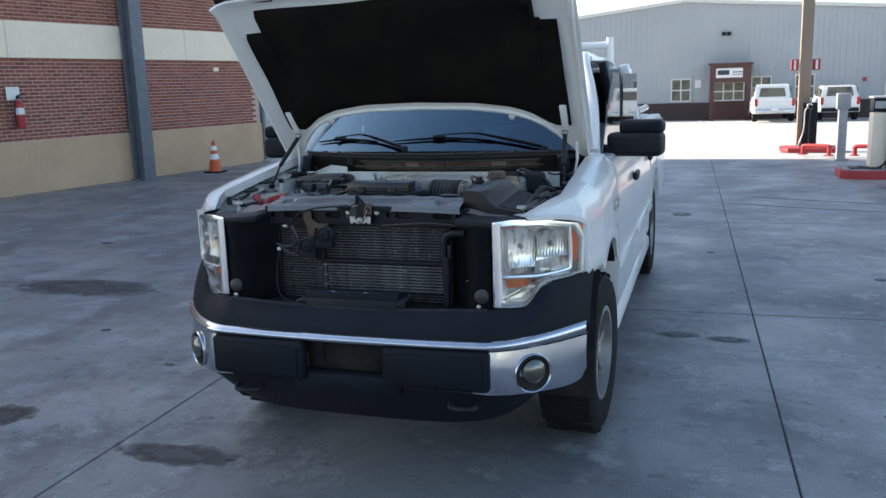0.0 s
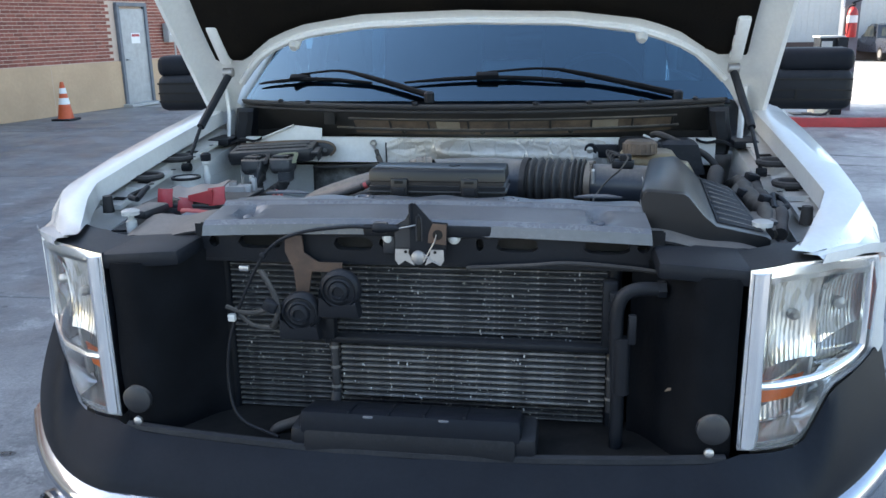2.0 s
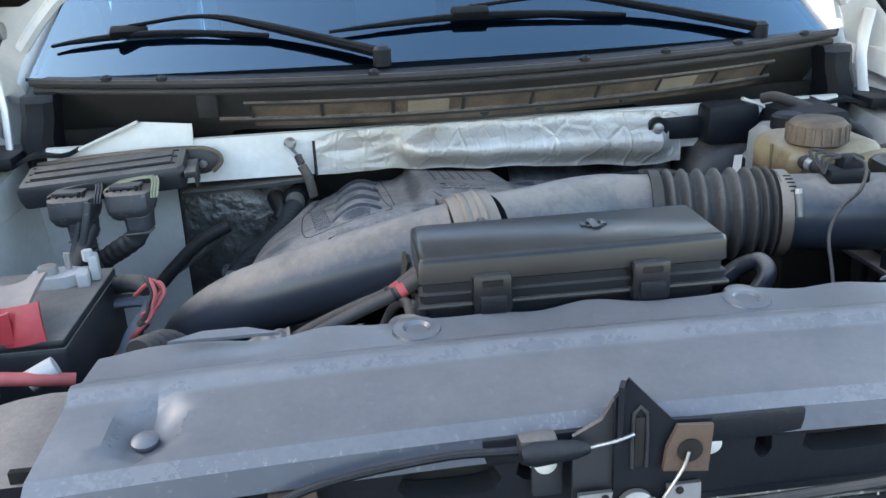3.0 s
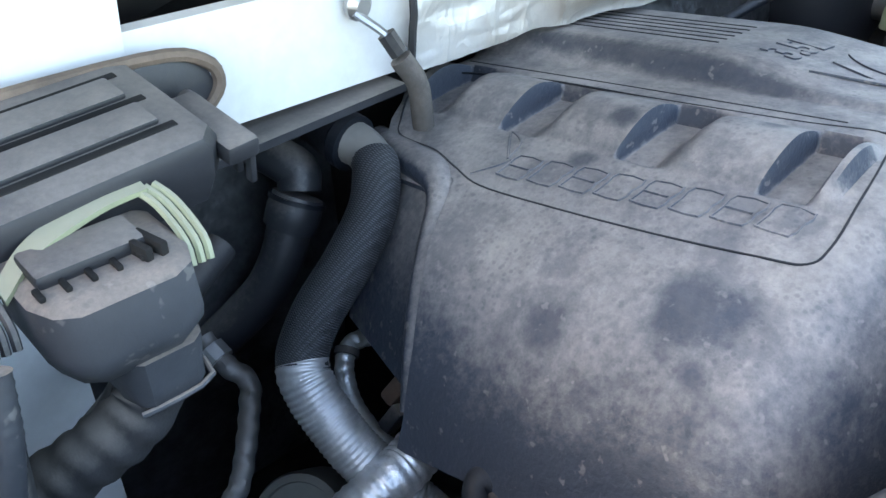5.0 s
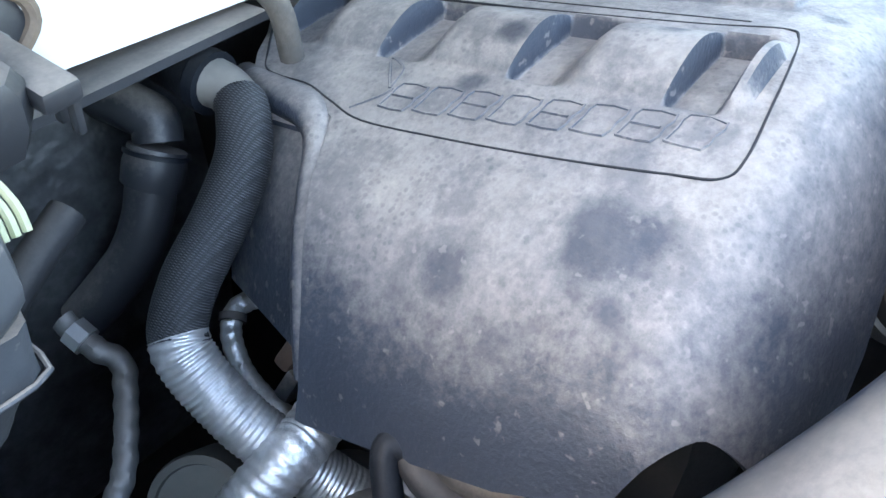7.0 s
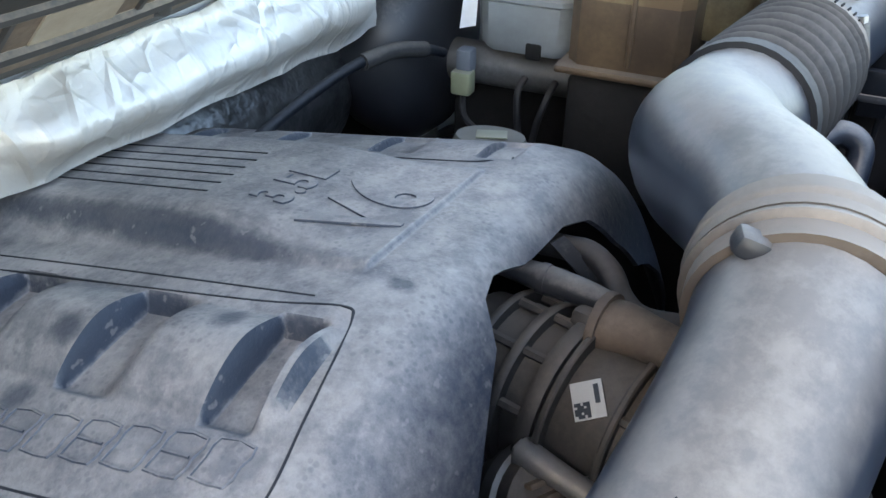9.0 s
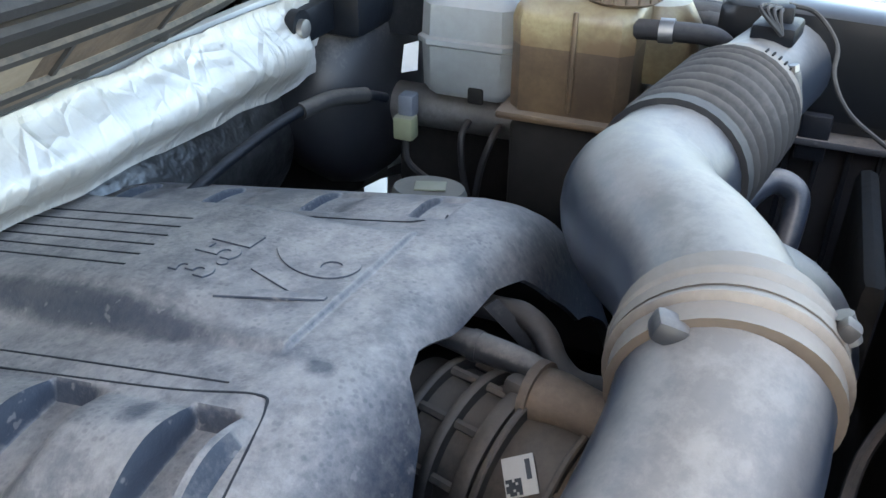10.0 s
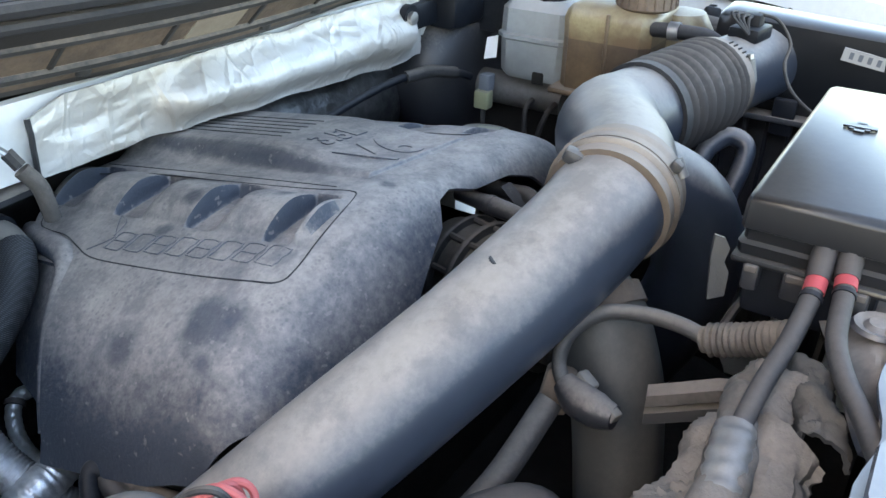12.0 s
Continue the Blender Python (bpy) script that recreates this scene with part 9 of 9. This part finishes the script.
for p in CABLES:
    cb = part("power_cable", tube(p, 0.0066, 14), "rubber", truck, "thick dusty power cable with red tape")
    c = curve_pts(p, 10)
    part("red_tape", tube([c[26], c[29]], 0.0072, 14, 1), "redtape", cb)
    part("cable_lug", tube([c[12], c[20], c[26]], [0.0086, 0.0086, 0.0078], 14, 1), "rubber", cb)
    part("wire_tie", tube([c[30], c[31]], 0.0076, 12, 1), "plastic", cb)
fl = part("front_loom", tube([(-0.20, 0.43, 1.215), (-0.25, 0.425, 1.222), (-0.31, 0.42, 1.22), (-0.36, 0.43, 1.21), (-0.42, 0.46, 1.19)], lambda t: 0.015 + 0.0008 * math.sin(19 * t) + 0.0006 * math.sin(71 * t), 14, 12), "loom", truck, "dusty taped wiring loom")
for dz, mat in ((0.0, "loom"), (-0.016, "tape")):
    part("loom_channel", loft([[Vector(a) + Vector((0, 0, dz)) + Vector(b) for b in ((-0.004, 0, -0.006), (0.010, 0.004, -0.006), (0.010, 0.004, 0.004), (-0.004, 0, 0.004))] for a in ((-0.199, 0.496, 1.180), (-0.197, 0.475, 1.190), (-0.196, 0.449, 1.204), (-0.202, 0.424, 1.216))]), mat, fl, "black cable channel with a cut end")


def cloth(u, v, seed, a, b, wide, sag):
    """A crumpled wrap round a run from a to b."""
    p = a.lerp(b, u)
    n1 = noise.noise(Vector((u * 3 + seed, v * 3, 2.0)))
    n2 = noise.noise(Vector((u * 5, v * 19, seed)))
    n3 = abs(noise.noise(Vector((u * 9 + 6 * v + 2 * seed, v * 2, 5.0))))
    ang = -0.7 + 3.9 * v
    r = wide * (1 + 0.30 * n1 + 0.10 * n2 - 0.30 * n3)
    return p + Vector((0.35 * math.cos(ang) * r, math.cos(ang) * r, math.sin(ang) * r * 0.8)) + Vector((0, 0, -sag * math.sin(math.pi * u)))


for seed, a, b, wide, sag, mat, label in (
        (1.0, (-0.200, 0.410, 1.228), (-0.262, 0.420, 1.206), 0.024, 0.0, "loom", "crumpled dusty loom cloth"),
        (4.0, (-0.245, 0.418, 1.208), (-0.335, 0.440, 1.176), 0.030, 0.004, "loom", "brown dusty loom cloth"),
        (8.0, (-0.250, 0.400, 1.215), (-0.345, 0.395, 1.190), 0.028, 0.003, "loom", ""),
        (11.0, (-0.180, 0.400, 1.230), (-0.255, 0.378, 1.228), 0.018, 0.0, "tape", "")):
    part("loom_cloth", sheet(lambda u, v: cloth(u, v, seed, Vector(a), Vector(b), wide, sag), lin(0, 1, 30), lin(0, 1, 26), 0.003), mat, fl, label)
part("foil_patch", wrapped([(-0.268, 0.424, 1.232), (-0.288, 0.422, 1.230), (-0.312, 0.420, 1.222), (-0.335, 0.418, 1.206)], 0.0125, n=14, steps=14, pitch=90, deep=0.0007, seed=2.0), "alu_dull", fl, "silver tape wrap")
part("sleeve", tube([(-0.144, 0.477, 1.207), (-0.145, 0.457, 1.215), (-0.148, 0.437, 1.225), (-0.153, 0.417, 1.237)], lambda t: 0.0120 + 0.0014 * math.sin(80 * t) if t > 0.06 else 0.010, 16, 22), "loom", fl, "ribbed dusty sleeve")
sw = part("sensor_wire", tube([(-0.144, 0.472, 1.208), (-0.142, 0.495, 1.212), (-0.142, 0.525, 1.211), (-0.147, 0.555, 1.204), (-0.160, 0.575, 1.186), (-0.172, 0.578, 1.162), (-0.183, 0.565, 1.149), (-0.189, 0.548, 1.145)], 0.0064, 12), "rubber_grey", truck, "curled black sensor wire")
plug = part("sensor_plug", tube([(-0.180, 0.569, 1.151), (-0.187, 0.553, 1.146), (-0.191, 0.536, 1.145), (-0.193, 0.520, 1.146)], [0.010, 0.0155, 0.0150, 0.0100], 12, 4), "dusty", sw)
part("plug_latch", box((-0.174, 0.552, 1.155), (0.012, 0.018, 0.010), 0.003, (20, 10, -20)), "whitegrey", sw)
part("plug_tip", box((-0.194, 0.522, 1.150), (0.010, 0.012, 0.010), 0.002, (20, 10, -20)), "whitegrey", sw)
part("plug_seat", box((-0.165, 0.580, 1.130), (0.020, 0.026, 0.040), 0.005, (10, 15, 20)), "brown", sw)
part("lower_arm", tube([(-0.285, 0.62, 1.03), (-0.262, 0.607, 1.055), (-0.232, 0.592, 1.085), (-0.182, 0.578, 1.130)], [0.014, 0.0125, 0.012, 0.0115], 14, 4), "rubber_grey", truck, "dusty hose under the intake tube")
M["pipe"] = surface("greenish_grey_rubber", (0.045, 0.046, 0.043), (0.030, 0.030, 0.029), 0.6, bump=0.2, bscale=60, bump_dist=0.002, dust=(0.17, 0.15, 0.13), dust_amt=0.5)
turbo = part("turbo_pipe", tube([(-0.085, 0.60, 1.19), (-0.10, 0.572, 1.165), (-0.112, 0.55, 1.12), (-0.125, 0.535, 1.07), (-0.146, 0.518, 0.98), (-0.15, 0.51, 0.88)], [0.036, 0.041, 0.042, 0.040, 0.038, 0.038], 26), "pipe", truck, "dusty black charge pipe under the intake tube")
part("pipe_band", tube([(-0.092, 0.585, 1.178), (-0.099, 0.573, 1.166)], 0.0435, 24, 1), "brown", turbo)
part("lower_hose", tube([(-0.30, 0.62, 1.05), (-0.27, 0.58, 1.08), (-0.25, 0.55, 1.08), (-0.24, 0.52, 1.03)], 0.018, 12), "rubber", truck)
part("alternator", lathe([(0.03, 0), (0.07, 0.01), (0.075, 0.05), (0.07, 0.10), (0.03, 0.11)], pose(-0.33, 0.56, 1.0, 90, 0, 0), 26), "alu_dull", truck, "grey cast alternator")
part("belt_pulley", lathe([(0.02, 0), (0.05, 0.0), (0.05, 0.03), (0.02, 0.03)], pose(-0.2, 0.50, 1.02, 90, 0, 0), 22), "rust", truck)
part("duct_hose", tube([(0.25, 0.64, 1.15), (0.276, 0.608, 1.173), (0.293, 0.599, 1.192), (0.309, 0.581, 1.205), (0.311, 0.561, 1.197), (0.30, 0.558, 1.177), (0.278, 0.562, 1.145), (0.25, 0.57, 1.10)], 0.0115, 12), "tube", truck, "arched black breather hose")
part("wire_loop", tube([(-0.03, 0.50, 1.14), (0.02, 0.50, 1.10), (0.08, 0.49, 1.12), (0.13, 0.46, 1.16)], 0.005, 8), "rubber", truck)
part("shroud_slat", box((0.28, 0.50, 1.10), (0.22, 0.02, 0.20), 0.01), "dark", truck)

# ---- bricks of the wall, last ----
BL, BH, BJ = 0.203, 0.0575, 0.010
brick_mesh = None
loose_v, loose_f = [], []
count = 0
for z0, z1 in ((0.985, 2.495), (3.165, 5.2)):
    rows_n = int((z1 - z0) / (BH + BJ))
    for r in range(rows_n):
        z = z0 + BJ + BH / 2 + r * (z1 - z0) / rows_n
        off = (BL + BJ) / 2 if r % 2 else 0.0
        for c in range(-20, 46):
            x = c * (BL + BJ) + off
            if 6.88 < x < 8.02 and z < 2.25:
                continue
            if z0 < 2 and 0.2 < x < 3.6 and count < 300:
                if brick_mesh is None:
                    ob = part("brick", box((0, 0, 0), (BL, 0.03, BH), 0.003, seg=1), "brick", wall, flat=True)
                    brick_mesh = ob.data
                else:
                    ob = new("brick", brick_mesh)
                    ob.parent = wall
                ob.location = (x, 0.0605 + random.uniform(-0.0015, 0.0015), z)
                count += 1
            else:
                k = len(loose_v)
                y = 0.0455 + random.uniform(-0.0015, 0.0015)
                loose_v += [(x + sx * BL / 2, y + dy, z + sz * BH / 2) for dy in (0, 0.03) for sx, sz in ((-1, -1), (1, -1), (1, 1), (-1, 1))]
                loose_f += [(k, k + 1, k + 2, k + 3), (k + 4, k + 7, k + 6, k + 5), (k, k + 4, k + 5, k + 1), (k + 1, k + 5, k + 6, k + 2), (k + 2, k + 6, k + 7, k + 3), (k + 3, k + 7, k + 4, k)]
me = bpy.data.meshes.new("brickwork")
me.from_pydata(loose_v, [], loose_f)
me.materials.append(M["brick"])
rest = new("brickwork", me)
rest.parent = wall
tagged(rest, kind="stuff")
